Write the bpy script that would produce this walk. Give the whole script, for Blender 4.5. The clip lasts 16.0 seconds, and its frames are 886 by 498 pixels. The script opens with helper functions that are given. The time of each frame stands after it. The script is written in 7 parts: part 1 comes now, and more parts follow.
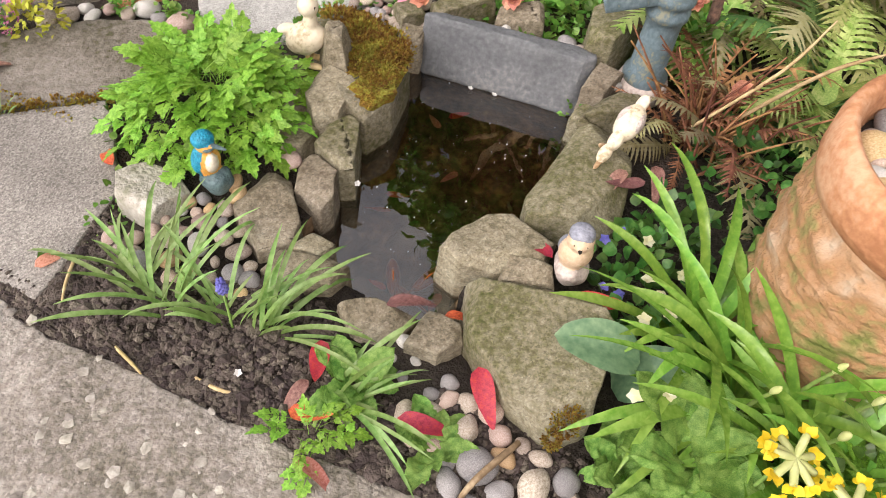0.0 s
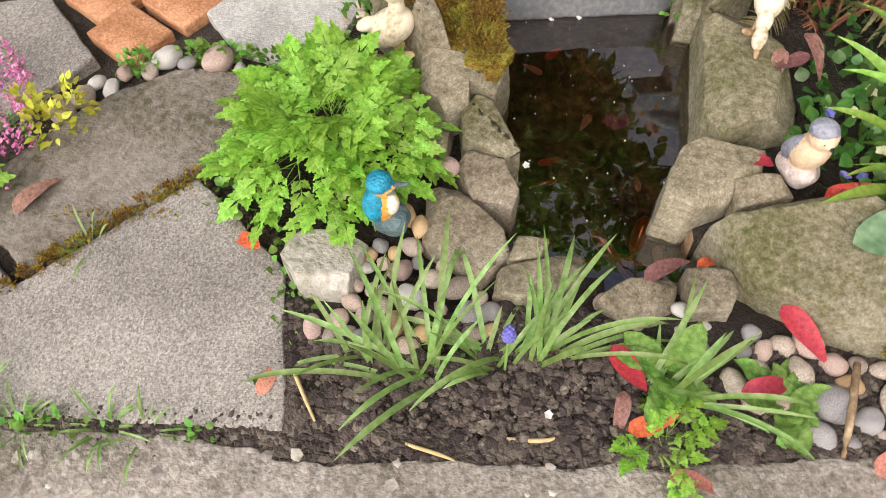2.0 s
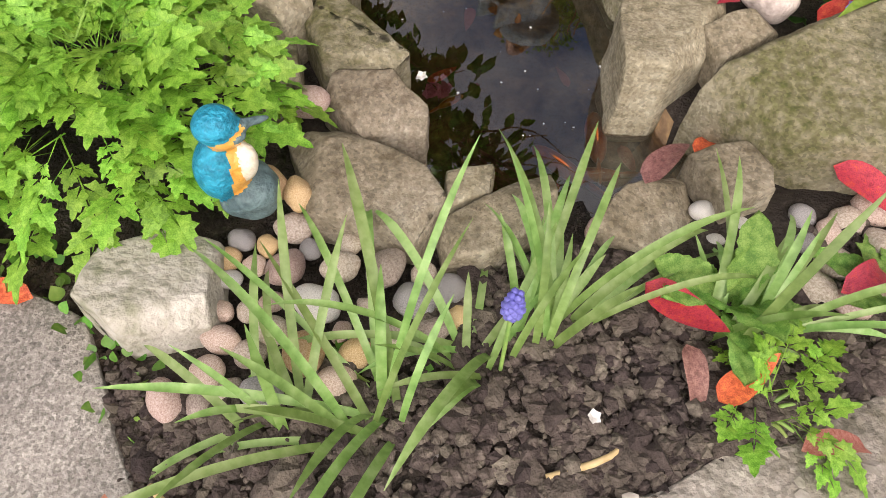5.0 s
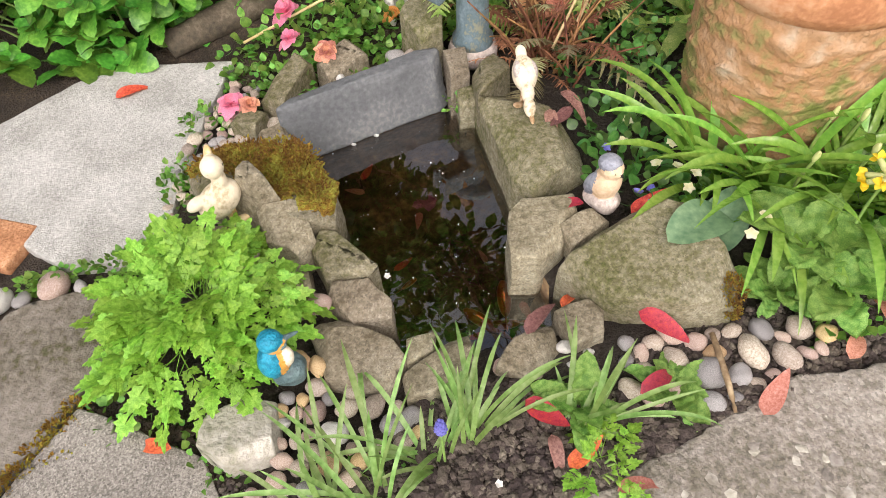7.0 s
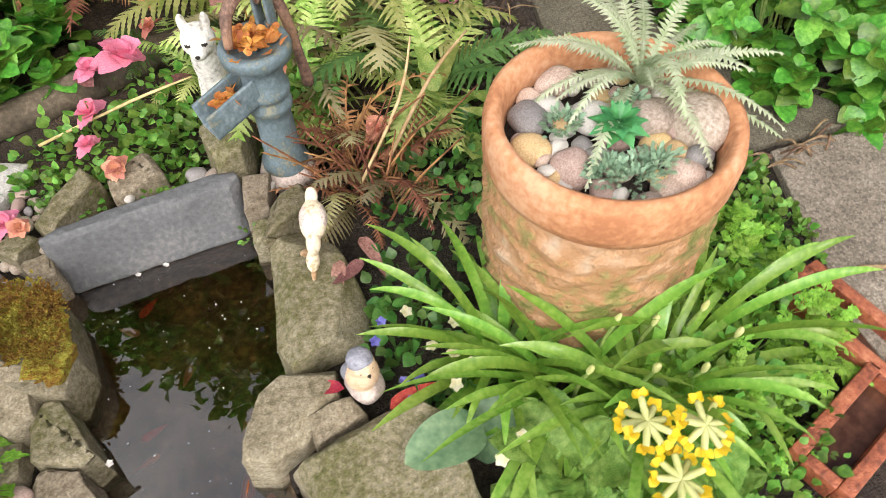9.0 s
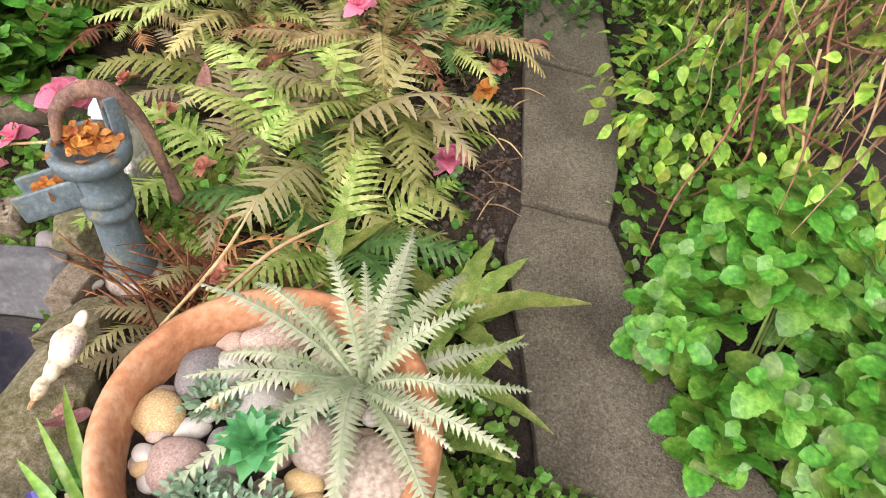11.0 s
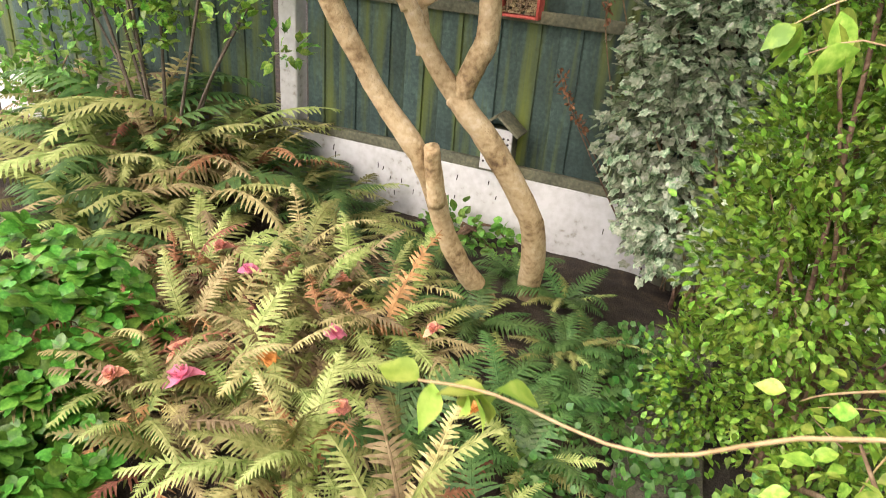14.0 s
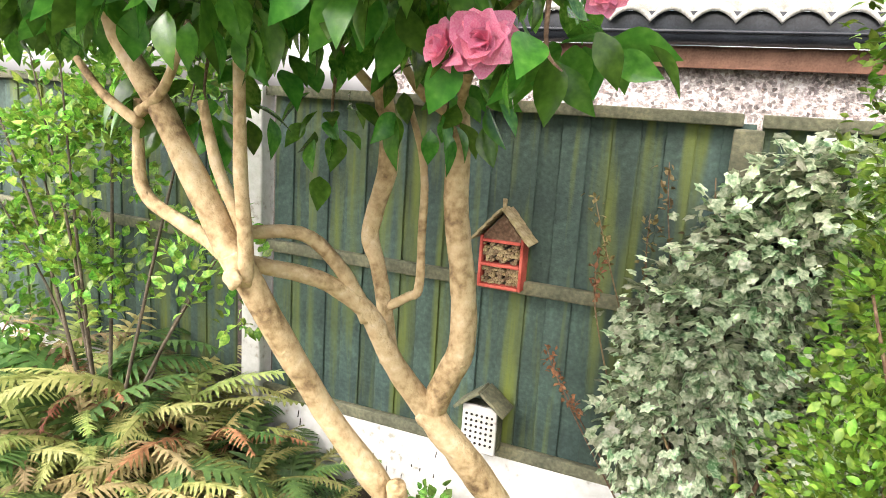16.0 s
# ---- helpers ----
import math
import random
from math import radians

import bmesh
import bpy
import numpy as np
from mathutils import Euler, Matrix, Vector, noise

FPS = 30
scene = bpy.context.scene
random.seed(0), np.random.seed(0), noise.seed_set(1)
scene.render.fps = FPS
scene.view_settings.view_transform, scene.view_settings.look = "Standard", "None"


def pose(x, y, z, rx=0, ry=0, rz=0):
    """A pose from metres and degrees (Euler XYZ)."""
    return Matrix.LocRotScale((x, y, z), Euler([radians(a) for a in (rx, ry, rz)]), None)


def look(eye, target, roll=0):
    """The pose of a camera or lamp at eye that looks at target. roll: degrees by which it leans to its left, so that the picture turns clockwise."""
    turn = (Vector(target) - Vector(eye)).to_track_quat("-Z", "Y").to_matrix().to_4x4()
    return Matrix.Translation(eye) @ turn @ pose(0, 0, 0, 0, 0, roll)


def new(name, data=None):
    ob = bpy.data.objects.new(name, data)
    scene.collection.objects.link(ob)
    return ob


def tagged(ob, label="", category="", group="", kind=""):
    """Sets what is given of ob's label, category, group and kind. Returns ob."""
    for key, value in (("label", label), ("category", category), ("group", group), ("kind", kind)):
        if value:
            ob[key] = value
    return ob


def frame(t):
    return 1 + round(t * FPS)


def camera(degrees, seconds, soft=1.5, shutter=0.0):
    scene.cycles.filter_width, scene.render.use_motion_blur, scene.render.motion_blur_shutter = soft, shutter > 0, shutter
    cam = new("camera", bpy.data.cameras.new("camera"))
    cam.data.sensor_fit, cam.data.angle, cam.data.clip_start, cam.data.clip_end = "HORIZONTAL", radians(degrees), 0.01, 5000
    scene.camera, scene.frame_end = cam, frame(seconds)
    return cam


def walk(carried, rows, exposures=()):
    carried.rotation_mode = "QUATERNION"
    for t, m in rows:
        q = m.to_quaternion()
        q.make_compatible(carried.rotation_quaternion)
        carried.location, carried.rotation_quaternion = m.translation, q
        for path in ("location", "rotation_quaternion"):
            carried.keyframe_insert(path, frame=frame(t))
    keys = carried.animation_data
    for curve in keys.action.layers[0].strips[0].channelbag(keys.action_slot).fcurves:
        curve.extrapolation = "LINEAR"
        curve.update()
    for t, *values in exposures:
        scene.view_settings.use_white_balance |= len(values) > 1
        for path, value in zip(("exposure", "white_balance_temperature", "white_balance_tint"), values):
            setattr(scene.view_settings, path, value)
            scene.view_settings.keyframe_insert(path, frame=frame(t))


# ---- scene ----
cam = camera(64.0, 16.0, 0.65, 0.15)
PATH = [
    (0, (0.304, 0.065, 1.459), (-0.102, 1.178, -0.153), 6.5),
    (0.5, (0.189, 0.07, 1.421), (-0.256, 1.096, -0.238), 6.3),
    (1, (-0.035, 0.067, 1.436), (-0.4, 1.141, -0.211), -0.9),
    (1.5, (-0.24, 0.083, 1.417), (-0.509, 1.127, -0.268), 3.6),
    (2, (-0.467, 0.117, 1.377), (-0.568, 1.123, -0.348), -3.0),
    (2.5, (-0.618, 0.13, 1.379), (-0.517, 1.096, -0.369), -2.7),
    (3, (-0.684, 0.16, 1.36), (-0.352, 1.106, -0.37), -3.9),
    (5.3, (-0.605, 0.346, 0.816), (-0.231, 1.37, -0.882), 3.8),
    (5.5, (-0.609, 0.304, 0.872), (-0.268, 1.34, -0.804), 1.2),
    (6, (-0.601, 0.241, 1.118), (-0.232, 1.289, -0.544), -1.3),
    (6.5, (-0.581, 0.152, 1.381), (-0.198, 1.239, -0.253), -2.5),
    (7, (-0.567, 0.079, 1.502), (-0.174, 1.242, -0.077), -4.0),
    (7.5, (-0.483, 0.093, 1.539), (-0.073, 1.258, -0.035), -2.8),
    (7.8, (-0.418, 0.119, 1.515), (0.063, 1.293, -0.031), -2.6),
    (7.9, (-0.344, 0.133, 1.542), (0.12, 1.302, -0.013), -3.3),
    (8, (-0.299, 0.168, 1.568), (0.182, 1.329, 0.011), -4.3),
    (8.5, (-0.056, 0.28, 1.563), (0.418, 1.439, 0.005), -0.3),
    (9, (0.208, 0.353, 1.609), (0.568, 1.49, 0.003), -1.4),
    (9.5, (0.538, 0.421, 1.631), (0.81, 1.597, 0.036), 5.2),
    (9.7, (0.632, 0.465, 1.62), (0.916, 1.637, 0.024), 5.3),
    (11.8, (1.42, 0.974, 1.616), (1.022, 2.317, 0.188), 5.0),
    (12, (1.483, 1.019, 1.622), (1.049, 2.349, 0.194), 3.5),
    (12.5, (1.574, 1.185, 1.706), (1.065, 2.616, 0.405), 5.5),
    (13, (1.559, 1.435, 1.738), (0.836, 2.879, 0.557), 6.4),
    (13.5, (1.43, 1.578, 1.847), (0.707, 3.137, 0.823), 5.8),
    (14, (1.34, 1.609, 1.995), (0.625, 3.265, 1.13), 4.7),
    (14.5, (1.235, 1.659, 2.075), (0.498, 3.379, 1.368), 3.2),
    (15, (1.192, 1.833, 2.241), (0.468, 3.592, 1.621), 4.5),
    (15.5, (1.139, 2.137, 2.367), (0.384, 3.918, 1.856), 5.1),
    (16, (1.117, 2.227, 2.398), (0.33, 4.021, 1.997), 3.7),
]
walk(cam, [(t, look(eye, target, roll)) for t, eye, target, roll in PATH],
     [(0, -0.36, 6850, 16), (3, -0.38, 6900, 14), (5.5, -0.4, 7000, 17), (7, -0.35, 6850, 14), (9.5, -0.27, 6800, 13), (12, -0.12, 6950, 24), (13, 0.08, 7000, 22), (14.5, 0.22, 6950, 17), (16, 0.8, 6850, 14)])

# ---- light ----
world = bpy.data.worlds.new("world")
scene.world = world
world.use_nodes = True
wn, wl = world.node_tree.nodes, world.node_tree.links
sky = wn.new("ShaderNodeTexSky")
sky.sky_type, sky.sun_disc = "NISHITA", False
sky.sun_elevation, sky.sun_rotation = radians(48), radians(215)
sky.air_density, sky.dust_density, sky.ozone_density = 1.0, 4.0, 1.0
wn["Background"].inputs["Strength"].default_value = 0.15
# broken cloud: white where the noise is high, blue between
wtc, wnoise, wramp, wbw, wmul, wmix = (wn.new("ShaderNode" + k) for k in ("TexCoord", "TexNoise", "ValToRGB", "RGBToBW", "Math", "Mix"))
wnoise.inputs["Scale"].default_value, wnoise.inputs["Detail"].default_value = 2.6, 6
wramp.color_ramp.elements[0].position, wramp.color_ramp.elements[1].position = 0.42, 0.62
wmul.operation, wmul.inputs[1].default_value = "MULTIPLY", 5.2
wmix.data_type = "RGBA"
wl.new(wtc.outputs["Generated"], wnoise.inputs["Vector"])
wl.new(wnoise.outputs["Fac"], wramp.inputs["Fac"])
wl.new(sky.outputs[0], wbw.inputs[0])
wl.new(wbw.outputs[0], wmul.inputs[0])
wl.new(wramp.outputs["Color"], wmix.inputs["Factor"])
wl.new(sky.outputs[0], wmix.inputs["A"])
wl.new(wmul.outputs[0], wmix.inputs["B"])
wl.new(wmix.outputs["Result"], wn["Background"].inputs["Color"])
sun = new("sun", bpy.data.lights.new("sun", "SUN"))
sun.data.energy, sun.data.angle, sun.data.color = 1.5, radians(14), (1.0, 0.92, 0.8)
sun.matrix_world = look((0, 0, 0), (-0.38, 0.55, -0.74))

rnd = random.Random(7)


# ---- materials ----
def material(name, stops, s1=6.0, s2=70.0, rough=0.8, bump=0.3, bscale=120.0, jitter=0.0, island=0.0,
             trans=0.0, metal=0.0, voro=0.0, vscale=60.0, spec=0.4, coord="Object", bdist=0.01):
    """Two scales of noise over a ramp of colours, grain relief, and a shift of value and hue from object to object or leaf to leaf."""
    m = bpy.data.materials.new(name)
    m.use_nodes = True
    nt = m.node_tree
    n, l = nt.nodes, nt.links
    b = n["Principled BSDF"]
    tc = n.new("ShaderNodeTexCoord")
    big, fine = n.new("ShaderNodeTexNoise"), n.new("ShaderNodeTexNoise")
    big.inputs["Scale"].default_value, fine.inputs["Scale"].default_value = s1, s2
    big.inputs["Detail"].default_value, fine.inputs["Detail"].default_value = 5, 6
    mix = n.new("ShaderNodeMix")
    mix.data_type = "FLOAT"
    mix.inputs["Factor"].default_value = 0.45
    ramp = n.new("ShaderNodeValToRGB")
    els = ramp.color_ramp.elements
    while len(els) < len(stops):
        els.new(0.5)
    for e, (p, c) in zip(els, stops):
        e.position, e.color = 0.5 + (p - 0.5) * 0.55, (*c, 1)
    for t in (big, fine):
        l.new(tc.outputs[coord], t.inputs["Vector"])
    l.new(big.outputs["Fac"], mix.inputs["A"])
    l.new(fine.outputs["Fac"], mix.inputs["B"])
    l.new(mix.outputs["Result"], ramp.inputs["Fac"])
    col = ramp.outputs["Color"]
    if voro:
        v = n.new("ShaderNodeTexVoronoi")
        v.inputs["Scale"].default_value = vscale
        l.new(tc.outputs[coord], v.inputs["Vector"])
        vm = n.new("ShaderNodeMix")
        vm.data_type, vm.blend_type = "RGBA", "OVERLAY"
        vm.inputs["Factor"].default_value = voro
        bw = n.new("ShaderNodeRGBToBW")
        l.new(v.outputs["Color"], bw.inputs[0])
        l.new(col, vm.inputs["A"])
        l.new(bw.outputs[0], vm.inputs["B"])
        col = vm.outputs["Result"]
    if jitter or island:
        hs = n.new("ShaderNodeHueSaturation")
        if island:
            src = n.new("ShaderNodeNewGeometry").outputs["Random Per Island"]
        else:
            src = n.new("ShaderNodeObjectInfo").outputs["Random"]
        a = island or jitter
        for sock, lo, hi in (("Value", 1 - a, 1 + a), ("Hue", 0.5 - a * 0.06, 0.5 + a * 0.06)):
            mr = n.new("ShaderNodeMapRange")
            mr.inputs["To Min"].default_value, mr.inputs["To Max"].default_value = lo, hi
            l.new(src, mr.inputs["Value"])
            l.new(mr.outputs["Result"], hs.inputs[sock])
        l.new(col, hs.inputs["Color"])
        col = hs.outputs["Color"]
    l.new(col, b.inputs["Base Color"])
    b.inputs["Roughness"].default_value, b.inputs["Metallic"].default_value = rough, metal
    b.inputs["Specular IOR Level"].default_value = spec
    if bump:
        g, bp = n.new("ShaderNodeTexNoise"), n.new("ShaderNodeBump")
        g.inputs["Scale"].default_value, g.inputs["Detail"].default_value = bscale, 7
        l.new(tc.outputs[coord], g.inputs["Vector"])
        bp.inputs["Strength"].default_value, bp.inputs["Distance"].default_value = bump, bdist
        l.new(g.outputs["Fac"], bp.inputs["Height"])
        l.new(bp.outputs["Normal"], b.inputs["Normal"])
    if trans:
        t, ms = n.new("ShaderNodeBsdfTranslucent"), n.new("ShaderNodeMixShader")
        l.new(col, t.inputs["Color"])
        ms.inputs["Fac"].default_value = trans
        l.new(b.outputs[0], ms.inputs[1])
        l.new(t.outputs[0], ms.inputs[2])
        l.new(ms.outputs[0], n["Material Output"].inputs["Surface"])
    return m


def leafy(name, dark, mid, light, rough=0.45, island=0.25, jitter=0.0, trans=0.3, s1=9.0, bump=0.25):
    return material(name, [(0.3, dark), (0.52, mid), (0.72, light)], s1, 60, rough, bump, 90, jitter, island, trans, spec=0.5, bdist=0.003)


SOIL = material("soil", [(0.3, (0.022, 0.016, 0.012)), (0.55, (0.044, 0.034, 0.027)), (0.75, (0.08, 0.064, 0.052))], 5, 90, 0.95, 0.9, 160, bdist=0.02)
CLOD = material("clods", [(0.3, (0.05, 0.038, 0.032)), (0.6, (0.09, 0.07, 0.06)), (0.8, (0.16, 0.13, 0.11))], 12, 120, 0.95, 0.6, 220, island=0.6)
LITTER = material("litter", [(0.3, (0.022, 0.016, 0.011)), (0.55, (0.045, 0.032, 0.022)), (0.8, (0.1, 0.07, 0.045))], 8, 90, 0.95, 0.8, 140, bdist=0.02)
CONCRETE = material("concrete", [(0.3, (0.18, 0.163, 0.144)), (0.5, (0.262, 0.24, 0.216)), (0.7, (0.36, 0.333, 0.303))], 2.6, 190, 0.9, 0.4, 320, voro=0.5, vscale=230)
CONCRETE_WORN = material("worn_concrete", [(0.28, (0.135, 0.12, 0.09)), (0.5, (0.255, 0.226, 0.194)), (0.7, (0.36, 0.325, 0.288))], 3.2, 45, 0.92, 0.6, 110, voro=0.35, vscale=150, bdist=0.01)
CONCRETE_DARK = material("mossy_concrete", [(0.28, (0.075, 0.075, 0.035)), (0.42, (0.145, 0.125, 0.1)), (0.7, (0.24, 0.215, 0.185))], 3, 45, 0.92, 0.6, 120, voro=0.12, vscale=110, bdist=0.01)
CONCRETE_PALE = material("pale_concrete", [(0.3, (0.3, 0.293, 0.272)), (0.5, (0.4, 0.393, 0.373)), (0.7, (0.47, 0.463, 0.443))], 5, 120, 0.9, 0.5, 180, voro=0.2, vscale=110)
PATHSTONE = material("path_concrete", [(0.28, (0.07, 0.062, 0.044)), (0.5, (0.12, 0.108, 0.08)), (0.72, (0.175, 0.16, 0.122))], 3, 130, 0.9, 0.6, 160, voro=0.35, vscale=120)
GRAVELSLAB = material("gravel_concrete", [(0.28, (0.14, 0.118, 0.092)), (0.5, (0.225, 0.195, 0.158)), (0.72, (0.32, 0.285, 0.235))], 3, 130, 0.9, 0.6, 160, voro=0.45, vscale=110)
PAVER = material("terracotta_paver", [(0.3, (0.3, 0.13, 0.06)), (0.55, (0.46, 0.22, 0.11)), (0.75, (0.56, 0.31, 0.18))], 9, 90, 0.9, 0.6, 120)
BRICKRED = material("wet_brick", [(0.3, (0.16, 0.045, 0.025)), (0.55, (0.36, 0.11, 0.055)), (0.75, (0.47, 0.19, 0.1))], 9, 80, 0.45, 0.5, 120)
STONE = material("sandstone", [(0.26, (0.115, 0.095, 0.058)), (0.46, (0.215, 0.182, 0.128)), (0.62, (0.285, 0.248, 0.183)), (0.8, (0.36, 0.322, 0.25))], 4.5, 60, 0.9, 0.4, 190, jitter=0.2, bdist=0.006, voro=0.34, vscale=220)
STONE_MOSS = material("lichened_sandstone", [(0.24, (0.07, 0.075, 0.02)), (0.4, (0.125, 0.115, 0.058)), (0.56, (0.19, 0.168, 0.11)), (0.8, (0.285, 0.26, 0.19))], 4, 60, 0.92, 0.4, 190, jitter=0.12, bdist=0.006, voro=0.34, vscale=220)
SLATE = material("slate", [(0.3, (0.09, 0.095, 0.102)), (0.55, (0.13, 0.135, 0.142)), (0.82, (0.22, 0.22, 0.215))], 4, 70, 0.62, 0.5, 60)
MOSS = material("moss", [(0.32, (0.2, 0.09, 0.015)), (0.46, (0.34, 0.2, 0.025)), (0.58, (0.36, 0.31, 0.035)), (0.75, (0.46, 0.44, 0.07))], 12, 90, 0.98, 1.0, 260, bdist=0.02)
PEBBLE = material("pebble", [(0.3, (0.22, 0.17, 0.135)), (0.5, (0.36, 0.295, 0.245)), (0.7, (0.48, 0.42, 0.365))], 9, 60, 0.6, 0.25, 90, jitter=0.3, bdist=0.004)
PEBBLE_WHITE = material("white_pebble", [(0.3, (0.36, 0.34, 0.31)), (0.45, (0.52, 0.5, 0.47)), (0.7, (0.64, 0.62, 0.59))], 22, 80, 0.6, 0.3, 90, jitter=0.1)
PEBBLE_GREY = material("grey_pebble", [(0.3, (0.16, 0.15, 0.155)), (0.5, (0.25, 0.235, 0.235)), (0.7, (0.35, 0.335, 0.33))], 16, 60, 0.6, 0.25, 90, jitter=0.25)
PEBBLE_TAN = material("tan_pebble", [(0.3, (0.34, 0.22, 0.1)), (0.5, (0.5, 0.34, 0.17)), (0.7, (0.6, 0.46, 0.3))], 16, 60, 0.6, 0.25, 90, jitter=0.2)
PEBBLE_PINK = material("pink_pebble", [(0.3, (0.28, 0.18, 0.15)), (0.5, (0.42, 0.31, 0.265)), (0.7, (0.54, 0.44, 0.39))], 14, 60, 0.6, 0.25, 90, jitter=0.25)
GRIT = material("grit", [(0.3, (0.2, 0.18, 0.15)), (0.55, (0.34, 0.31, 0.27)), (0.8, (0.5, 0.47, 0.42))], 20, 60, 0.85, 0.3, 90, island=0.35)
PALESTONE = material("pale_lichened_stone", [(0.28, (0.24, 0.24, 0.17)), (0.45, (0.36, 0.34, 0.28)), (0.62, (0.46, 0.43, 0.38)), (0.8, (0.58, 0.56, 0.5))], 9, 50, 0.9, 0.7, 80, bdist=0.012)
TERRACOTTA = material("terracotta", [(0.3, (0.38, 0.162, 0.076)), (0.52, (0.522, 0.247, 0.123)), (0.75, (0.617, 0.361, 0.218))], 6, 60, 0.75, 0.3, 70)
POTSIDE = material("weathered_terracotta", [(0.3, (0.15, 0.17, 0.04)), (0.4, (0.27, 0.22, 0.085)), (0.5, (0.37, 0.2, 0.095)), (0.66, (0.44, 0.27, 0.155)), (0.84, (0.47, 0.37, 0.27))], 4, 20, 0.9, 0.8, 60, bdist=0.015)
PUMPBLUE = material("grey_blue_paint", [(0.28, (0.22, 0.22, 0.16)), (0.42, (0.1, 0.145, 0.165)), (0.62, (0.15, 0.205, 0.235)), (0.8, (0.24, 0.3, 0.32))], 8, 60, 0.5, 0.2, 90)
RUST = material("rusty_iron", [(0.3, (0.11, 0.07, 0.055)), (0.5, (0.22, 0.13, 0.1)), (0.7, (0.34, 0.2, 0.13))], 14, 90, 0.7, 0.5, 110)
CERAMIC = material("cream_stone", [(0.28, (0.4, 0.32, 0.2)), (0.42, (0.66, 0.57, 0.42)), (0.7, (0.76, 0.68, 0.55))], 10, 60, 0.6, 0.2, 80)
CATWHITE = material("weathered_white", [(0.3, (0.3, 0.29, 0.26)), (0.48, (0.6, 0.59, 0.55)), (0.7, (0.78, 0.77, 0.73))], 16, 70, 0.8, 0.5, 70)
KBLUE = material("glazed_blue", [(0.35, (0.0, 0.16, 0.26)), (0.6, (0.01, 0.3, 0.46))], 20, 90, 0.35, 0.6, 160)
KORANGE = material("glazed_orange", [(0.35, (0.6, 0.26, 0.04)), (0.65, (0.75, 0.42, 0.1))], 20, 90, 0.35, 0.3, 120)
KWHITE = material("glazed_white", [(0.35, (0.6, 0.5, 0.36)), (0.6, (0.78, 0.72, 0.6))], 20, 90, 0.4, 0.3, 120)
KDARK = material("glazed_slate", [(0.35, (0.06, 0.1, 0.11)), (0.65, (0.13, 0.2, 0.21))], 20, 90, 0.5, 0.5, 120)
TPEACH = material("painted_peach", [(0.3, (0.55, 0.38, 0.24)), (0.65, (0.7, 0.53, 0.37))], 16, 90, 0.6, 0.3, 90)
TGREY = material("painted_grey", [(0.3, (0.13, 0.14, 0.18)), (0.65, (0.3, 0.31, 0.36))], 16, 90, 0.6, 0.4, 90)
TBASE = material("painted_rock", [(0.3, (0.34, 0.28, 0.25)), (0.65, (0.58, 0.5, 0.46))], 16, 90, 0.7, 0.6, 80)
BARK = material("pale_bark", [(0.2, (0.15, 0.095, 0.05)), (0.36, (0.34, 0.235, 0.12)), (0.5, (0.49, 0.36, 0.2)), (0.64, (0.56, 0.43, 0.255)), (0.85, (0.66, 0.55, 0.38))], 5, 34, 0.85, 0.8, 46, bdist=0.012)
TWIG = material("brown_twig", [(0.3, (0.1, 0.06, 0.035)), (0.6, (0.23, 0.15, 0.09)), (0.8, (0.4, 0.3, 0.2))], 9, 60, 0.85, 0.4, 80, jitter=0.3)
def streaked(name, base, dark, algae, rail=0.0):
    """Painted boards with grain and algae in long upright streaks, more towards the foot of some boards."""
    m = material(name, [(0.3, dark), (0.6, base), (0.8, tuple(c * 1.5 for c in base))], 3, 40, 0.75, 0.5, 50, jitter=0.25)
    n, l = m.node_tree.nodes, m.node_tree.links
    b = n["Principled BSDF"]
    col = b.inputs["Base Color"].links[0].from_socket
    geo, mp, nz, rp, mx = (n.new("ShaderNode" + k) for k in ("NewGeometry", "Mapping", "TexNoise", "ValToRGB", "Mix"))
    mp.inputs["Scale"].default_value = (11.0, 2.0, 0.7)
    nz.inputs["Scale"].default_value, nz.inputs["Detail"].default_value = 1.0, 5
    rp.color_ramp.elements[0].position, rp.color_ramp.elements[1].position = 0.49, 0.72
    mx.data_type = "RGBA"
    mx.inputs["B"].default_value = (*algae, 1)
    l.new(geo.outputs["Position"], mp.inputs["Vector"])
    l.new(mp.outputs["Vector"], nz.inputs["Vector"])
    l.new(nz.outputs["Fac"], rp.inputs["Fac"])
    l.new(rp.outputs["Color"], mx.inputs["Factor"])
    l.new(col, mx.inputs["A"])
    l.new(mx.outputs["Result"], b.inputs["Base Color"])
    return m


FENCE = streaked("green_painted_board", (0.058, 0.098, 0.082), (0.032, 0.055, 0.05), (0.14, 0.175, 0.035))
RAIL = material("weathered_rail", [(0.3, (0.07, 0.075, 0.05)), (0.55, (0.13, 0.13, 0.085)), (0.78, (0.22, 0.21, 0.13))], 4, 40, 0.85, 0.5, 60)
WHITEWALL = material("white_masonry_paint", [(0.24, (0.32, 0.3, 0.26)), (0.36, (0.5, 0.495, 0.47)), (0.7, (0.6, 0.595, 0.58))], 3, 24, 0.8, 0.3, 60)
REDPAINT = material("red_paint", [(0.3, (0.42, 0.06, 0.045)), (0.65, (0.62, 0.13, 0.1))], 9, 60, 0.6, 0.2, 80)
REED = material("reed_ends", [(0.3, (0.3, 0.22, 0.12)), (0.65, (0.55, 0.44, 0.28))], 30, 120, 0.85, 0.3, 120, jitter=0.3)
DARK = material("dark_hole", [(0.4, (0.015, 0.012, 0.01)), (0.6, (0.03, 0.025, 0.02))], 20, 60, 0.95, 0)
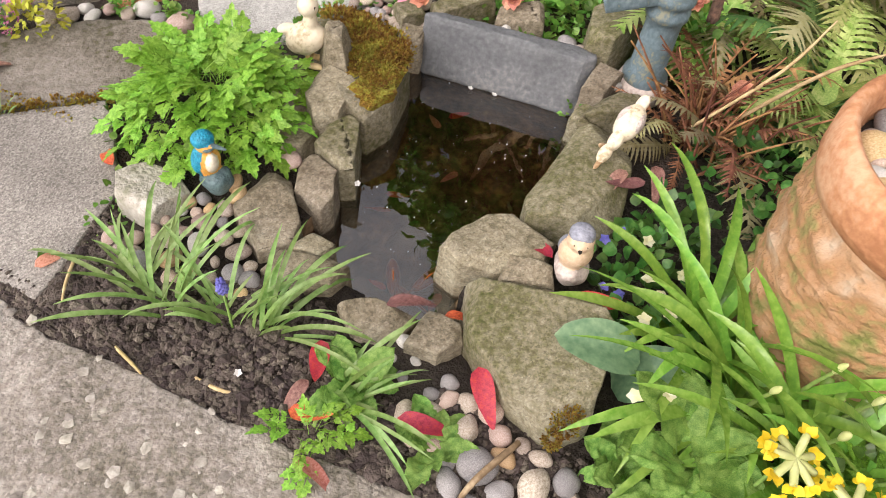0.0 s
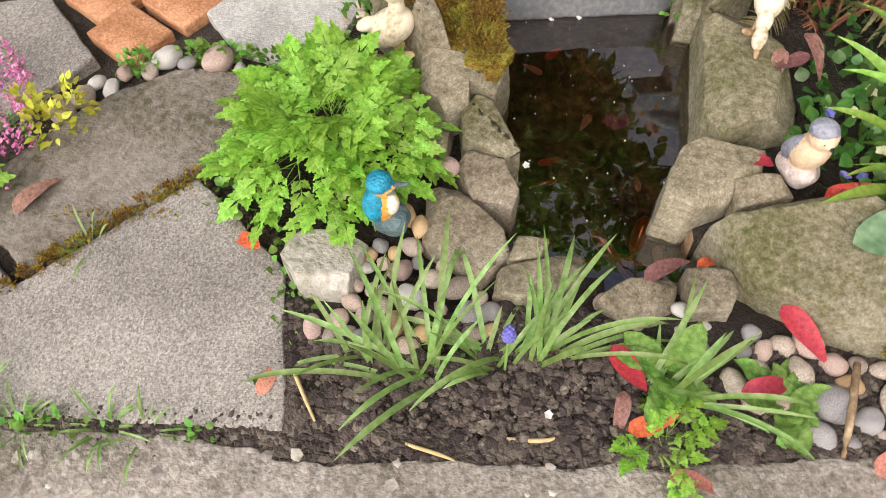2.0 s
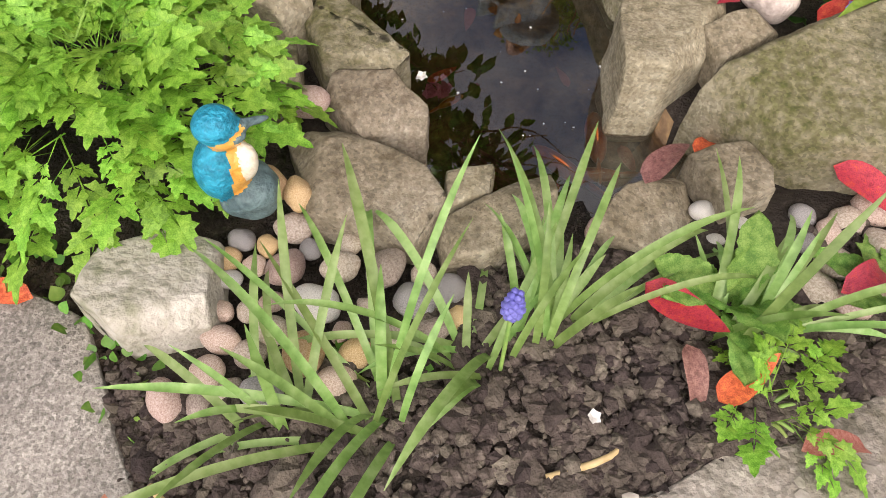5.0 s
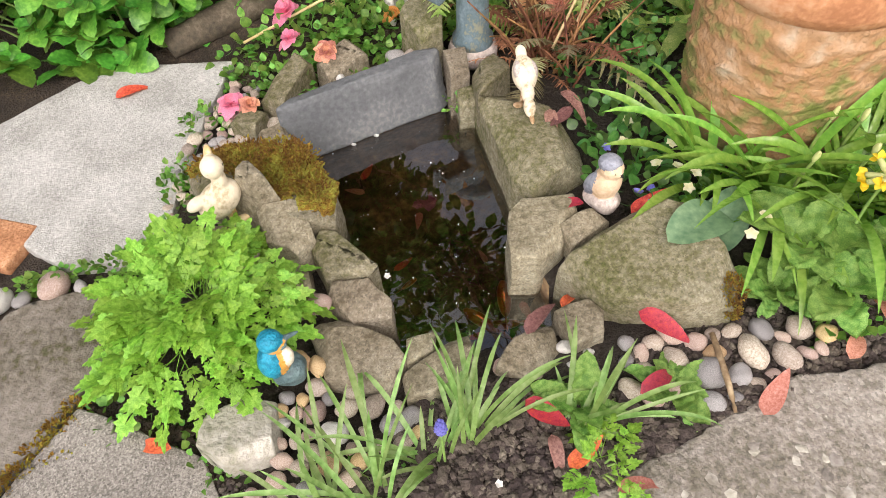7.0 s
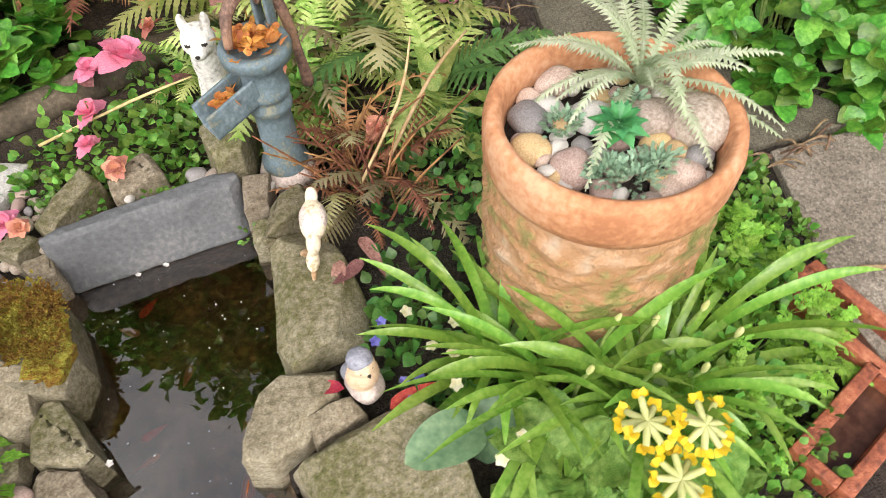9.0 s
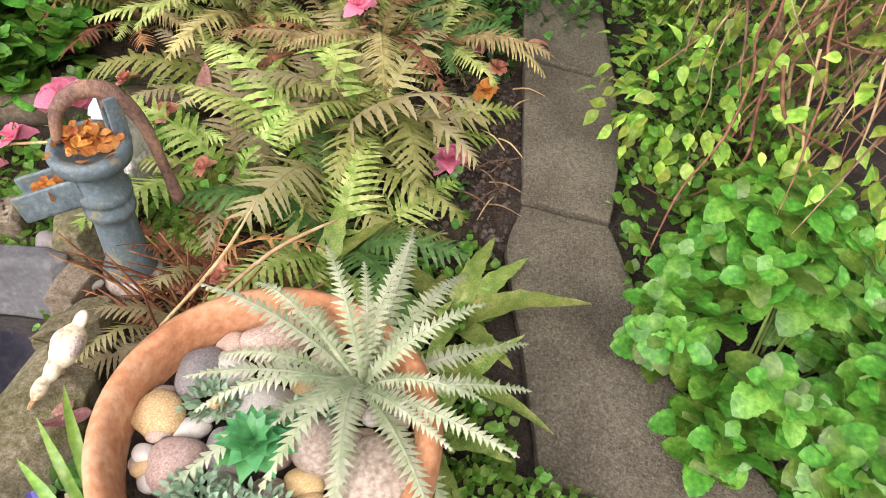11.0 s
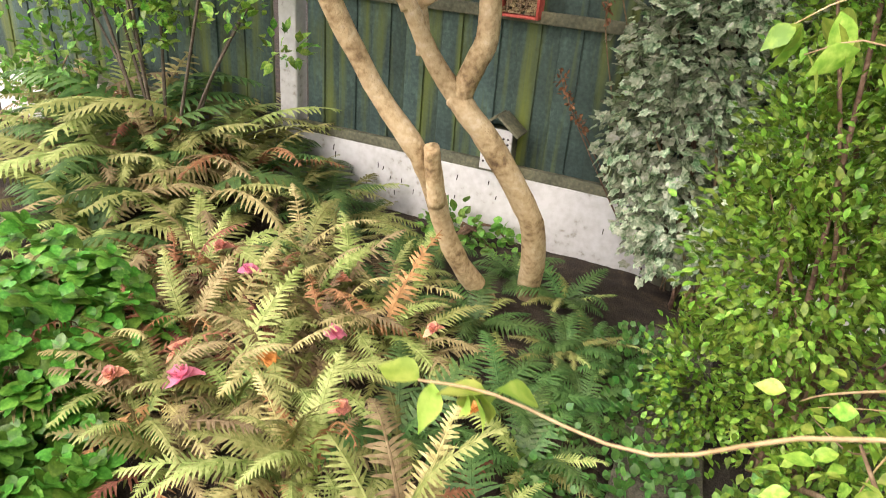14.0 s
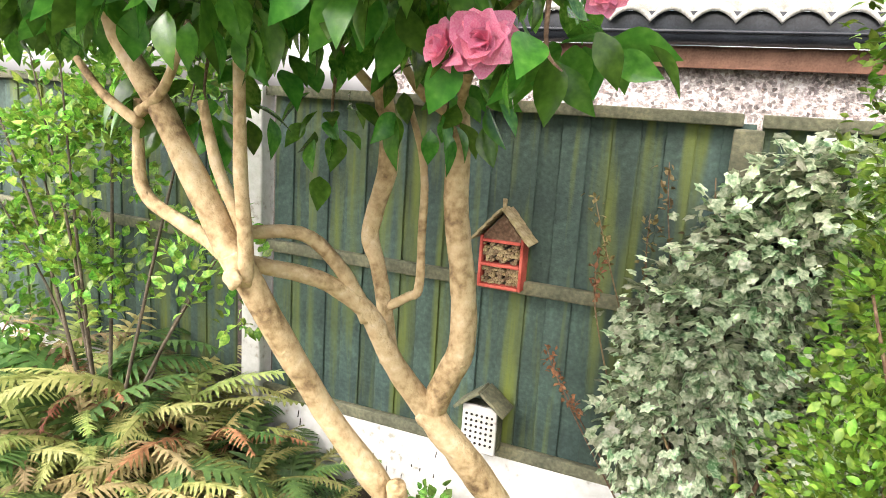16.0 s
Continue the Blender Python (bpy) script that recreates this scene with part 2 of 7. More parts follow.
ROOFWOOD = material("weathered_roof_wood", [(0.3, (0.22, 0.17, 0.09)), (0.55, (0.38, 0.3, 0.17)), (0.78, (0.5, 0.42, 0.27))], 9, 60, 0.85, 0.5, 70, jitter=0.15)
GUTTER = material("black_gutter", [(0.4, (0.012, 0.014, 0.018)), (0.7, (0.03, 0.034, 0.042))], 5, 60, 0.3, 0.1, 60)
FASCIA = material("brown_fascia", [(0.3, (0.13, 0.06, 0.035)), (0.7, (0.24, 0.12, 0.075))], 6, 60, 0.6, 0.2, 80)
DASH = material("pebbledash", [(0.3, (0.3, 0.25, 0.235)), (0.5, (0.52, 0.465, 0.44)), (0.7, (0.74, 0.7, 0.67))], 8, 40, 0.9, 1.0, 60, voro=0.8, vscale=38, bdist=0.03)
TILE = material("grey_roof_tile", [(0.3, (0.2, 0.198, 0.17)), (0.6, (0.32, 0.315, 0.29)), (0.8, (0.42, 0.415, 0.4))], 6, 60, 0.85, 0.5, 80)
PINK = material("pink_petal", [(0.3, (0.8, 0.2, 0.35)), (0.6, (0.87, 0.34, 0.48)), (0.8, (0.9, 0.52, 0.6))], 18, 60, 0.5, 0.2, 70, jitter=0.15, trans=0.35)
ORANGE = material("withered_petal", [(0.3, (0.4, 0.13, 0.03)), (0.55, (0.66, 0.29, 0.07)), (0.78, (0.74, 0.42, 0.16))], 25, 80, 0.6, 0.3, 80, island=0.25, trans=0.2)
SALMON = material("faded_petal", [(0.3, (0.45, 0.16, 0.1)), (0.55, (0.65, 0.29, 0.2)), (0.78, (0.72, 0.4, 0.33))], 20, 70, 0.6, 0.2, 70, jitter=0.25, trans=0.2)
REDLEAF = material("red_leaf", [(0.3, (0.36, 0.02, 0.02)), (0.55, (0.58, 0.06, 0.05)), (0.78, (0.68, 0.17, 0.06))], 14, 60, 0.4, 0.3, 60, jitter=0.3, trans=0.15)
BROWNLEAF = material("brown_leaf", [(0.3, (0.13, 0.055, 0.045)), (0.55, (0.25, 0.12, 0.1)), (0.78, (0.34, 0.2, 0.16))], 14, 60, 0.5, 0.3, 60, jitter=0.3)
VIOLET = material("violet_petal", [(0.3, (0.14, 0.12, 0.5)), (0.7, (0.26, 0.24, 0.68))], 20, 60, 0.5, 0.2, 70, jitter=0.2, trans=0.2)
YELLOW = material("cowslip_petal", [(0.3, (0.75, 0.5, 0.01)), (0.7, (0.85, 0.66, 0.05))], 20, 60, 0.5, 0.2, 70, jitter=0.1, trans=0.25)
CALYX = material("pale_calyx", [(0.3, (0.5, 0.55, 0.2)), (0.7, (0.66, 0.68, 0.33))], 20, 60, 0.5, 0.2, 70, trans=0.25)
CREAM = material("cream_petal", [(0.3, (0.72, 0.68, 0.4)), (0.7, (0.82, 0.8, 0.62))], 20, 60, 0.5, 0.2, 70, trans=0.25)
WHITEPETAL = material("white_petal", [(0.3, (0.7, 0.68, 0.64)), (0.7, (0.82, 0.8, 0.78))], 20, 60, 0.5, 0.2, 70, trans=0.25)
HEATHER = material("heather_bloom", [(0.3, (0.4, 0.08, 0.22)), (0.6, (0.62, 0.2, 0.42)), (0.8, (0.72, 0.38, 0.42))], 30, 60, 0.7, 0.2, 70, island=0.25)
PARSLEY = leafy("bright_lobed_leaf", (0.12, 0.29, 0.022), (0.22, 0.45, 0.048), (0.34, 0.58, 0.085), 0.5, jitter=0.2, island=0)
STRAP = leafy("glossy_strap_leaf", (0.12, 0.28, 0.04), (0.18, 0.36, 0.05), (0.28, 0.46, 0.09), 0.24, jitter=0.22, island=0, s1=3.0)
MUSCLEAF = leafy("grey_green_blade", (0.13, 0.24, 0.05), (0.22, 0.36, 0.1), (0.33, 0.46, 0.18), 0.4, jitter=0.25, island=0)
PRIMROSE = leafy("crinkled_leaf", (0.1, 0.25, 0.04), (0.19, 0.37, 0.07), (0.3, 0.48, 0.12), 0.5, jitter=0.2, island=0, bump=0.6)
HOSTA = leafy("blue_green_leaf", (0.11, 0.22, 0.12), (0.18, 0.31, 0.17), (0.27, 0.4, 0.23), 0.4, jitter=0.1, island=0)
BALM = leafy("balm_leaf", (0.042, 0.145, 0.015), (0.095, 0.25, 0.03), (0.2, 0.39, 0.065), 0.34, island=0.4, bump=0.6, trans=0.15)
FROND = material("fern_frond", [(0.3, (0.09, 0.19, 0.025)), (0.5, (0.22, 0.32, 0.06)), (0.72, (0.45, 0.5, 0.18))], 4, 40, 0.55, 0.3, 90, jitter=0.5, trans=0.22)
FROND_STRAW = material("straw_frond", [(0.3, (0.186, 0.167, 0.0496)), (0.5, (0.31, 0.279, 0.118)), (0.72, (0.384, 0.353, 0.198))], 4, 40, 0.7, 0.3, 90, jitter=0.45, trans=0.18)
FROND_OLD = material("olive_frond", [(0.3, (0.06, 0.1, 0.018)), (0.5, (0.19, 0.23, 0.055)), (0.72, (0.35, 0.37, 0.13))], 4, 40, 0.6, 0.3, 90, jitter=0.5, trans=0.18)
FROND_DRY = material("dry_frond", [(0.3, (0.085, 0.06, 0.02)), (0.5, (0.22, 0.17, 0.068)), (0.72, (0.38, 0.315, 0.15))], 4, 40, 0.7, 0.3, 90, jitter=0.5, trans=0.15)
FROND_BROWN = material("dead_frond", [(0.3, (0.12, 0.05, 0.025)), (0.5, (0.25, 0.11, 0.05)), (0.72, (0.4, 0.2, 0.1))], 6, 40, 0.8, 0.3, 90, jitter=0.35, trans=0.1)
FROND_DARK = material("dark_green_frond", [(0.3, (0.03, 0.085, 0.02)), (0.5, (0.06, 0.135, 0.034)), (0.72, (0.115, 0.21, 0.058))], 5, 40, 0.5, 0.3, 90, jitter=0.25, trans=0.25)
FROND_SILVER = material("silver_frond", [(0.3, (0.282, 0.37, 0.194)), (0.5, (0.422, 0.502, 0.317)), (0.72, (0.563, 0.616, 0.458))], 7, 50, 0.55, 0.2, 90, jitter=0.15, trans=0.3)
COVER = leafy("ground_cover_leaf", (0.06, 0.17, 0.02), (0.13, 0.29, 0.04), (0.24, 0.42, 0.08), 0.5, island=0.4)
VIOLETLEAF = leafy("dark_round_leaf", (0.04, 0.13, 0.025), (0.08, 0.21, 0.04), (0.15, 0.3, 0.07), 0.4, island=0.35)
PRIVET = leafy("fresh_shrub_leaf", (0.065, 0.15, 0.012), (0.15, 0.28, 0.026), (0.3, 0.44, 0.07), 0.5, island=0.4, trans=0.25)
VINE = leafy("lime_leaf", (0.14, 0.3, 0.03), (0.28, 0.45, 0.06), (0.5, 0.62, 0.13), 0.45, island=0.45)
BUSHLEAF = leafy("mixed_shrub_leaf", (0.06, 0.18, 0.02), (0.19, 0.37, 0.05), (0.44, 0.58, 0.11), 0.4, island=0.45)
DARKTWIG = material("dark_stem", [(0.3, (0.05, 0.04, 0.028)), (0.6, (0.1, 0.08, 0.055)), (0.8, (0.17, 0.14, 0.1))], 9, 60, 0.85, 0.4, 80)
REDSTEM = material("reddish_stem", [(0.3, (0.13, 0.06, 0.035)), (0.6, (0.28, 0.14, 0.08)), (0.8, (0.42, 0.25, 0.15))], 9, 60, 0.8, 0.3, 80, jitter=0.3)
IVY = leafy("variegated_ivy", (0.1, 0.19, 0.08), (0.46, 0.54, 0.36), (0.82, 0.83, 0.66), 0.4, island=0.6, s1=16)
CAMELLIA = leafy("camellia_leaf", (0.035, 0.12, 0.015), (0.1, 0.25, 0.03), (0.22, 0.41, 0.07), 0.2, island=0.35, trans=0.35)
CAMELLIA_LEAF = material("camellia_spray_leaf", [(0.3, (0.045, 0.15, 0.02)), (0.52, (0.08, 0.22, 0.028)), (0.75, (0.14, 0.31, 0.05))], 1.3, 5, 0.18, 0.1, 14, jitter=0.4, trans=0.3, spec=0.5, bdist=0.01)
SEDUM = leafy("grey_sedum", (0.16, 0.28, 0.18), (0.25, 0.38, 0.25), (0.36, 0.48, 0.32), 0.6, island=0.3, trans=0.1)
SUCCULENT = leafy("green_rosette", (0.03, 0.19, 0.06), (0.07, 0.31, 0.1), (0.13, 0.42, 0.17), 0.4, island=0.2, trans=0.1)
LIMESHRUB = leafy("yellow_green_leaf", (0.3, 0.32, 0.02), (0.48, 0.48, 0.04), (0.6, 0.6, 0.1), 0.5, island=0.3)
STEM = material("green_stem", [(0.3, (0.15, 0.26, 0.06)), (0.7, (0.27, 0.38, 0.1))], 12, 60, 0.6, 0.2, 80, jitter=0.2)
STRAW = material("dry_stalk", [(0.3, (0.36, 0.25, 0.12)), (0.7, (0.56, 0.42, 0.24))], 12, 60, 0.8, 0.2, 80, jitter=0.25)
GOLDFISH = material("goldfish", [(0.3, (0.3, 0.06, 0.01)), (0.7, (0.48, 0.14, 0.03))], 30, 60, 0.3, 0.1, 90)
LINER = material("pond_bed", [(0.3, (0.08, 0.052, 0.03)), (0.6, (0.18, 0.115, 0.065)), (0.8, (0.34, 0.22, 0.1))], 7, 40, 0.9, 0.5, 60)
RAINWATER = material("brown_rainwater", [(0.3, (0.045, 0.02, 0.012)), (0.7, (0.11, 0.05, 0.03))], 9, 40, 0.06, 0)
WATER = bpy.data.materials.new("pond_water")
WATER.use_nodes = True
wb = WATER.node_tree.nodes["Principled BSDF"]
wb.inputs["Base Color"].default_value = (0.72, 0.52, 0.34, 1)
wb.inputs["Roughness"].default_value, wb.inputs["IOR"].default_value = 0.004, 2.4
wb.inputs["Transmission Weight"].default_value = 1.0
wnz, wbp = WATER.node_tree.nodes.new("ShaderNodeTexNoise"), WATER.node_tree.nodes.new("ShaderNodeBump")
wnz.inputs["Scale"].default_value = 6
wbp.inputs["Strength"].default_value, wbp.inputs["Distance"].default_value = 0.06, 0.01
WATER.node_tree.links.new(wnz.outputs["Fac"], wbp.inputs["Height"])
WATER.node_tree.links.new(wbp.outputs["Normal"], wb.inputs["Normal"])


# ---- mesh helpers ----
def to_mesh(name, bm, mats, smooth=True):
    me = bpy.data.meshes.new(name)
    bm.to_mesh(me)
    bm.free()
    for m in mats if isinstance(mats, (list, tuple)) else [mats]:
        me.materials.append(m)
    if smooth:
        me.polygons.foreach_set("use_smooth", [True] * len(me.polygons))
    return me


def raw_mesh(name, verts, faces, mat, smooth=True):
    me = bpy.data.meshes.new(name)
    me.from_pydata(verts.tolist() if isinstance(verts, np.ndarray) else verts, [], faces.tolist() if isinstance(faces, np.ndarray) else faces)
    me.materials.append(mat)
    if smooth:
        me.polygons.foreach_set("use_smooth", [True] * len(me.polygons))
    return me


def part(name, data, parent, m=None, label=""):
    """Links a mesh as one part under a thing or a part."""
    ob = new(name, data)
    ob.parent = parent
    if m is not None:
        ob.matrix_basis = m
    if label:
        ob["label"] = label
    return ob


def thing(name, m, label, category, group="", data=None, kind=""):
    ob = new(name, data)
    ob.matrix_basis = m
    return tagged(ob, label, category, group, kind)


def box(sx, sy, sz, bevel=0.004, at=(0, 0, 0), bm=None, segs=2):
    own = bm is None
    b = bmesh.new()
    bmesh.ops.create_cube(b, size=1, matrix=Matrix.Translation(at) @ Matrix.Diagonal((sx, sy, sz, 1)))
    if bevel:
        bmesh.ops.bevel(b, geom=b.edges[:], offset=bevel, segments=segs, affect="EDGES", profile=0.6)
    if own:
        return b
    me = bpy.data.meshes.new("t")
    b.to_mesh(me)
    b.free()
    bm.from_mesh(me)
    bpy.data.meshes.remove(me)
    return bm


def turned(profile, segs=32, wobble=0.0, seed=0):
    """A turned body from (radius, height) pairs."""
    bm = bmesh.new()
    rings = []
    for r, z in profile:
        ring = []
        for i in range(segs):
            a = 2 * math.pi * i / segs
            k = 1 + wobble * noise.noise((math.cos(a) * 2.0 + seed, math.sin(a) * 2.0, z * 9))
            ring.append(bm.verts.new((r * k * math.cos(a), r * k * math.sin(a), z)))
        rings.append(ring)
    for a, b in zip(rings, rings[1:]):
        for i in range(segs):
            j = (i + 1) % segs
            bm.faces.new((a[i], a[j], b[j], b[i]))
    for ring in (rings[0], rings[-1]):
        try:
            bm.faces.new(ring)
        except ValueError:
            pass
    bmesh.ops.recalc_face_normals(bm, faces=bm.faces[:])
    return bm


def tube(points, radii, segs=10, bm=None, knobs=0.0, seed=0):
    """A tapered, slightly knotty tube along a smoothed line."""
    pts = [Vector(p) for p in points]
    fine, rr = [], []
    for i in range(len(pts) - 1):
        p0, p1, p2, p3 = pts[max(i - 1, 0)], pts[i], pts[i + 1], pts[min(i + 2, len(pts) - 1)]
        for s in range(4):
            u = s / 4
            fine.append(0.5 * (2 * p1 + (p2 - p0) * u + (2 * p0 - 5 * p1 + 4 * p2 - p3) * u * u + (3 * p1 - p0 - 3 * p2 + p3) * u ** 3))
            rr.append(radii[i] * (1 - u) + radii[i + 1] * u)
    fine.append(pts[-1])
    rr.append(radii[-1])
    bm = bm or bmesh.new()
    rings = []
    for i, p in enumerate(fine):
        d = (fine[min(i + 1, len(fine) - 1)] - fine[max(i - 1, 0)]).normalized()
        ref = Vector((0.13, 0.99, 0.07)) if abs(d.y) < 0.9 else Vector((1, 0, 0))
        u = d.cross(ref).normalized()
        v = d.cross(u)
        ring = []
        for k in range(segs):
            a = 2 * math.pi * k / segs
            q = p + (u * math.cos(a) + v * math.sin(a)) * rr[i]
            if knobs:
                q += (q - p) * knobs * noise.noise(q * 14 + Vector((seed, 0, 0)))
            ring.append(bm.verts.new(q))
        rings.append(ring)
    for a, b in zip(rings, rings[1:]):
        for k in range(segs):
            j = (k + 1) % segs
            bm.faces.new((a[k], a[j], b[j], b[k]))
    bm.faces.new(rings[0][::-1])
    bm.faces.new(rings[-1])
    return bm


def blob(bm, at, radii, rot=(0, 0, 0), mat=0, subdiv=3, rough=0.0, seed=0):
    """An ellipsoid with an uneven skin, added to bm."""
    before = set(bm.faces)
    m = pose(*at, *rot) @ Matrix.Diagonal((*radii, 1))
    r = bmesh.ops.create_icosphere(bm, subdivisions=subdiv, radius=1, matrix=m)
    if rough:
        for v in r["verts"]:
            d = (v.co - Vector(at))
            v.co += d * rough * noise.noise(v.co * (1.2 / max(radii)) + Vector((seed * 3.7, seed, 0)))
    for f in bm.faces:
        if f not in before:
            f.material_index = mat
    return bm


def slab(outline, z0, z1, cuts=5, rough=0.004, bevel=0.01, seed=0, scale=9.0, facets=0, edge=1.0):
    """A flat piece with the given outline, worn edges and an uneven top. Returns the bmesh about its middle and the middle."""
    c = Vector((sum(p[0] for p in outline) / len(outline), sum(p[1] for p in outline) / len(outline), 0))
    bm = bmesh.new()
    f = bm.faces.new([bm.verts.new((x - c.x, y - c.y, z0)) for x, y in outline])
    if f.normal.z < 0:
        f.normal_flip()
    bm.normal_update()
    if bm.faces[:][0].normal.z < 0:
        bmesh.ops.reverse_faces(bm, faces=bm.faces[:])
    r = bmesh.ops.extrude_face_region(bm, geom=bm.faces[:])
    up = [v for v in r["geom"] if isinstance(v, bmesh.types.BMVert)]
    bmesh.ops.translate(bm, verts=up, vec=(0, 0, z1 - z0))
    bmesh.ops.recalc_face_normals(bm, faces=bm.faces[:])
    pick = random.Random(seed)
    span = max(math.hypot(x - c.x, y - c.y) for x, y in outline)
    turn = pick.uniform(0, 6.28)
    for q in range(facets):
        a = turn + q * 6.28 / max(1, facets) + pick.uniform(-0.5, 0.5)
        n = Vector((math.cos(a), math.sin(a), pick.uniform(0.7, 1.8))).normalized()
        reach = max(v.co.dot(n) for v in bm.verts)
        cut = bmesh.ops.bisect_plane(bm, geom=bm.verts[:] + bm.edges[:] + bm.faces[:], plane_co=n * (reach - span * pick.uniform(0.08, 0.2)), plane_no=n, clear_outer=True)
        bmesh.ops.contextual_create(bm, geom=[e for e in cut["geom_cut"] if isinstance(e, bmesh.types.BMEdge)])
    bmesh.ops.recalc_face_normals(bm, faces=bm.faces[:])
    bmesh.ops.bevel(bm, geom=bm.edges[:], offset=bevel, segments=2, affect="EDGES", profile=0.55)
    bmesh.ops.triangulate(bm, faces=bm.faces[:])
    for _ in range(cuts):
        long = [e for e in bm.edges if e.calc_length() > max(0.02, bevel * 1.6)]
        if not long or len(bm.faces) > 6000:
            break
        bmesh.ops.subdivide_edges(bm, edges=long, cuts=1)
        bmesh.ops.triangulate(bm, faces=[g for g in bm.faces if len(g.verts) > 3])
    for v in bm.verts:
        p = v.co + c
        k = noise.noise(p * scale + Vector((seed * 1.3, 0, 0))) + 0.5 * noise.noise(p * scale * 3.1) + 0.3 * noise.noise(p * scale * 8)
        v.co += Vector((edge * (noise.noise(p * scale * 1.3 + Vector((7, seed, 0))) + 0.6 * noise.noise(p * scale * 4)), edge * (noise.noise(p * scale * 1.3 + Vector((0, 9, seed))) + 0.6 * noise.noise(p * scale * 4.3)), k)) * rough
    return bm, c


# leaf templates: three points across, station by station; length 1 along +y, up is +z
def strip_template(widths, fold=0.15, curl=0.0, wave=0.0):
    v, f = [], []
    n = len(widths) - 1
    for i, w in enumerate(widths):
        y = i / n
        z = -curl * y * y
        r = wave * math.sin(i * 2.4)
        v += [(-w, y, z + fold * w + r), (0, y, z), (w, y, z + fold * w - r)]
        if i:
            a, b = 3 * (i - 1), 3 * i
            f += [(a, a + 1, b + 1, b), (a + 1, a + 2, b + 2, b + 1)]
    return np.array(v, float), np.array(f, int)


OVATE = strip_template([0.015, 0.2, 0.29, 0.3, 0.22, 0.1, 0.01], 0.25, 0.25)
CAMLEAF = strip_template([0.015, 0.16, 0.25, 0.28, 0.24, 0.13, 0.005], 0.3, 0.3)
ROUND = strip_template([0.03, 0.32, 0.44, 0.46, 0.38, 0.22, 0.02], 0.15, 0.2)
SERRATE = strip_template([0.05, 0.26, 0.34, 0.33, 0.39, 0.36, 0.41, 0.37, 0.4, 0.34, 0.35, 0.27, 0.25, 0.15, 0.02], 0.16, 0.3, 0.018)
SMALL = strip_template([0.02, 0.27, 0.24, 0.01], 0.25, 0.25)


def lobed_template(lobes=5, notch=0.5):
    """A palmate leaf: a fan of pointed lobes about the stalk's end."""
    v, f = [(0, 0.1, 0)], []
    k = lobes * 2 + 1
    for i in range(k):
        a = radians(-125 + 250 * i / (k - 1))
        r = (1.0 if i % 2 else notch) * (0.62 + 0.38 * math.cos(a * 0.75))
        v.append((math.sin(a) * r * 0.62, 0.1 + math.cos(a) * r * 0.85, -0.12 * r * r))
    for i in range(1, k):
        f.append((0, i + 1, i))
    return np.array(v, float), np.array([(a, b, c, c) for a, b, c in f], int)


IVYLEAF = lobed_template(5, 0.74)


def frames(n, d, rng, roll=1.0):
    """For n directions, turns that lay a leaf's +y along the direction, with a random roll."""
    d = d / np.linalg.norm(d, axis=1, keepdims=True)
    up = np.array([0, 0, 1.0]) + rng.normal(0, 0.35 * roll, (n, 3))
    x = np.cross(d, up)
    x /= np.linalg.norm(x, axis=1, keepdims=True) + 1e-9
    z = np.cross(x, d)
    return np.stack([x, d, z], -1)


def leaves_mesh(name, template, at, ways, sizes, mat, rng, roll=1.0):
    """Many leaves in one mesh."""
    v, f = template
    n = len(at)
    R = frames(n, ways, rng, roll)
    P = np.einsum("nij,kj->nki", R, v) * sizes[:, None, None] + at[:, None, :]
    F = (f[None] + (np.arange(n) * len(v))[:, None, None]).reshape(-1, 4)
    faces = [tuple(q) if q[2] != q[3] else tuple(q[:3]) for q in F.tolist()]
    return raw_mesh(name, P.reshape(-1, 3), faces, mat)


def cloud(n, lumps, rng, shell=0.55):
    """Points in the outer part of some ellipsoids (x, y, z, rx, ry, rz), with the way out from their middles."""
    w = np.array([l[3] * l[4] * l[5] for l in lumps]) ** 0.67
    pick = rng.choice(len(lumps), n, p=w / w.sum())
    L = np.array(lumps, float)[pick]
    d = rng.normal(0, 1, (n, 3))
    d /= np.linalg.norm(d, axis=1, keepdims=True)
    r = shell + (1 - shell) * rng.random((n, 1)) ** 0.6
    r *= 1 + 0.14 * rng.normal(0, 1, (n, 1))
    return L[:, :3] + d * r * L[:, 3:], d


def strap(length, width, lift, droop, twist=0.0, stations=12, tip=0.25):
    """One strap leaf that rises from its base along +y and arches over."""
    v, f = [], []
    y = z = 0.0
    a = lift
    for i in range(stations + 1):
        u = i / stations
        w = width * 0.5 * min(1, 0.55 + u * 2) * (1 if u < 1 - tip else max(0.02, (1 - u) / tip) ** 0.7)
        t = twist * u
        cx, cz = math.cos(t) * w, math.sin(t) * w
        v += [(-cx, y, z - cz + w * 0.35), (0, y, z), (cx, y, z + cz + w * 0.35)]
        if i:
            p, q = 3 * (i - 1), 3 * i
            f += [(p, p + 1, q + 1, q), (p + 1, p + 2, q + 2, q + 1)]
        s = length / stations
        y += s * math.cos(a)
        z += s * math.sin(a)
        a -= droop / stations * (0.4 + 1.2 * u)
    return v, f


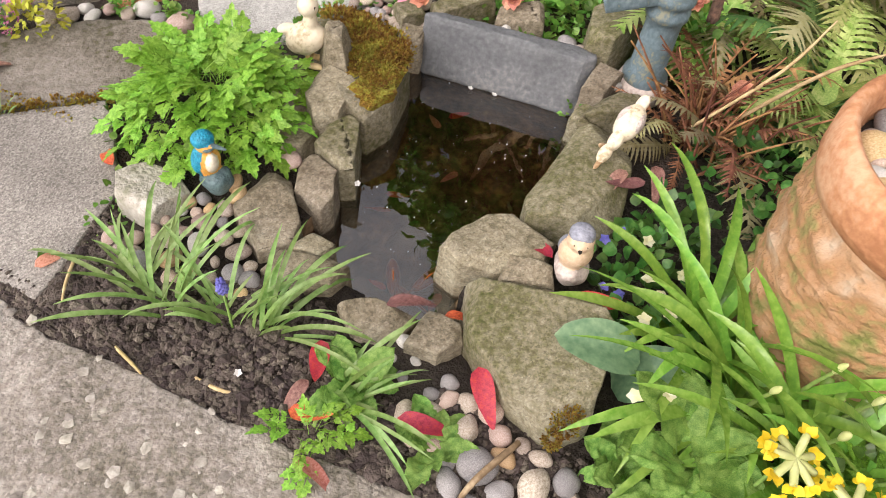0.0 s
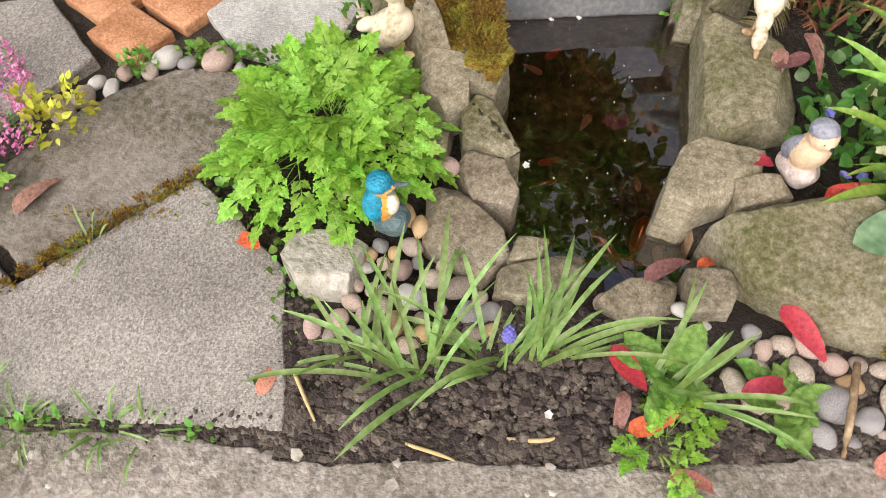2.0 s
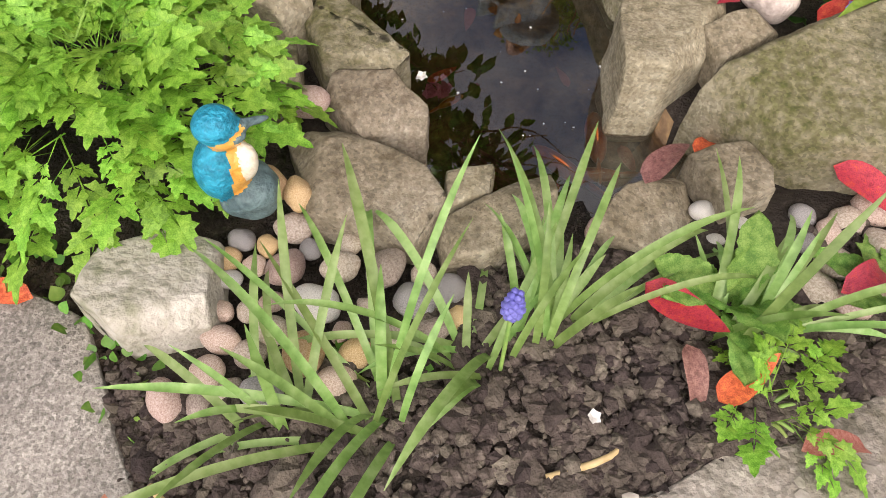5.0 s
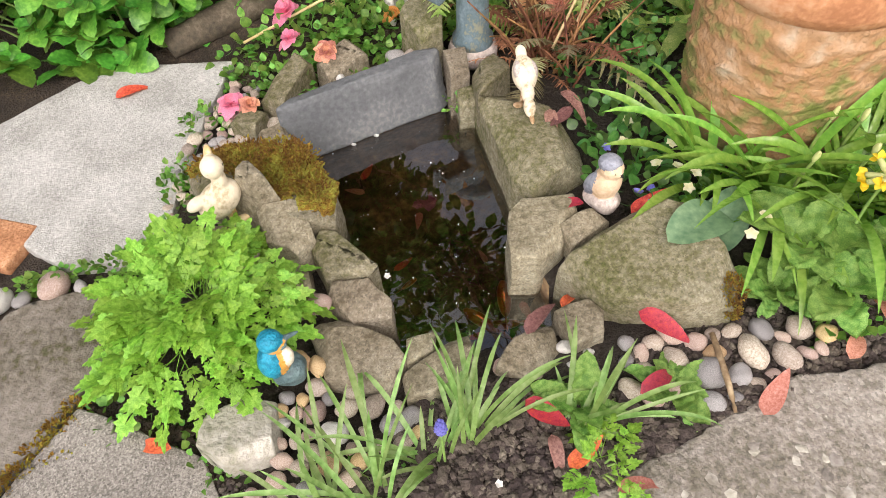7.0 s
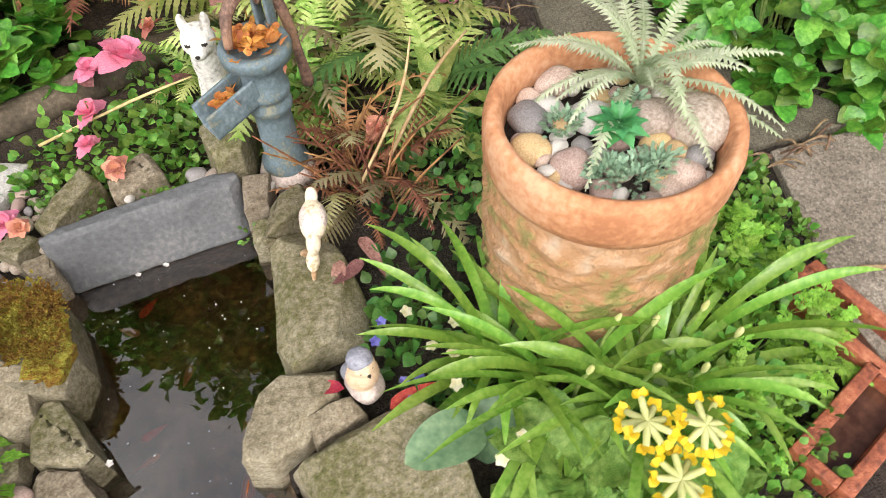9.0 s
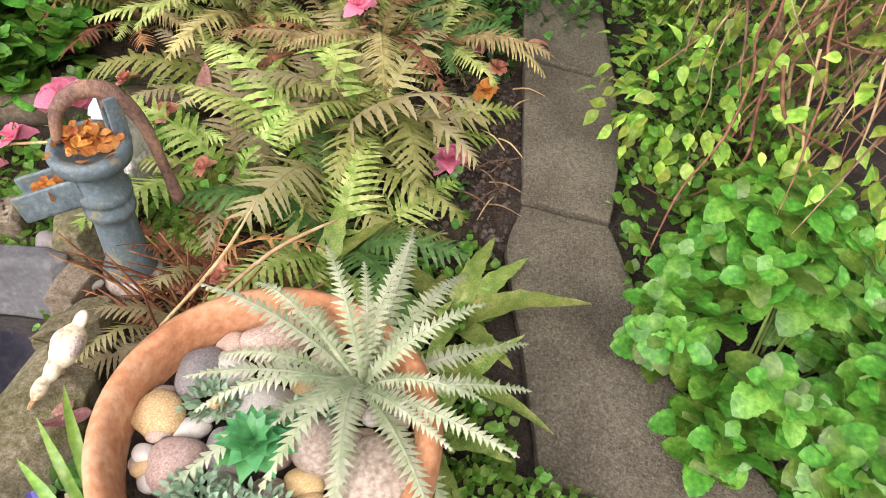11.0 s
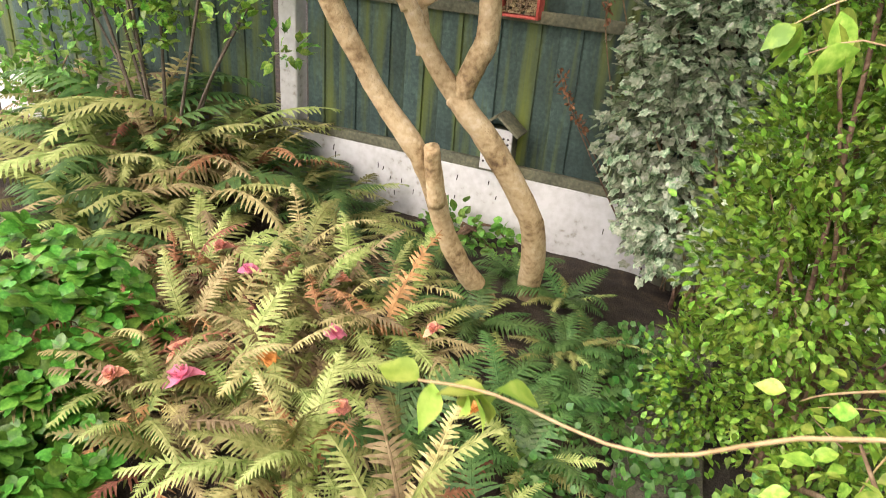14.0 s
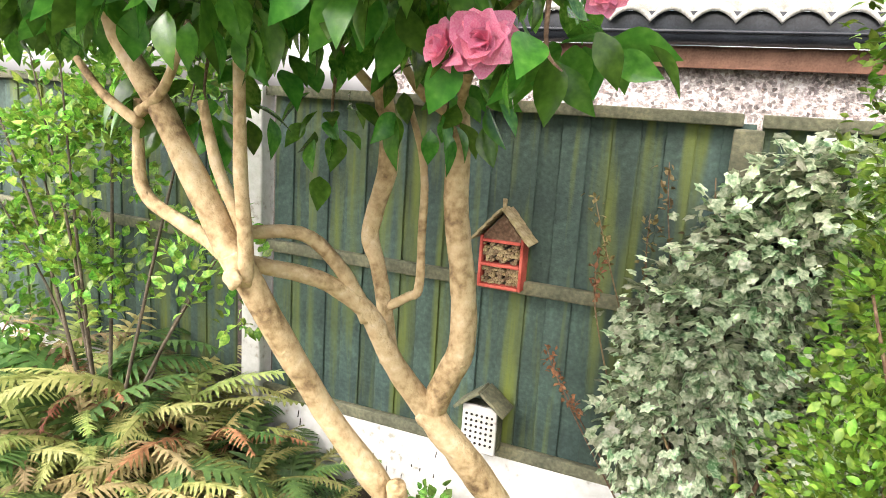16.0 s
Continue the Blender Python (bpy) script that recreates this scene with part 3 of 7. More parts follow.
def frond_mesh(name, length, pairs, width, mat, droop=1.0, lift=0.9, ragged=0.0, seed=0, teeth=7, stalk=0.12):
    """A fern frond: an arched midrib with toothed leaflets on both sides."""
    r = random.Random(seed)
    v, f = [], []
    pts = []
    y = z = 0.0
    a = lift
    steps = pairs + 4
    for i in range(steps + 1):
        pts.append((y, z, a))
        y += length / steps * math.cos(a)
        z += length / steps * math.sin(a)
        a -= droop / steps
    for i, (py, pz, pa) in enumerate(pts):
        w = 0.006 * length / 0.4 * (1 - 0.8 * i / steps)
        v += [(-w, py, pz), (0, py, pz + w), (w, py, pz)]
        if i:
            p, q = 3 * (i - 1), 3 * i
            f += [(p, p + 1, q + 1, q), (p + 1, p + 2, q + 2, q + 1)]
    for i in range(int(steps * stalk), steps):
        u = (i / steps - stalk) / (1 - stalk)
        L = width * (0.35 + 0.65 * math.sin(min(1, u * 2.2) * math.pi / 2)) * (1 - u) ** 0.55 * (1 + r.uniform(-0.12, 0.12))
        py, pz, pa = pts[i]
        for side in (-1, 1):
            if r.random() < ragged:
                continue
            sweep = 0.3 + 0.45 * u + r.uniform(-0.1, 0.1)
            sag = r.uniform(0.05, 0.35) + ragged * 0.5
            pw = length / steps * 0.56
            base = len(v)
            for k in range(teeth + 1):
                t = k / teeth
                lx = side * L * t * math.cos(sweep)
                ly = L * t * math.sin(sweep)
                lz = -sag * L * t * t
                w = pw * (1 - t) ** 0.6 * (1.0 if k % 2 else 0.72) if k < teeth else 0.001
                cy, cz = math.cos(pa), math.sin(pa)
                for o in (-w, w):
                    yy = ly + o
                    v.append((lx, py + yy * cy - lz * 0, pz + yy * cz + lz + 0.15 * abs(o)))
                if k:
                    b = base + 2 * k
                    f.append((b - 2, b, b + 1, b - 1) if side > 0 else (b - 2, b - 1, b + 1, b))
    return raw_mesh(name, np.array(v), f, mat)


# ---- setting ----
POND = [(-0.5, 1.8), (-0.2, 1.82), (0.05, 1.81), (0.14, 1.7), (0.1, 1.26), (0.05, 1.2), (-0.03, 1.05), (0.08, 0.9), (-0.02, 0.86),
        (-0.14, 0.87), (-0.24, 0.9), (-0.4, 0.93), (-0.42, 1.05), (-0.4, 1.15), (-0.48, 1.33), (-0.43, 1.4), (-0.46, 1.62)]


def inside(x, y, poly):
    hit, j = False, len(poly) - 1
    for i in range(len(poly)):
        (xi, yi), (xj, yj) = poly[i], poly[j]
        if (yi > y) != (yj > y) and x < (xj - xi) * (y - yi) / (yj - yi) + xi:
            hit = not hit
        j = i
    return hit


def ground_height(x, y):
    z = -0.035 + 0.012 * noise.noise((x * 5, y * 5, 0)) + 0.006 * noise.noise((x * 21, y * 21, 3))
    z += 0.05 * max(0, min(1, (y - 2.1) / 1.2)) * max(0, min(1, (1.15 - x) / 0.3))
    z += 0.3 * math.exp(-((x + 2.6) / 1.0) ** 2 - ((y - 5.15) / 0.55) ** 2)
    if y < 0.8 and -1.0 < x < 0.45:
        z += 0.022
    if -0.6 < x < 0.3 and 0.75 < y < 1.9 and inside(x, y, POND):
        z = -0.34 + 0.03 * noise.noise((x * 6, y * 6, 8))
    return z


def grid_lines(lo, hi, step, far):
    inner = np.arange(lo, hi + step / 2, step).tolist()
    return [-far, -60, -20, lo - 2] + inner + [hi + 2, 20, 60, far]


gx, gy = grid_lines(-2.6, 2.8, 0.035, 2500), grid_lines(-0.8, 6.4, 0.035, 2500)
gv = [(x, y, ground_height(x, y)) for y in gy for x in gx]
nx = len(gx)
gf = [(j * nx + i, j * nx + i + 1, (j + 1) * nx + i + 1, (j + 1) * nx + i) for j in range(len(gy) - 1) for i in range(nx - 1)]
ground = new("ground", raw_mesh("ground", gv, gf, SOIL))
tagged(ground, "dark crumbly garden soil round the pond", "ground", kind="structure")
gm = ground.data
gm.materials.append(LINER)
gm.materials.append(LITTER)
for p in gm.polygons:
    c = p.center
    if c.z < -0.12:
        p.material_index = 1
    elif c.y > 2.0 and c.x < 1.2:
        p.material_index = 2

wx = [(-0.56, 0.8), (0.16, 0.8), (0.16, 1.86), (-0.56, 1.86)]
wbm = bmesh.new()
wbm.faces.new([wbm.verts.new((x, y, -0.085)) for x, y in wx])
tagged(new("water", to_mesh("water", wbm, WATER)), "still dark brown pond water mirroring sky and foliage", "water", kind="structure")

SLABS = [
    ("paving_slab", CONCRETE, [(-0.838, 0.493), (-0.9, 0.86), (-1.15, 1.098), (-1.47, 0.815), (-1.86, 0.5)], 0.0, "grey concrete paving slab with fine aggregate"),
    ("paving_slab", CONCRETE, [(-1.5, 0.79), (-1.88, 0.495), (-2.6, 0.5), (-2.6, 1.0), (-1.75, 1.0)], -0.004, "grey concrete paving slab with fine aggregate"),
    ("paving_slab", CONCRETE_WORN, [(-2.4, 0.47), (-1.02, 0.475), (-0.81, 0.435), (-0.56, 0.448), (-0.14, 0.455), (0.25, 0.495), (0.41, 0.52), (0.63, 0.46), (0.72, -0.9), (-2.4, -0.9)], 0.002, "worn pitted concrete slab with exposed pebbles"),
    ("paving_slab", CONCRETE_WORN, [(0.65, 0.45), (1.02, 0.42), (1.5, 0.5), (1.5, -0.9), (0.74, -0.9)], -0.002, "worn pitted concrete slab with exposed pebbles"),
    ("paving_slab", CONCRETE_DARK, [(-1.16, 1.125), (-1.06, 1.2), (-1.03, 1.4), (-1.13, 1.45), (-1.295, 1.46), (-1.5, 1.33), (-1.66, 1.12), (-1.74, 1.02), (-1.49, 0.83)], -0.004, "brown weathered concrete slab edged with moss"),
    ("paving_slab", CONCRETE_PALE, [(-0.86, 1.6), (-1.0, 1.49), (-1.16, 1.54), (-1.3, 1.72), (-1.6, 2.12), (-0.96, 2.4), (-0.55, 2.24), (-0.78, 1.83)], 0.0, "pale whitish cement slab"),
    ("paving_slab", CONCRETE, [(-1.53, 1.49), (-1.74, 1.73), (-2.5, 1.55), (-2.2, 1.2), (-1.72, 1.25)], 0.002, "grey concrete paving slab with fine aggregate"),
]
for i, (nm, mt, ol, top, lab) in enumerate(SLABS):
    bm, c = slab(ol, -0.06, top, 6, 0.0045 if mt in (CONCRETE_WORN, CONCRETE_DARK) else 0.002, 0.008, seed=i, edge=3.0)
    thing(nm, Matrix.Translation(c), lab, "paving slab", "garden paving", to_mesh(nm, bm, mt))
for i, (x, y, a) in enumerate(((-1.46, 1.585, -36), (-1.585, 1.74, -36), (-1.34, 1.72, -36), (-1.46, 1.88, -36))):
    thing("terracotta_paver", pose(x, y, -0.022, 0, 0, a), "orange terracotta paver in the path", "paver", "terracotta pavers", to_mesh("terracotta_paver", box(0.19, 0.155, 0.05, 0.006), PAVER))

PATHS = [
    [(1.4, 1.56), (1.35, 1.8), (1.235, 2.3), (1.27, 2.5), (1.56, 2.47), (1.75, 1.9), (2.1, 1.53), (1.66, 1.55)],
    [(1.268, 2.53), (1.245, 2.85), (1.2, 3.36), (1.58, 3.3), (1.6, 2.84), (1.565, 2.5)],
    [(1.195, 3.39), (1.15, 3.95), (1.13, 4.3), (1.47, 4.3), (1.58, 3.33)],
    [(1.125, 4.33), (1.05, 5.2), (1.42, 5.2), (1.47, 4.33)],
]
for ol in PATHS:
    bm, c = slab(ol, -0.06, 0.0, 5, 0.003, 0.008, seed=len(ol))
    thing("path_slab", Matrix.Translation(c), "dark grey worn concrete path slab with a cracked joint", "path slab", "garden path", to_mesh("path_slab", bm, PATHSTONE))
bm, c = slab([(1.5, 0.9), (1.6, 1.3), (1.66, 1.52), (2.2, 1.5), (2.9, 1.5), (2.9, -0.9), (1.54, -0.9), (1.5, 0.5)], -0.06, 0.0, 5, 0.002, 0.008, 3)
thing("paving_slab", Matrix.Translation(c), "brown-grey concrete slab with fine gravel surface", "paving slab", "garden paving", to_mesh("paving_slab", bm, GRAVELSLAB))

# fence with its gravel board and posts
FY = 5.81
fence = thing("fence", pose(0, FY, 0), "dark green painted board fence stained with algae", "fence")
for i in range(21):
    x = -1.62 + i * 0.128
    if x < 1.0:
        part("board", to_mesh("board", box(0.137, 0.02, 1.93, 0.004, (0, (i % 2) * 0.013, 0)), FENCE), fence, pose(x + 0.06, 0.02, 1.43))
for z in (0.5, 1.46):
    part("rail", to_mesh("rail", box(2.64, 0.05, 0.07, 0.006), RAIL), fence, pose(-0.34, -0.02, z))
part("cap", to_mesh("cap", box(2.7, 0.1, 0.06, 0.006), RAIL), fence, pose(-0.34, 0.01, 2.41))
fence2 = thing("fence", pose(0, FY, 0), "dark green painted board fence behind a shrub", "fence")
for i in range(24):
    x = -1.93 - 0.128 * (i + 1)
    part("board", to_mesh("board", box(0.137, 0.02, 1.93, 0.004, (0, (i % 2) * 0.013, 0)), FENCE), fence2, pose(x + 0.06, 0.02, 1.43))
for z in (0.5, 1.46):
    part("rail", to_mesh("rail", box(3.0, 0.05, 0.07, 0.006), RAIL), fence2, pose(-3.45, -0.02, z))
part("cap", to_mesh("cap", box(3.05, 0.1, 0.06, 0.006), RAIL), fence2, pose(-3.45, 0.01, 2.41))
fence3 = thing("fence", pose(0, FY, 0), "dark green painted board fence under ivy", "fence")
for i in range(18):
    x = 1.1 + 0.128 * i
    part("board", to_mesh("board", box(0.137, 0.02, 1.93, 0.004, (0, (i % 2) * 0.013, 0)), FENCE), fence3, pose(x + 0.06, 0.02, 1.43))
part("cap", to_mesh("cap", box(2.3, 0.1, 0.06, 0.006), RAIL), fence3, pose(2.24, 0.01, 2.41))
for x, w, h in ((-1.74, 0.15, 2.5), (1.04, 0.13, 2.43)):
    thing("fence_post", pose(x, FY - 0.01, h / 2 - 0.06), "white painted concrete fence post" if x < 0 else "weathered fence post beside the ivy", "fence post", "fence posts",
          to_mesh("fence_post", box(w, 0.13, h, 0.014), WHITEWALL if x < 0 else RAIL))
for x0, x1 in ((-1.663, 0.973), (-5.0, -1.817), (1.107, 3.4)):
    thing("gravel_board", pose((x0 + x1) / 2, FY - 0.02, 0.2), "white painted concrete gravel board with flaking marks", "gravel board", "gravel boards",
          to_mesh("gravel_board", box(x1 - x0, 0.06, 0.53, 0.008), WHITEWALL))
for k in range(26):
    x, z = rnd.uniform(-1.5, 0.93), rnd.uniform(0.16, 0.42)
    thing("paint_crack", pose(x, FY - 0.052, z, 0, rnd.uniform(-14, 14), 0), "dark upright scratch on the white gravel board", "mark", "flaked paint marks",
          to_mesh("paint_crack", box(rnd.uniform(0.003, 0.006), 0.006, rnd.uniform(0.015, 0.055), 0.001), DARK))

# neighbour's outbuilding over the fence
shed = thing("outbuilding", pose(0.8, 8.0, 0), "pebbledashed outbuilding with black gutter and tiled roof", "building")
part("wall", to_mesh("wall", box(6.0, 0.2, 3.0, 0.01), DASH), shed, pose(0, 0.25, 1.4))
part("fascia", to_mesh("fascia", box(6.2, 0.03, 0.16, 0.004), FASCIA), shed, pose(0, 0.02, 2.86))
gb = bmesh.new()
for s in (0, 1):
    rr = 0.085 - 0.008 * s
    ring = [[gb.verts.new((x, rr * math.cos(a), rr * math.sin(a))) for a in np.linspace(math.pi, 2 * math.pi, 11)] for x in (-3.1, 3.1)]
    for i in range(10):
        gb.faces.new((ring[0][i], ring[0][i + 1], ring[1][i + 1], ring[1][i]))
part("gutter", to_mesh("gutter", gb, GUTTER), shed, pose(0, -0.08, 3.02))
part("gutter_lip", to_mesh("gutter_lip", tube([(-3.1, 0, 0), (0, 0, 0), (3.1, 0, 0)], [0.014] * 3, 8), GUTTER), shed, pose(0, -0.165, 3.025))
rv, rf = [], []
for j in range(2):
    for i in range(321):
        x = -3.2 + i * 0.02
        for k in (0, 1):
            rv.append((x, -0.12 + 3.0 * j, 3.12 + 1.5 * j + 0.09 * abs(math.sin(x * math.pi / 0.3)) ** 0.8 - 0.035 * k))
for i in range(320):
    a, b = 2 * i, 642 + 2 * i
    rf += [(a, a + 2, b + 2, b), (a + 1, a, a + 2, a + 3)[::-1], (a + 1, b + 1, b + 3, a + 3)]
part("roof", raw_mesh("roof", rv, rf, TILE), shed)
# added black strip closing the gap under the tiles, standing in for shade
part("eaves_shade_strip", to_mesh("eaves_shade_strip", box(6.2, 0.02, 0.2, 0.003), GUTTER), shed, pose(0, -0.06, 3.08))

# ---- stones round the pond ----
STONES = [
    # outline, foot, top, material, tilt about x and y, label
    ([(-0.795, 1.684), (-0.65, 1.76), (-0.435, 1.64), (-0.395, 1.43), (-0.43, 1.33), (-0.51, 1.34), (-0.6, 1.42), (-0.77, 1.58)], -0.2, 0.075, STONE_MOSS, "large sandstone block capped with rusty moss"),
    ([(-0.6, 1.61), (-0.525, 1.43), (-0.62, 1.4), (-0.7, 1.5)], -0.02, 0.19, STONE, "small triangular grey sandstone behind the duck"),
    ([(-0.63, 1.445), (-0.5, 1.44), (-0.5, 1.3), (-0.56, 1.262), (-0.63, 1.33)], -0.12, 0.085, STONE, "grey-brown sandstone at the pond edge"),
    ([(-0.82, 1.5), (-0.69, 1.46), (-0.63, 1.35), (-0.66, 1.28), (-0.8, 1.4)], -0.1, 0.045, STONE, "grey sandstone half under a leafy clump"),
    ([(-0.47, 1.375), (-0.43, 1.3), (-0.37, 1.165), (-0.41, 1.145), (-0.52, 1.19), (-0.53, 1.29)], -0.18, 0.04, STONE_MOSS, "wedge-shaped sandstone at the pond edge"),
    ([(-0.54, 1.27), (-0.55, 1.18), (-0.6, 1.14), (-0.65, 1.2), (-0.62, 1.28)], -0.12, 0.02, STONE, "small buff sandstone in the edging"),
    ([(-0.5, 1.185), (-0.41, 1.145), (-0.375, 1.06), (-0.39, 1.015), (-0.49, 1.045), (-0.535, 1.14)], -0.18, 0.025, STONE, "rounded grey sandstone at the pond edge"),
    ([(-0.6, 1.09), (-0.52, 1.085), (-0.41, 0.96), (-0.39, 0.9), (-0.46, 0.83), (-0.6, 0.92)], -0.14, 0.022, STONE, "large flat sandstone at the pond edge"),
    ([(-0.892, 0.929), (-0.78, 0.95), (-0.709, 0.915), (-0.74, 0.785), (-0.85, 0.79), (-0.905, 0.86)], -0.06, 0.04, PALESTONE, "pale rounded stone with lichen"),
    ([(-0.38, 0.965), (-0.305, 0.955), (-0.325, 0.9), (-0.41, 0.885)], -0.14, 0.0, STONE, "thin sandstone at the pond edge"),
    ([(-0.43, 0.866), (-0.3, 0.905), (-0.23, 0.908), (-0.25, 0.83), (-0.37, 0.785), (-0.44, 0.8)], -0.14, 0.02, STONE, "flat sandstone slab at the pond edge"),
    ([(-0.14, 0.86), (-0.02, 0.87), (-0.05, 0.76), (-0.15, 0.74), (-0.22, 0.8)], -0.14, 0.0, STONE, "flat brown sandstone under a fallen leaf"),
    ([(-0.02, 0.89), (0.072, 0.885), (0.1, 0.84), (0.06, 0.77), (-0.025, 0.765)], -0.14, 0.02, STONE, "rounded grey-brown sandstone in front of the water"),
    ([(0.0, 1.2), (0.07, 1.245), (0.2, 1.215), (0.19, 1.12), (0.09, 1.04), (0.0, 1.005), (-0.07, 1.03), (-0.04, 1.12)], -0.16, 0.05, STONE, "grey sandstone jutting over the water"),
    ([(0.1, 1.1), (0.215, 1.12), (0.24, 1.06), (0.1, 1.02)], -0.05, 0.045, STONE, "thin flake of brown sandstone"),
    ([(0.03, 0.985), (0.16, 1.02), (0.34, 1.06), (0.41, 0.98), (0.43, 0.76), (0.37, 0.69), (0.24, 0.73), (0.09, 0.84)], -0.14, 0.095, STONE_MOSS, "large angular sandstone with green lichen"),
    ([(0.11, 1.69), (0.2, 1.73), (0.29, 1.58), (0.33, 1.38), (0.29, 1.27), (0.17, 1.245), (0.085, 1.22), (0.06, 1.3)], -0.18, 0.055, STONE_MOSS, "long grey sandstone beside the water"),
    ([(0.085, 1.885), (0.165, 1.87), (0.135, 1.76), (0.06, 1.75)], -0.14, 0.08, STONE, "squared brown sandstone by the pump"),
    ([(0.08, 1.76), (0.15, 1.75), (0.13, 1.67), (0.06, 1.68)], -0.14, 0.01, STONE_MOSS, "ochre stone low at the water"),
    ([(0.13, 1.75), (0.25, 1.81), (0.25, 1.7), (0.1, 1.62)], -0.06, 0.085, STONE_MOSS, "ochre lichen-covered sandstone by the pump"),
    ([(-0.01, 2.02), (0.1, 2.12), (0.16, 2.07), (0.1, 1.9), (0.02, 1.89)], -0.05, 0.16, STONE_MOSS, "upright mossy stone beside the pump"),
    ([(-0.52, 1.92), (-0.36, 2.06), (-0.31, 2.01), (-0.46, 1.85)], -0.05, 0.075, STONE_MOSS, "greenish stone behind the slate"),
    ([(-0.31, 2.02), (-0.17, 2.08), (-0.13, 1.98), (-0.29, 1.92)], -0.05, 0.07, STONE, "grey stone among creeping plants"),
    ([(-0.56, 1.8), (-0.52, 1.72), (-0.46, 1.74), (-0.47, 1.82)], -0.1, 0.03, STONE, "small grey stone beside the slate"),
    ([(-0.63, 1.87), (-0.57, 1.93), (-0.5, 1.88), (-0.56, 1.8)], -0.05, 0.04, STONE_MOSS, "mossy stone beside the slate"),
]
for i, (ol, z0, z1, mt, lab) in enumerate(STONES):
    bm, c = slab(ol, z0, z1 + 0.012, 6, 0.0042, 0.005, seed=i * 3, scale=11, facets=3)
    tx, ty = rnd.uniform(-0.2, 0.2), rnd.uniform(-0.2, 0.2)
    taper = 0.6 if "triangular" in lab else 0.06
    for v in bm.verts:
        v.co.z += (v.co.x * tx + v.co.y * ty) * 0.8
        k = max(0, (v.co.z - z0) / (z1 - z0))
        v.co.x *= 1.0 - taper * k
        v.co.y *= 1.0 - taper * k
    thing("stone", Matrix.Translation(c), lab, "stone", "stones edging the pond", to_mesh("stone", bm, mt))
# moss cushion on the block
bm, c = slab([(-0.78, 1.67), (-0.65, 1.745), (-0.445, 1.635), (-0.4, 1.44), (-0.43, 1.36), (-0.5, 1.37), (-0.58, 1.45), (-0.7, 1.59)], 0.055, 0.094, 6, 0.016, 0.014, 5, 18)
thing("moss_cushion", Matrix.Translation(c), "rusty orange and green moss on the stone block", "moss", "", to_mesh("moss_cushion", bm, MOSS))
# leaning slate
bm, c = slab([(-0.49, 1.78), (-0.43, 1.84), (0.0, 1.905), (0.065, 1.87), (0.075, 1.82), (0.04, 1.79), (-0.45, 1.745)], -0.09, 0.1, 6, 0.006, 0.014, 2, 7)
for v in bm.verts:
    front = max(0.0, min(1.0, (0.06 + 0.14 * v.co.x - v.co.y) / 0.1))
    v.co.y += 0.055 * front * max(0.0, min(1.0, (v.co.z + 0.08) / 0.18))
thing("slate_block", Matrix.Translation(c), "long dark grey slate block at the back of the pond", "stone", "stones edging the pond", to_mesh("slate_block", bm, SLATE))

# ---- pebbles ----
PEB = []
for s in range(8):
    b = bmesh.new()
    blob(b, (0, 0, 0), (1, rnd.uniform(0.72, 0.95), rnd.uniform(0.5, 0.7)), (0, 0, 0), 0, 3, 0.22, s)
    PEB.append(b)
PEBM = {}
for s, b in enumerate(PEB):
    me = bpy.data.meshes.new("pebble_shape")
    b.to_mesh(me)
    b.free()
    for mt in (PEBBLE, PEBBLE_WHITE, PEBBLE_GREY, PEBBLE_TAN, PEBBLE_PINK):
        m2 = me.copy()
        m2.materials.append(mt)
        m2.polygons.foreach_set("use_smooth", [True] * len(m2.polygons))
        PEBM[(s, mt.name)] = m2
PLAB = {"pebble": "smooth buff pebble", "white_pebble": "smooth white pebble", "grey_pebble": "smooth grey pebble",
        "tan_pebble": "smooth tan-coloured pebble", "pink_pebble": "smooth pinkish pebble"}


def pebble(x, y, z, size, mt, where, group, rng=rnd):
    me = PEBM[(rng.randrange(8), mt.name)]
    m = pose(x, y, z, rng.uniform(-14, 14), rng.uniform(-14, 14), rng.uniform(0, 360)) @ Matrix.Diagonal((size, size * rng.uniform(0.8, 1.1), size, 1))
    return thing("pebble", m, PLAB[mt.name] + " " + where, "pebble", group, me)


def pebble_bed(poly, n, lo, hi, z, where, group, mats, taken=None):
    taken = taken if taken is not None else []
    xs, ys = [p[0] for p in poly], [p[1] for p in poly]
    tries = 0
    while n and tries < 6000:
        tries += 1
        x, y = rnd.uniform(min(xs), max(xs)), rnd.uniform(min(ys), max(ys))
        s = rnd.uniform(lo, hi)
        if inside(x, y, poly) and all((x - a) ** 2 + (y - b) ** 2 > (0.82 * (s + r)) ** 2 for a, b, r in taken):
            taken.append((x, y, s))
            pebble(x, y, z + s * 0.35, s, rnd.choice(mats), where, group)
            n -= 1
    return taken


MIXED = [PEBBLE, PEBBLE, PEBBLE_PINK, PEBBLE_PINK, PEBBLE_TAN, PEBBLE_GREY, PEBBLE_WHITE]
for x, y, s, mt in ((-0.63, 0.99, 0.03, PEBBLE_TAN), (-0.6, 0.96, 0.028, PEBBLE_TAN), (-0.55, 1.13, 0.032, PEBBLE_PINK), (0.14, 1.845, 0.03, PEBBLE_WHITE),
                    (-0.05, 1.96, 0.035, PEBBLE_GREY), (-0.0, 1.95, 0.028, PEBBLE), (-0.27, 1.88, 0.022, PEBBLE_WHITE), (-0.25, 1.94, 0.02, PEBBLE_WHITE), (-0.7, 1.6, 0.035, PEBBLE_TAN)):
    pebble(x, y, 0.045 if y > 1.5 else 0.025, s, mt, "beside the pond stones", "pebbles round the pond")
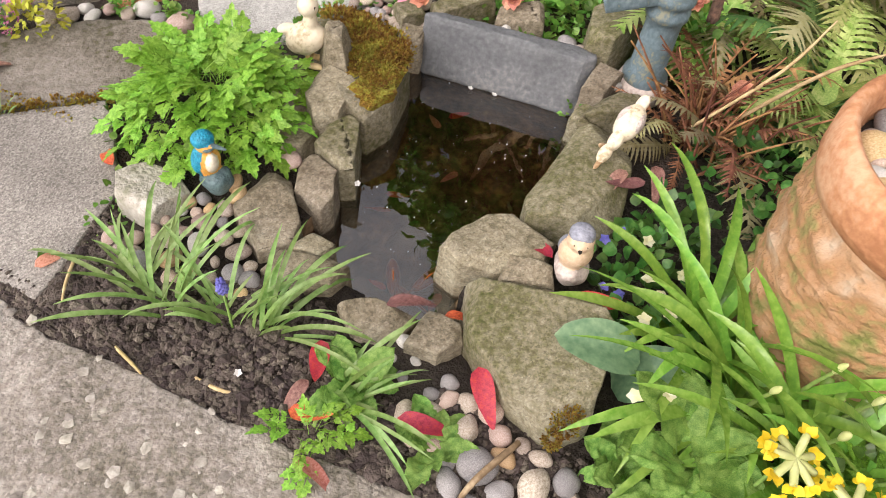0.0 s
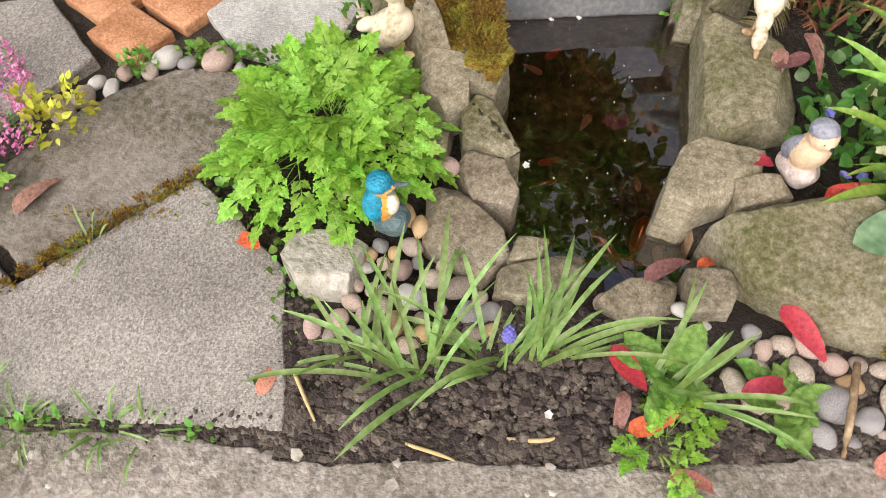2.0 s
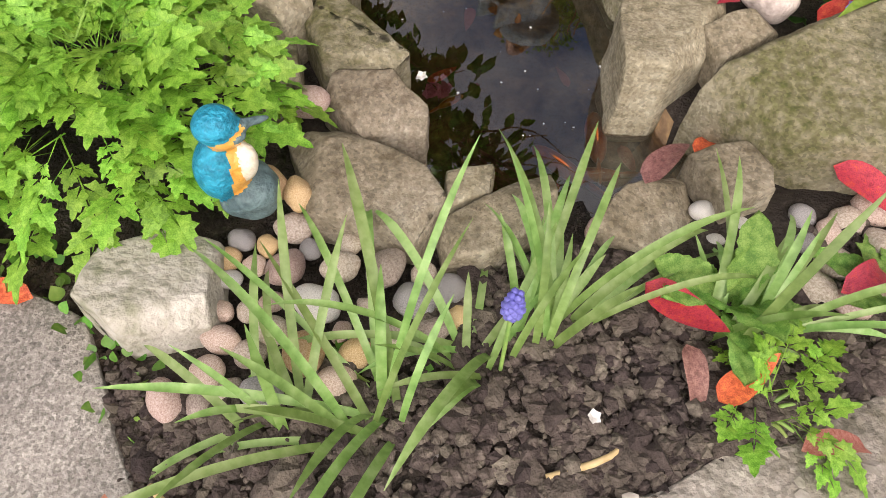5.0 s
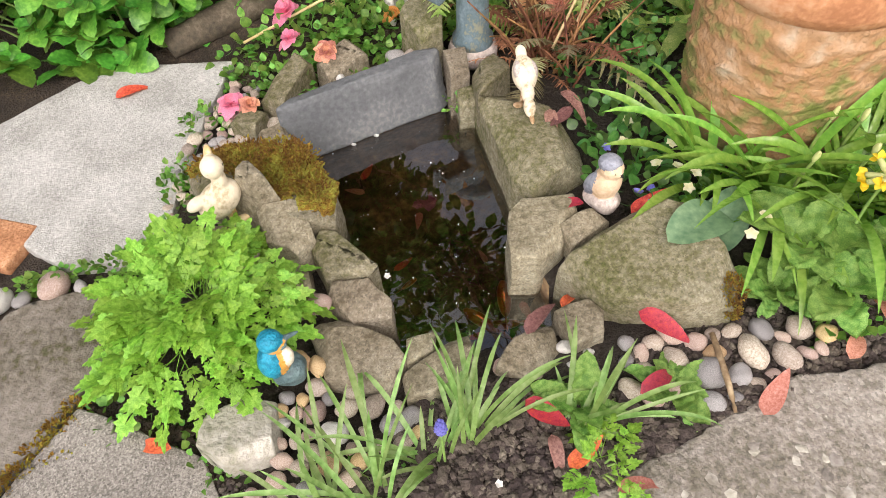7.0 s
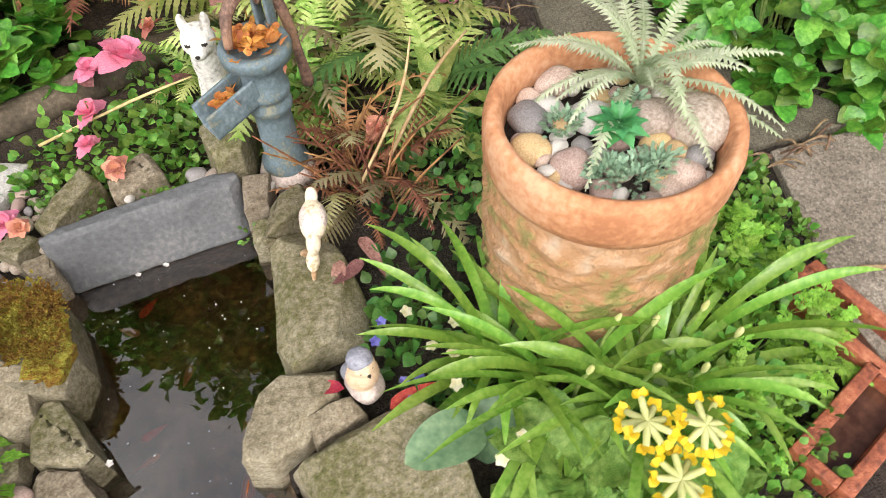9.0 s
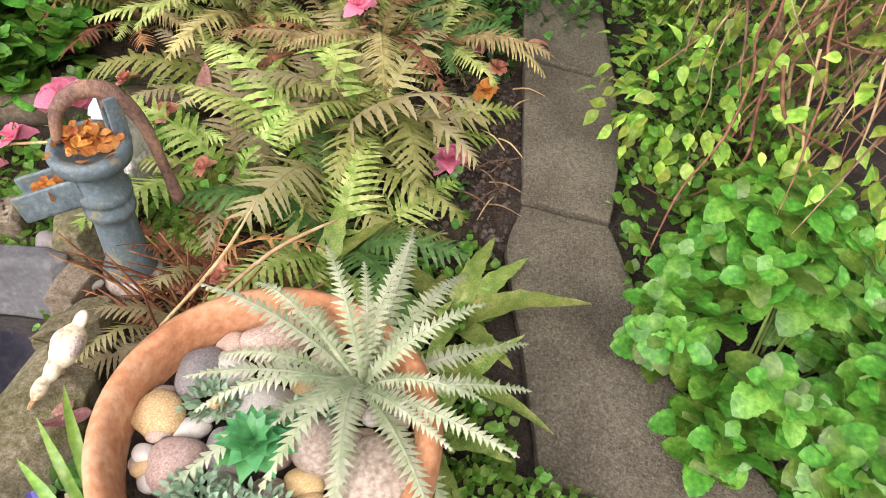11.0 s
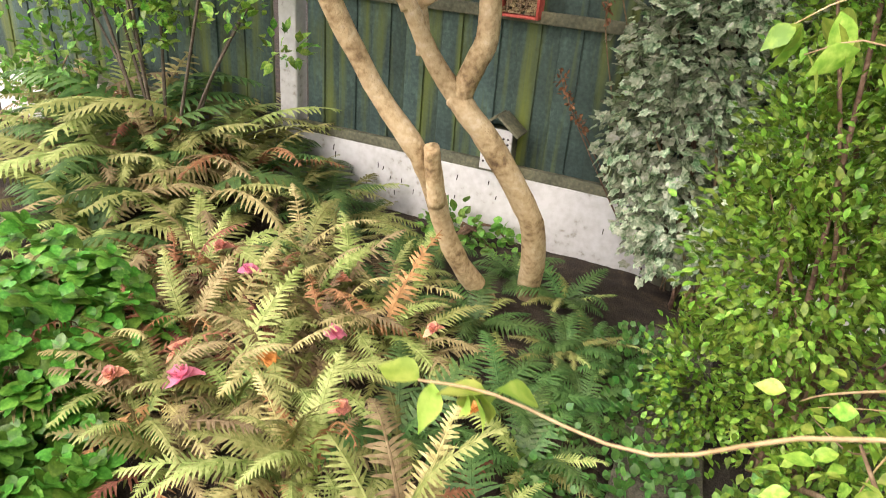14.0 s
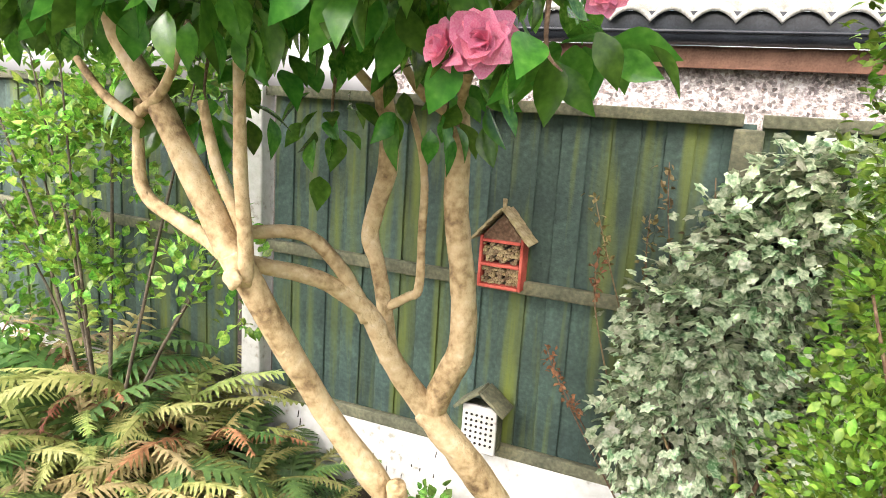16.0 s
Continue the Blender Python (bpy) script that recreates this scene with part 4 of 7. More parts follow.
pebble_bed([(-0.72, 0.93), (-0.6, 0.93), (-0.45, 0.8), (-0.42, 0.73), (-0.72, 0.66), (-0.82, 0.72), (-0.74, 0.8)], 50, 0.018, 0.038, -0.012, "on the soil by the pond", "pebbles round the pond", MIXED)
pebble_bed([(0.1, 0.76), (0.25, 0.72), (0.37, 0.67), (0.5, 0.64), (0.6, 0.56), (0.42, 0.54), (0.24, 0.52), (0.02, 0.6)], 50, 0.02, 0.047, -0.016, "in front of the big stone", "pebbles round the pond", [PEBBLE, PEBBLE_PINK, PEBBLE_PINK, PEBBLE, PEBBLE_TAN, PEBBLE_GREY])
pebble_bed([(-0.72, 1.8), (-0.6, 1.96), (-0.46, 1.86), (-0.5, 1.74), (-0.64, 1.74)], 24, 0.014, 0.03, -0.01, "beside the slate", "pebbles round the pond", [PEBBLE, PEBBLE_GREY, PEBBLE])
pebble_bed([(-0.9, 1.58), (-0.8, 1.83), (-0.58, 2.12), (-0.48, 2.06), (-0.66, 1.84), (-0.78, 1.68)], 46, 0.012, 0.032, -0.012, "in the rubble beside the pale slab", "pebbles round the pond", [PEBBLE, PEBBLE_GREY, PEBBLE, PEBBLE_PINK])
pebble_bed([(-1.6, 1.25), (-1.52, 1.4), (-1.3, 1.52), (-1.12, 1.5), (-1.1, 1.45), (-1.3, 1.47), (-1.5, 1.35)], 22, 0.025, 0.05, -0.02, "along the joint of the paving", "pebbles along the paving", [PEBBLE, PEBBLE_PINK, PEBBLE_GREY, PEBBLE_WHITE])
pebble_bed([(-0.2, 0.88), (0.05, 0.76), (0.1, 0.7), (-0.1, 0.66), (-0.2, 0.76)], 10, 0.014, 0.026, -0.02, "on the soil by the pond", "pebbles round the pond", MIXED)
pebble_bed([(0.3, 0.52), (-0.75, 0.48), (-0.8, 0.6), (-0.2, 0.66)], 16, 0.007, 0.018, -0.03, "half sunk in the soil", "pebbles in the soil", [PEBBLE, PEBBLE_GREY])

# soil crumbs
rng = np.random.default_rng(3)
ico = bmesh.new()
bmesh.ops.create_icosphere(ico, subdivisions=1, radius=1)
iv = np.array([v.co[:] for v in ico.verts])
iF = np.array([[v.index for v in f.verts] for f in ico.faces])
ico.free()


def crumbs(name, poly, n, lo, hi, mt, lab, cat, z=None, flat=0.8):
    xs, ys = [p[0] for p in poly], [p[1] for p in poly]
    P = []
    while len(P) < n:
        x, y = rng.uniform(min(xs), max(xs)), rng.uniform(min(ys), max(ys))
        if inside(x, y, poly):
            P.append((x, y, (ground_height(x, y) if z is None else z) + 0.005))
    P = np.array(P)
    s = lo + (hi - lo) * rng.random(n) ** 2
    V = iv[None] * (1 + rng.normal(0, 0.22, (n, len(iv), 1))) * s[:, None, None] * np.array([1, 1, flat]) + P[:, None]
    F = (iF[None] + (np.arange(n) * len(iv))[:, None, None]).reshape(-1, 3)
    thing(name, Matrix(), lab, cat, "", raw_mesh(name, V.reshape(-1, 3), F, mt, False), "stuff")


BED = [(-0.84, 0.5), (-0.56, 0.455), (-0.14, 0.47), (0.3, 0.5), (0.3, 0.58), (-0.05, 0.66), (-0.25, 0.8), (-0.45, 0.78), (-0.7, 0.68), (-0.88, 0.8), (-0.88, 0.6)]
crumbs("soil_crumbs", BED, 4200, 0.003, 0.012, CLOD, "loose dark crumbs of garden soil", "soil")
crumbs("soil_clods", BED, 420, 0.009, 0.021, CLOD, "larger lumps of dark garden soil", "soil")
crumbs("soil_crumbs", [(0.85, 2.1), (1.24, 2.2), (1.24, 2.9), (1.15, 3.4), (0.8, 3.2)], 1500, 0.003, 0.014, CLOD, "dark soil crumbs beside the path", "soil")
crumbs("joint_soil", [(-2.2, 0.45), (-0.85, 0.42), (-0.5, 0.435), (-0.14, 0.445), (0.25, 0.485), (0.25, 0.53), (-0.14, 0.5), (-0.5, 0.49), (-0.83, 0.53), (-2.2, 0.53)], 5200, 0.004, 0.013, CLOD, "brown soil filling the paving joint", "soil", -0.014)
crumbs("joint_soil", [(-1.13, 1.1), (-0.86, 0.9), (-0.82, 0.5), (-0.93, 0.5), (-0.95, 0.85), (-1.18, 1.06)], 900, 0.004, 0.012, LITTER, "brown soil filling the paving joint", "soil", -0.022)
crumbs("pebble_bed_soil", [(0.1, 0.5), (0.65, 0.48), (1.0, 0.46), (1.0, 0.62), (0.65, 0.72), (0.1, 0.72)], 2200, 0.004, 0.012, CLOD, "gritty soil between the pebbles", "soil")
crumbs("grit", [(-2.2, 0.0), (0.6, 0.0), (0.6, 0.45), (-2.2, 0.45)], 900, 0.002, 0.016, GRIT, "pebbles and grit set in the worn slab", "grit", -0.004, 0.3)


# ---- ornaments and pot ----
def statue(name, m, blobs, mats, lab, cat="garden ornament", voxel=0.0045):
    """One smooth skin over several rounded forms; each patch of skin takes the material of its form."""
    bm = bmesh.new()
    for i, (at, radii, rot, mi, rough) in enumerate(blobs):
        blob(bm, at, radii, rot, mi, 3, rough, i)
    rough_form = bpy.data.objects.new("form", to_mesh("form", bm, mats))
    scene.collection.objects.link(rough_form)
    skin = rough_form.modifiers.new("skin", "REMESH")
    skin.mode, skin.voxel_size = "VOXEL", voxel
    ease = rough_form.modifiers.new("ease", "SMOOTH")
    ease.factor, ease.iterations = 0.5, 5
    me = bpy.data.meshes.new_from_object(rough_form.evaluated_get(bpy.context.evaluated_depsgraph_get()))
    bpy.data.objects.remove(rough_form)
    me.materials.clear()
    for mt in mats:
        me.materials.append(mt)
    turns = [((pose(*at, *rot) @ Matrix.Diagonal((*radii, 1))).inverted(), mi) for at, radii, rot, mi, rough in blobs]
    for p in me.polygons:
        p.material_index = min(turns, key=lambda q: (q[0] @ p.center).length)[1]
        p.use_smooth = True
    return thing(name, m, lab, cat, "", me)


statue("kingfisher_ornament", pose(-0.678, 0.967, 0.022, 0, 0, 15) @ Matrix.Scale(0.88, 4), [
    ((0.02, -0.01, 0.03), (0.05, 0.045, 0.045), (0, 0, 0), 3, 0.3), ((0.0, 0.0, 0.1), (0.036, 0.036, 0.052), (0, 14, 0), 1, 0.05),
    ((-0.016, 0.004, 0.1), (0.034, 0.04, 0.056), (0, 12, 0), 0, 0.06), ((0.022, -0.02, 0.115), (0.018, 0.022, 0.034), (0, 10, 0), 2, 0.05),
    ((0.006, -0.004, 0.172), (0.03, 0.029, 0.026), (0, 0, 0), 1, 0.0), ((0.0, 0.0, 0.186), (0.033, 0.033, 0.024), (0, 0, 0), 0, 0.05),
    ((0.02, -0.016, 0.172), (0.016, 0.02, 0.008), (0, 0, 0), 3, 0), ((0.045, -0.012, 0.178), (0.032, 0.008, 0.007), (0, 12, 0), 3, 0)],
    [KBLUE, KORANGE, KWHITE, KDARK], "glazed blue and orange kingfisher ornament on a dark base")
statue("duck_ornament", pose(-0.705, 1.475, 0.055, 0, 0, 12) @ Matrix.Diagonal((0.85, 0.88, 0.96, 1)), [
    ((0, 0, 0.085), (0.075, 0.052, 0.052), (0, -24, 0), 0, 0.05), ((-0.066, 0, 0.105), (0.036, 0.024, 0.016), (0, -14, 0), 0, 0), ((0.022, 0, 0.14), (0.025, 0.025, 0.055), (0, 4, 0), 0, 0),
    ((0.018, 0.004, 0.198), (0.036, 0.033, 0.034), (0, -20, 0), 0, 0), ((0.026, 0.03, 0.222), (0.014, 0.03, 0.01), (35, 0, -20), 1, 0), ((0.01, 0.02, 0.03), (0.009, 0.009, 0.04), (0, 0, 0), 1, 0),
    ((0.01, -0.02, 0.03), (0.009, 0.009, 0.04), (0, 0, 0), 1, 0), ((0.036, 0.024, 0.002), (0.036, 0.016, 0.008), (0, 0, 0), 1, 0), ((0.036, -0.024, 0.002), (0.036, 0.016, 0.008), (0, 0, 0), 1, 0),
    ((0.046, -0.012, 0.205), (0.004, 0.004, 0.004), (0, 0, 0), 2, 0)], [CERAMIC, PEBBLE_TAN, DARK], "cream stone duck ornament with head raised")
statue("drinking_duck_ornament", pose(0.232, 1.565, 0.092, 0, 0, 0) @ Matrix.Scale(0.68, 4), [
    ((0.012, 0.045, 0.075), (0.056, 0.085, 0.05), (30, 0, -14), 0, 0.06), ((-0.01, -0.035, 0.04), (0.03, 0.05, 0.028), (42, 0, -16), 0, 0), ((-0.03, -0.098, 0.012), (0.027, 0.046, 0.027), (32, 0, -16), 0, 0),
    ((-0.04, -0.145, -0.012), (0.012, 0.028, 0.008), (24, 0, -16), 1, 0), ((-0.045, -0.02, -0.03), (0.03, 0.02, 0.012), (0, 20, 20), 1, 0), ((-0.016, 0.0, -0.005), (0.012, 0.012, 0.045), (0, 0, 0), 1, 0),
    ((0.03, 0.125, 0.125), (0.026, 0.04, 0.016), (30, 0, -14), 0, 0), ((-0.018, 0.05, 0.1), (0.022, 0.042, 0.022), (32, 0, -20), 2, 0), ((0.048, 0.04, 0.09), (0.022, 0.045, 0.03), (30, 0, -6), 2, 0)],
    [CERAMIC, PEBBLE_TAN, TBASE], "cream stone duck ornament leaning down to the water")
statue("bird_ornament", pose(0.25, 1.125, 0.03, 0, 0, -75) @ Matrix.Scale(0.9, 4), [
    ((0, 0, 0.035), (0.06, 0.05, 0.04), (0, 0, 0), 2, 0.25), ((0.0, 0.0, 0.11), (0.042, 0.046, 0.062), (0, 10, 0), 0, 0.04), ((-0.026, 0.018, 0.1), (0.03, 0.03, 0.056), (0, 25, 0), 1, 0.05),
    ((-0.026, -0.022, 0.1), (0.028, 0.026, 0.054), (0, 25, 0), 1, 0.05), ((0.008, 0, 0.172), (0.036, 0.036, 0.032), (0, 0, 0), 0, 0), ((0.0, 0, 0.186), (0.036, 0.035, 0.024), (0, 0, 0), 1, 0),
    ((0.044, 0, 0.17), (0.014, 0.006, 0.006), (0, 0, 0), 3, 0), ((0.034, 0.016, 0.178), (0.005, 0.004, 0.005), (0, 0, 0), 3, 0), ((0.034, -0.016, 0.178), (0.005, 0.004, 0.005), (0, 0, 0), 3, 0)],
    [TPEACH, TGREY, TBASE, DARK], "painted peach and grey bird ornament on a stone")
statue("cat_ornament", pose(0.075, 2.3, -0.02, 0, 0, -100), [
    ((0, 0, 0.1), (0.075, 0.06, 0.12), (0, 8, 0), 0, 0.1), ((0.03, 0, 0.22), (0.05, 0.05, 0.1), (0, 10, 0), 0, 0.08), ((0.06, 0, 0.33), (0.055, 0.052, 0.052), (0, 0, 0), 0, 0.05),
    ((0.105, 0, 0.315), (0.03, 0.026, 0.022), (0, 0, 0), 0, 0), ((0.05, 0.034, 0.385), (0.014, 0.014, 0.03), (0, 0, 0), 0, 0), ((0.05, -0.034, 0.385), (0.014, 0.014, 0.03), (0, 0, 0), 0, 0),
    ((0.108, 0.024, 0.343), (0.006, 0.012, 0.005), (0, 0, 0), 1, 0), ((0.108, -0.024, 0.343), (0.006, 0.012, 0.005), (0, 0, 0), 1, 0), ((0.134, 0, 0.32), (0.006, 0.008, 0.005), (0, 0, 0), 1, 0),
    ((0.07, 0.03, 0.08), (0.022, 0.02, 0.1), (0, 0, 0), 0, 0), ((0.07, -0.03, 0.08), (0.022, 0.02, 0.1), (0, 0, 0), 0, 0)], [CATWHITE, DARK], "weathered white cat ornament sitting among ferns")

pump = thing("pump_ornament", pose(0.215, 1.93, -0.03) @ Matrix.Diagonal((0.78, 0.78, 1, 1)), "grey-blue garden hand pump ornament with a rusty handle", "pump")
part("base", to_mesh("base", turned([(0.0, 0.0), (0.105, 0.0), (0.108, 0.03), (0.095, 0.06), (0.0, 0.06)], 32), TBASE), pump, pose(0, 0, 0.02), "brown footing")
part("body", to_mesh("body", turned([(0.07, 0.06), (0.088, 0.075), (0.088, 0.1), (0.07, 0.12), (0.066, 0.27), (0.07, 0.3), (0.08, 0.305), (0.08, 0.325), (0.07, 0.335), (0.07, 0.35), (0.084, 0.358),
     (0.084, 0.378), (0.072, 0.385), (0.074, 0.43), (0.086, 0.47), (0.118, 0.475), (0.122, 0.5), (0.114, 0.515), (0.09, 0.515), (0.082, 0.5), (0.0, 0.49)], 40), PUMPBLUE), pump)
sp = bmesh.new()
box(0.2, 0.014, 0.08, 0.005, (0, 0.045, 0.0), sp)
box(0.2, 0.014, 0.08, 0.005, (0, -0.045, 0.0), sp)
box(0.2, 0.1, 0.014, 0.005, (0, 0, -0.038), sp)
part("spout", to_mesh("spout", sp, PUMPBLUE), pump, pose(-0.135, -0.06, 0.38, 0, -12, 24))
lug = bmesh.new()
for dx in (-0.022, 0.022):
    box(0.012, 0.05, 0.13, 0.005, (dx, 0, 0), lug)
part("lug", to_mesh("lug", lug, PUMPBLUE), pump, pose(0.06, 0.075, 0.56, 0, 0, -35))
part("handle", to_mesh("handle", tube([(-0.08, -0.02, 0.52), (-0.06, 0.0, 0.6), (0.0, 0.045, 0.64), (0.07, 0.085, 0.62), (0.12, 0.115, 0.53), (0.145, 0.13, 0.38), (0.16, 0.14, 0.26)],
     [0.014, 0.02, 0.022, 0.026, 0.02, 0.018, 0.024], 12), RUST), pump, None, "rusty brown curved handle")
part("bolt", to_mesh("bolt", tube([(0.04, 0.06, 0.6), (0.085, 0.1, 0.6)], [0.014, 0.014], 10), RUST), pump)


def petal_heap(n, r, rng2, mt, name, size=0.04):
    at = np.stack([rng2.normal(0, r * 0.5, n), rng2.normal(0, r * 0.5, n), np.abs(rng2.normal(0, 0.012, n))], -1)
    way = np.stack([rng2.normal(0, 1, n), rng2.normal(0, 1, n), rng2.uniform(0.1, 1.2, n)], -1)
    return leaves_mesh(name, ROUND, at, way, rng2.uniform(0.6, 1.2, n) * size, mt, rng2, 2.0)


thing("withered_petals", pose(0.215, 1.93, 0.48), "orange withered petals heaped in the pump top", "petals", "", petal_heap(80, 0.064, rng, ORANGE, "withered_petals", 0.032))
thing("withered_petals", pose(0.108, 1.882, 0.345), "orange withered petals lying in the spout", "petals", "", petal_heap(44, 0.036, rng, ORANGE, "withered_petals", 0.03))

# terracotta pot
PX, PY = 0.88, 1.28
pot = thing("plant_pot", pose(PX, PY, -0.028), "large round terracotta pot with a rough mossy side", "plant pot")
pb, rings = bmesh.new(), []
for j in range(61):
    u = j / 60
    r = 0.222 + 0.04 * math.sin(min(1.0, u * 1.15) * math.pi * 0.56) - (0.012 * (u - 0.9) / 0.1 if u > 0.9 else 0)
    ring = []
    for i in range(120):
        a = 2 * math.pi * i / 120
        q = Vector((math.cos(a) * 2.2, math.sin(a) * 2.2, u * 5))
        h = u * 9.0 + 1.1 * noise.noise(q * 0.9) + 0.5 * noise.noise(q * 2.3)
        ridge = (h % 1.0) ** 1.6
        k = r + 0.011 * ridge * (0.4 + abs(noise.noise(q * 1.4 + Vector((5, 0, 0)))) * 2) + 0.004 * noise.noise(q * 6)
        ring.append(pb.verts.new((k * math.cos(a), k * math.sin(a), u * 0.51)))
    rings.append(ring)
for a, b in zip(rings, rings[1:]):
    for i in range(120):
        j = (i + 1) % 120
        pb.faces.new((a[i], a[j], b[j], b[i]))
pb.faces.new(rings[0][::-1])
part("body", to_mesh("body", pb, POTSIDE), pot, None, "rough ridged terracotta side stained with algae")
part("rim", to_mesh("rim", turned([(0.243, 0.5), (0.262, 0.51), (0.272, 0.54), (0.273, 0.6), (0.266, 0.632), (0.252, 0.642), (0.238, 0.632), (0.228, 0.6), (0.222, 0.45), (0.0, 0.44)], 72, 0.006, 1), TERRACOTTA), pot)
thing("potting_soil", pose(PX, PY, 0.0), "dark potting soil under the pebbles in the pot", "soil", "", to_mesh("potting_soil", turned([(0.0, 0.53), (0.1, 0.535), (0.224, 0.53), (0.22, 0.49), (0.0, 0.49)], 40, 0.02), SOIL))
POTSTONES = [(-0.185, 0.0, 0.05, PEBBLE_TAN), (-0.15, 0.09, 0.055, PEBBLE_GREY), (-0.105, 0.1, 0.042, PEBBLE_WHITE), (-0.13, -0.01, 0.034, PEBBLE_WHITE), (-0.125, -0.075, 0.05, PEBBLE_PINK),
             (-0.075, -0.02, 0.03, PEBBLE_GREY), (-0.06, -0.055, 0.033, PEBBLE_GREY), (-0.02, 0.04, 0.058, PEBBLE_WHITE), (-0.08, 0.045, 0.03, PEBBLE_WHITE), (-0.12, 0.15, 0.034, PEBBLE_PINK),
             (-0.05, 0.17, 0.06, PEBBLE_PINK), (0.09, 0.0, 0.062, PEBBLE), (0.18, -0.05, 0.075, PEBBLE), (0.1, -0.1, 0.036, PEBBLE_TAN), (0.075, -0.17, 0.046, PEBBLE_PINK), (0.03, -0.19, 0.042, PEBBLE_PINK),
             (0.13, -0.13, 0.04, PEBBLE_GREY), (-0.09, -0.15, 0.04, PEBBLE_PINK), (-0.02, -0.205, 0.036, PEBBLE), (0.06, -0.215, 0.026, PEBBLE_WHITE), (0.115, -0.19, 0.026, PEBBLE_WHITE), (0.19, 0.07, 0.03, PEBBLE_WHITE),
             (0.11, 0.075, 0.032, PEBBLE_PINK), (0.14, 0.03, 0.03, PEBBLE_PINK), (0.03, 0.1, 0.03, PEBBLE_TAN), (-0.17, -0.07, 0.024, PEBBLE_WHITE), (-0.155, -0.1, 0.024, PEBBLE_WHITE), (0.0, -0.02, 0.04, PEBBLE_PINK),
             (0.02, -0.1, 0.04, PEBBLE), (0.07, -0.06, 0.035, PEBBLE_TAN), (-0.06, 0.08, 0.026, PEBBLE_PINK), (0.16, 0.12, 0.04, PEBBLE), (-0.04, -0.1, 0.035, PEBBLE), (0.05, 0.16, 0.04, PEBBLE), (0.1, 0.17, 0.03, PEBBLE_PINK)]
for x, y, s, mt in POTSTONES:
    pebble(PX + x, PY + y, 0.535 + s * 0.36, s, mt, "in the terracotta pot", "pebbles in the pot")


for k in range(26):
    a, u = rnd.uniform(0, 6.283), 0.205 * math.sqrt(rnd.random())
    s = rnd.uniform(0.016, 0.027)
    pebble(PX + u * math.cos(a), PY + u * math.sin(a), 0.545 + s * 0.5, s, (PEBBLE_WHITE, PEBBLE_PINK, PEBBLE_TAN, PEBBLE_WHITE, PEBBLE)[k % 5], "in the terracotta pot", "pebbles in the pot")


def rosette(name, m, rings, n, size, mt, lab):
    P, W, S = [], [], []
    for k in range(rings):
        for i in range(n):
            a = 2 * math.pi * (i + 0.5 * k) / n
            e = 0.25 + 1.0 * k / rings
            P.append((0, 0, 0.006 * k))
            W.append((math.cos(a) * math.cos(e), math.sin(a) * math.cos(e), math.sin(e)))
            S.append(size * (1 - 0.5 * k / rings))
    return thing(name, m, lab, "succulent", "", leaves_mesh(name, OVATE, np.array(P), np.array(W), np.array(S), mt, rng, 0.0))


rosette("succulent", pose(PX - 0.01, PY - 0.035, 0.595), 4, 8, 0.065, SUCCULENT, "bright green rosette succulent among the pebbles")
for x, y, r in ((-0.1, 0.03, 0.05), (-0.03, -0.15, 0.06), (0.03, -0.13, 0.05), (0.06, 0.035, 0.045), (-0.07, -0.12, 0.045)):
    at, d = cloud(160, [(0, 0, 0, r, r * 0.8, 0.028)], rng, 0.2)
    at[:, 2] = np.abs(at[:, 2])
    d[:, 2] = np.abs(d[:, 2]) + 0.4
    thing("sedum", pose(PX + x, PY + y, 0.568), "low grey-green sedum spreading between the pebbles", "sedum", "sedum in the pot", leaves_mesh("sedum", OVATE, at, d, rng.uniform(0.011, 0.019, 160), SEDUM, rng))


# ---- ferns ----
FRONDS = {}
for key, mt, rag in (("green", FROND, 0.05), ("straw", FROND_STRAW, 0.15), ("brown", FROND_BROWN, 0.4), ("dark", FROND_DARK, 0.03), ("silver", FROND_SILVER, 0.03), ("sword", FROND_OLD, 0.06), ("swordstraw", FROND_DRY, 0.18)):
    FRONDS[key] = [frond_mesh("frond", 0.55, {"silver": 24, "sword": 25, "swordstraw": 25, "brown": 24}.get(key, 17), {"silver": 0.06, "sword": 0.1, "swordstraw": 0.1, "brown": 0.09}.get(key, 0.155), mt, d, l, rag, s + 11 * len(FRONDS), {"silver": 3, "sword": 4, "swordstraw": 4, "brown": 6}.get(key, 9)) for s, (d, l) in enumerate(((1.2, 1.0), (1.7, 1.2), (0.8, 0.6), (2.0, 1.25)))]


def fern(x, y, z, fronds, keys, size, lab, spread=360, facing=0, group="ferns", tilt=10):
    root = thing("fern", pose(x, y, z), lab, "fern", group)
    for i in range(fronds):
        a = facing + (i + rnd.uniform(-0.3, 0.3)) * spread / fronds
        s = size * rnd.uniform(0.7, 1.15)
        part("frond", rnd.choice(FRONDS[rnd.choice(keys)]), root, pose(0, 0, 0, rnd.uniform(-tilt, tilt), rnd.uniform(-14, 14), a) @ Matrix.Diagonal((s, s, s, 1)))
    return root


